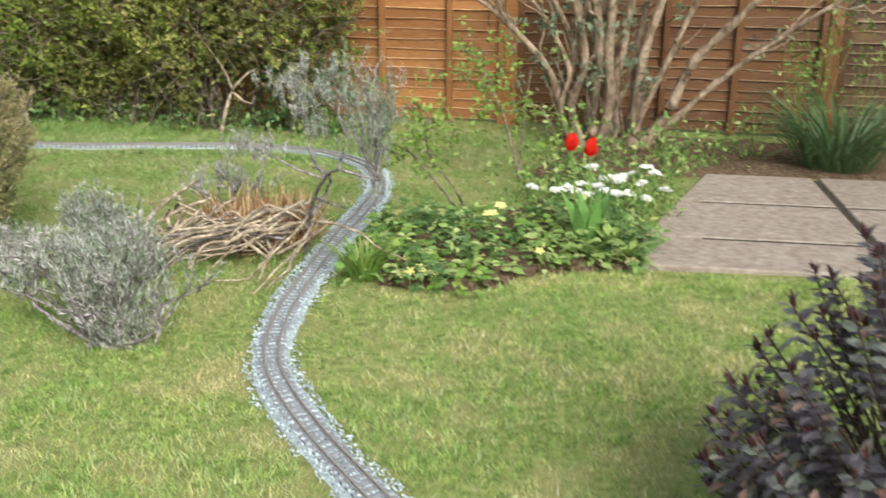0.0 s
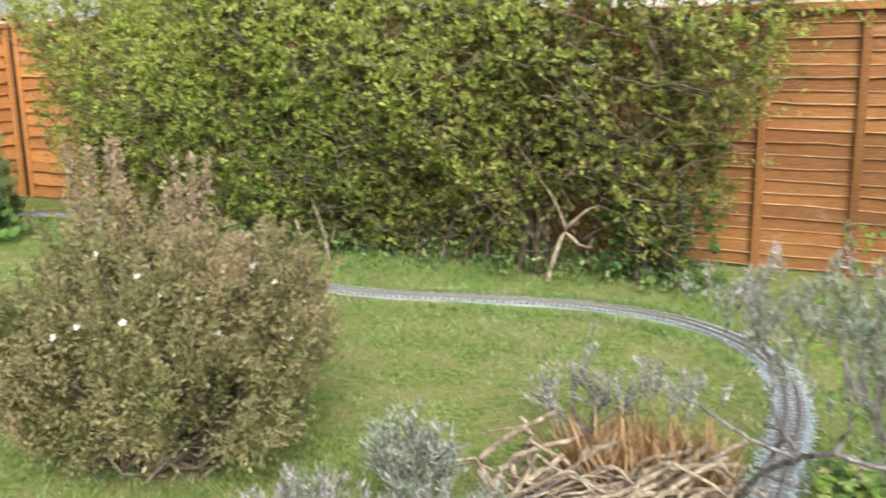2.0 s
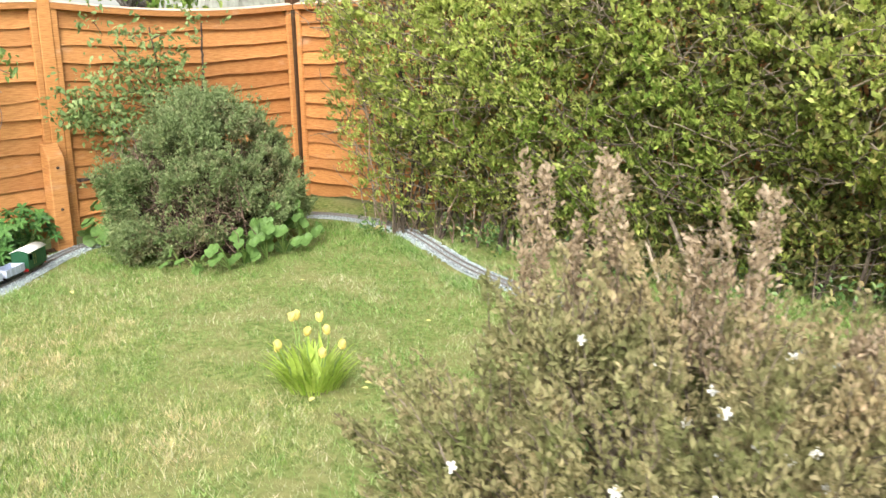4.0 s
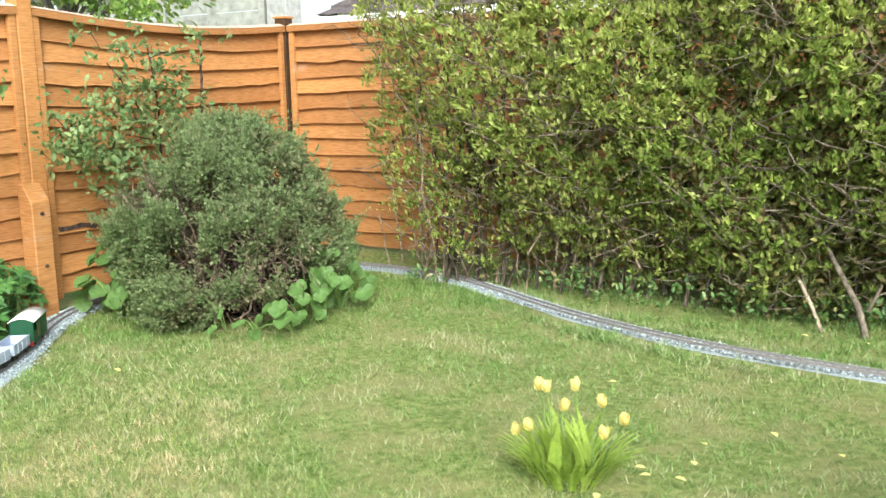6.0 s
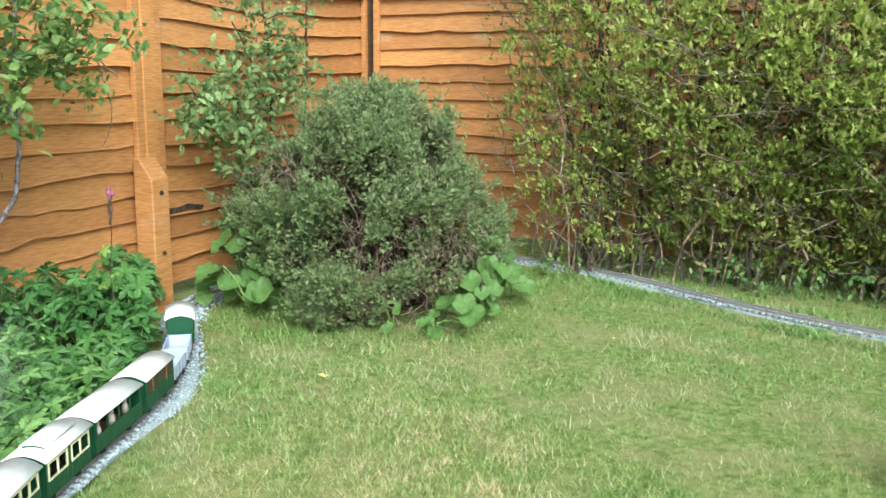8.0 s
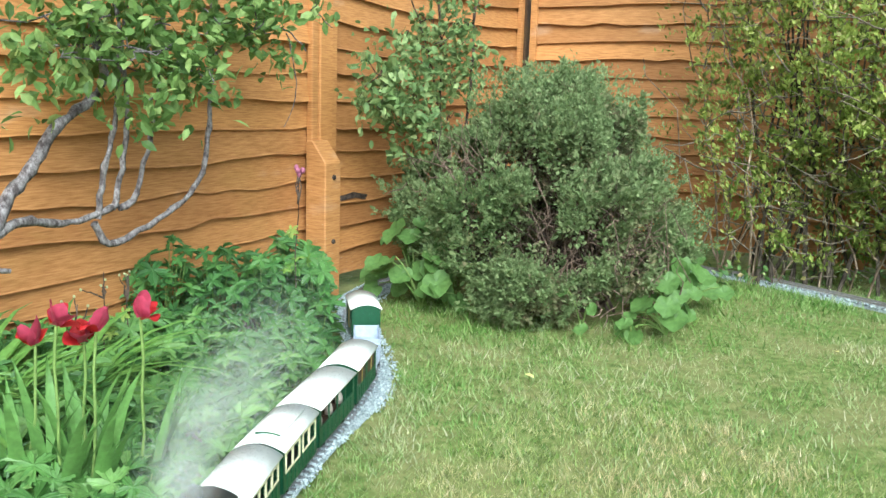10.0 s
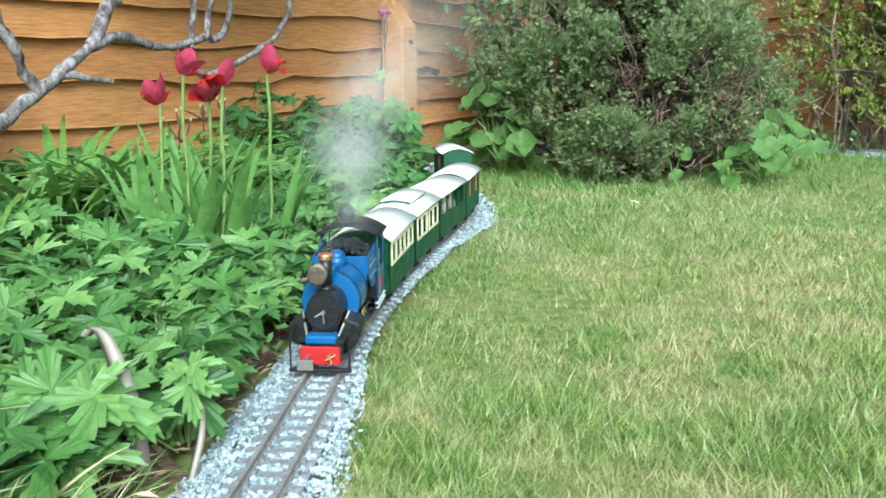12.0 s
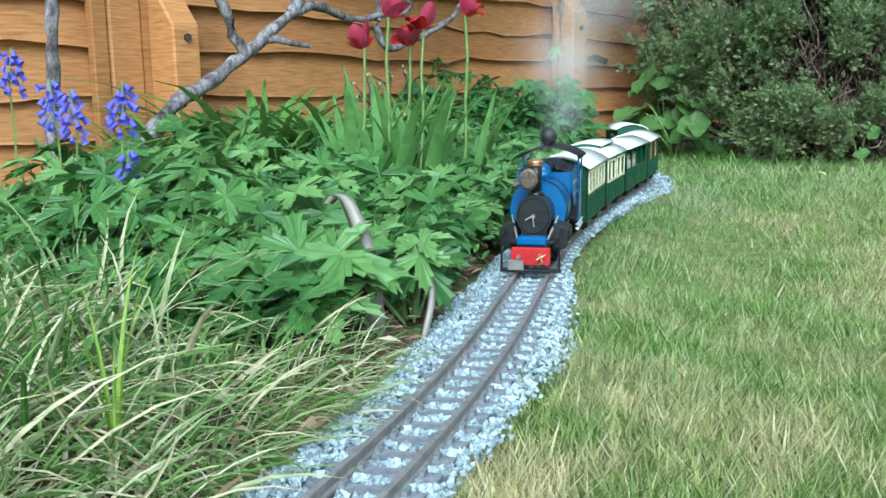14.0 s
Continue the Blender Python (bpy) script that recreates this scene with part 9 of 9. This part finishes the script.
build_lavender((-1.68, 2.50), (0.34, 0.20), 0.42, "sprawling silver-grey lavender branches over the lawn", 154, (-0.30, 0.16), 13, 7, (0.06, 0.14), 0.4, 0.66)
build_lavender((-2.26, 2.92), (0.10, 0.08), 0.34, "small clump of upright silver lavender on the lawn", 156, (0.0, 0.0), 7, 9, (0.06, 0.12), 0.3, 0.4)
build_overhang()
build_lavender((-2.11, 3.2), (0.12, 0.11), 0.43, "small upright lavender at the edge of the lawn", 158, (0.0, 0.0), 11, 10, (0.06, 0.12), 0.3, 0.5)
build_lavender((-1.86, 2.92), (0.24, 0.14), 0.40, "low spreading lavender beside the dead branches", 159, (0.02, 0.0), 14, 9, (0.06, 0.12), 0.5, 0.4)
build_lavender((-1.85, 3.9), (0.26, 0.2), 0.42, "thin lavender behind the cut stems", 153, (0.0, 0.0), 7, 5, (0.06, 0.13))
build_stump()
build_right_bed()
build_bare_shrub()
build_purple_shrub()
build_hedge_foot()
build_beyond()
build_lawn()


def build_steam():
    """Drifting steam from the chimney: lumpy thin-walled puffs that let most of the light through."""
    m = bpy.data.materials.new("steam")
    m.use_nodes = True
    n, l = m.node_tree.nodes, m.node_tree.links
    n.clear()
    out = n.new("ShaderNodeOutputMaterial")
    mix = n.new("ShaderNodeMixShader")
    tr = n.new("ShaderNodeBsdfTransparent")
    df = n.new("ShaderNodeBsdfDiffuse")
    tl = n.new("ShaderNodeBsdfTranslucent")
    both = n.new("ShaderNodeMixShader")
    df.inputs["Color"].default_value = tl.inputs["Color"].default_value = (0.94, 0.95, 0.96, 1)
    both.inputs[0].default_value = 0.5
    mix.inputs[0].default_value = 0.17
    l.new(df.outputs[0], both.inputs[1])
    l.new(tl.outputs[0], both.inputs[2])
    l.new(tr.outputs[0], mix.inputs[1])
    l.new(both.outputs[0], mix.inputs[2])
    l.new(mix.outputs[0], out.inputs["Surface"])
    base = on_track(TRAIN_FRONT, 0.325) @ Vector((-0.064, 0, 0.155))
    t = thing("steam_plume", tuple(base), "thin white steam drifting up from the chimney", "steam")
    rng = np.random.RandomState(9)
    puffs = 46
    u = np.linspace(0.0, 1, puffs) ** 0.9
    C = np.column_stack([0.016 * np.sin(u * 9) + 0.12 * u ** 1.3, 0.12 * u ** 1.3 + 0.014 * np.sin(u * 13), 0.38 * u]) + rng.normal(size=(puffs, 3)) * (0.004 + 0.030 * u)[:, None]
    R = 0.005 + 0.036 * u ** 0.8
    count = (100 + 340 * u + 2600 * np.exp(-((u - 0.52) / 0.27) ** 2) * rng.uniform(0.5, 1.3, puffs)).astype(int)
    count = (count * np.clip(u / 0.10, 0.55, 1) * 3.0).astype(int)
    k = np.repeat(np.arange(puffs), count)
    P = C[k] + rng.normal(size=(len(k), 3)) * R[k][:, None]
    fleck = [(-0.5, 0, 0), (0.5, 0, 0), (0.0, 1, 0)]
    ob = part_np("steam", *scatter(fleck, [(0, 1, 2)], P, dirs(len(P), 0, rng), dirs(len(P), 0, rng), rng.uniform(0.6, 1.2, len(P)) * (0.0010 + R[k] * 0.011)), m, t)
    tagged(ob, kind="stuff")


build_steam()
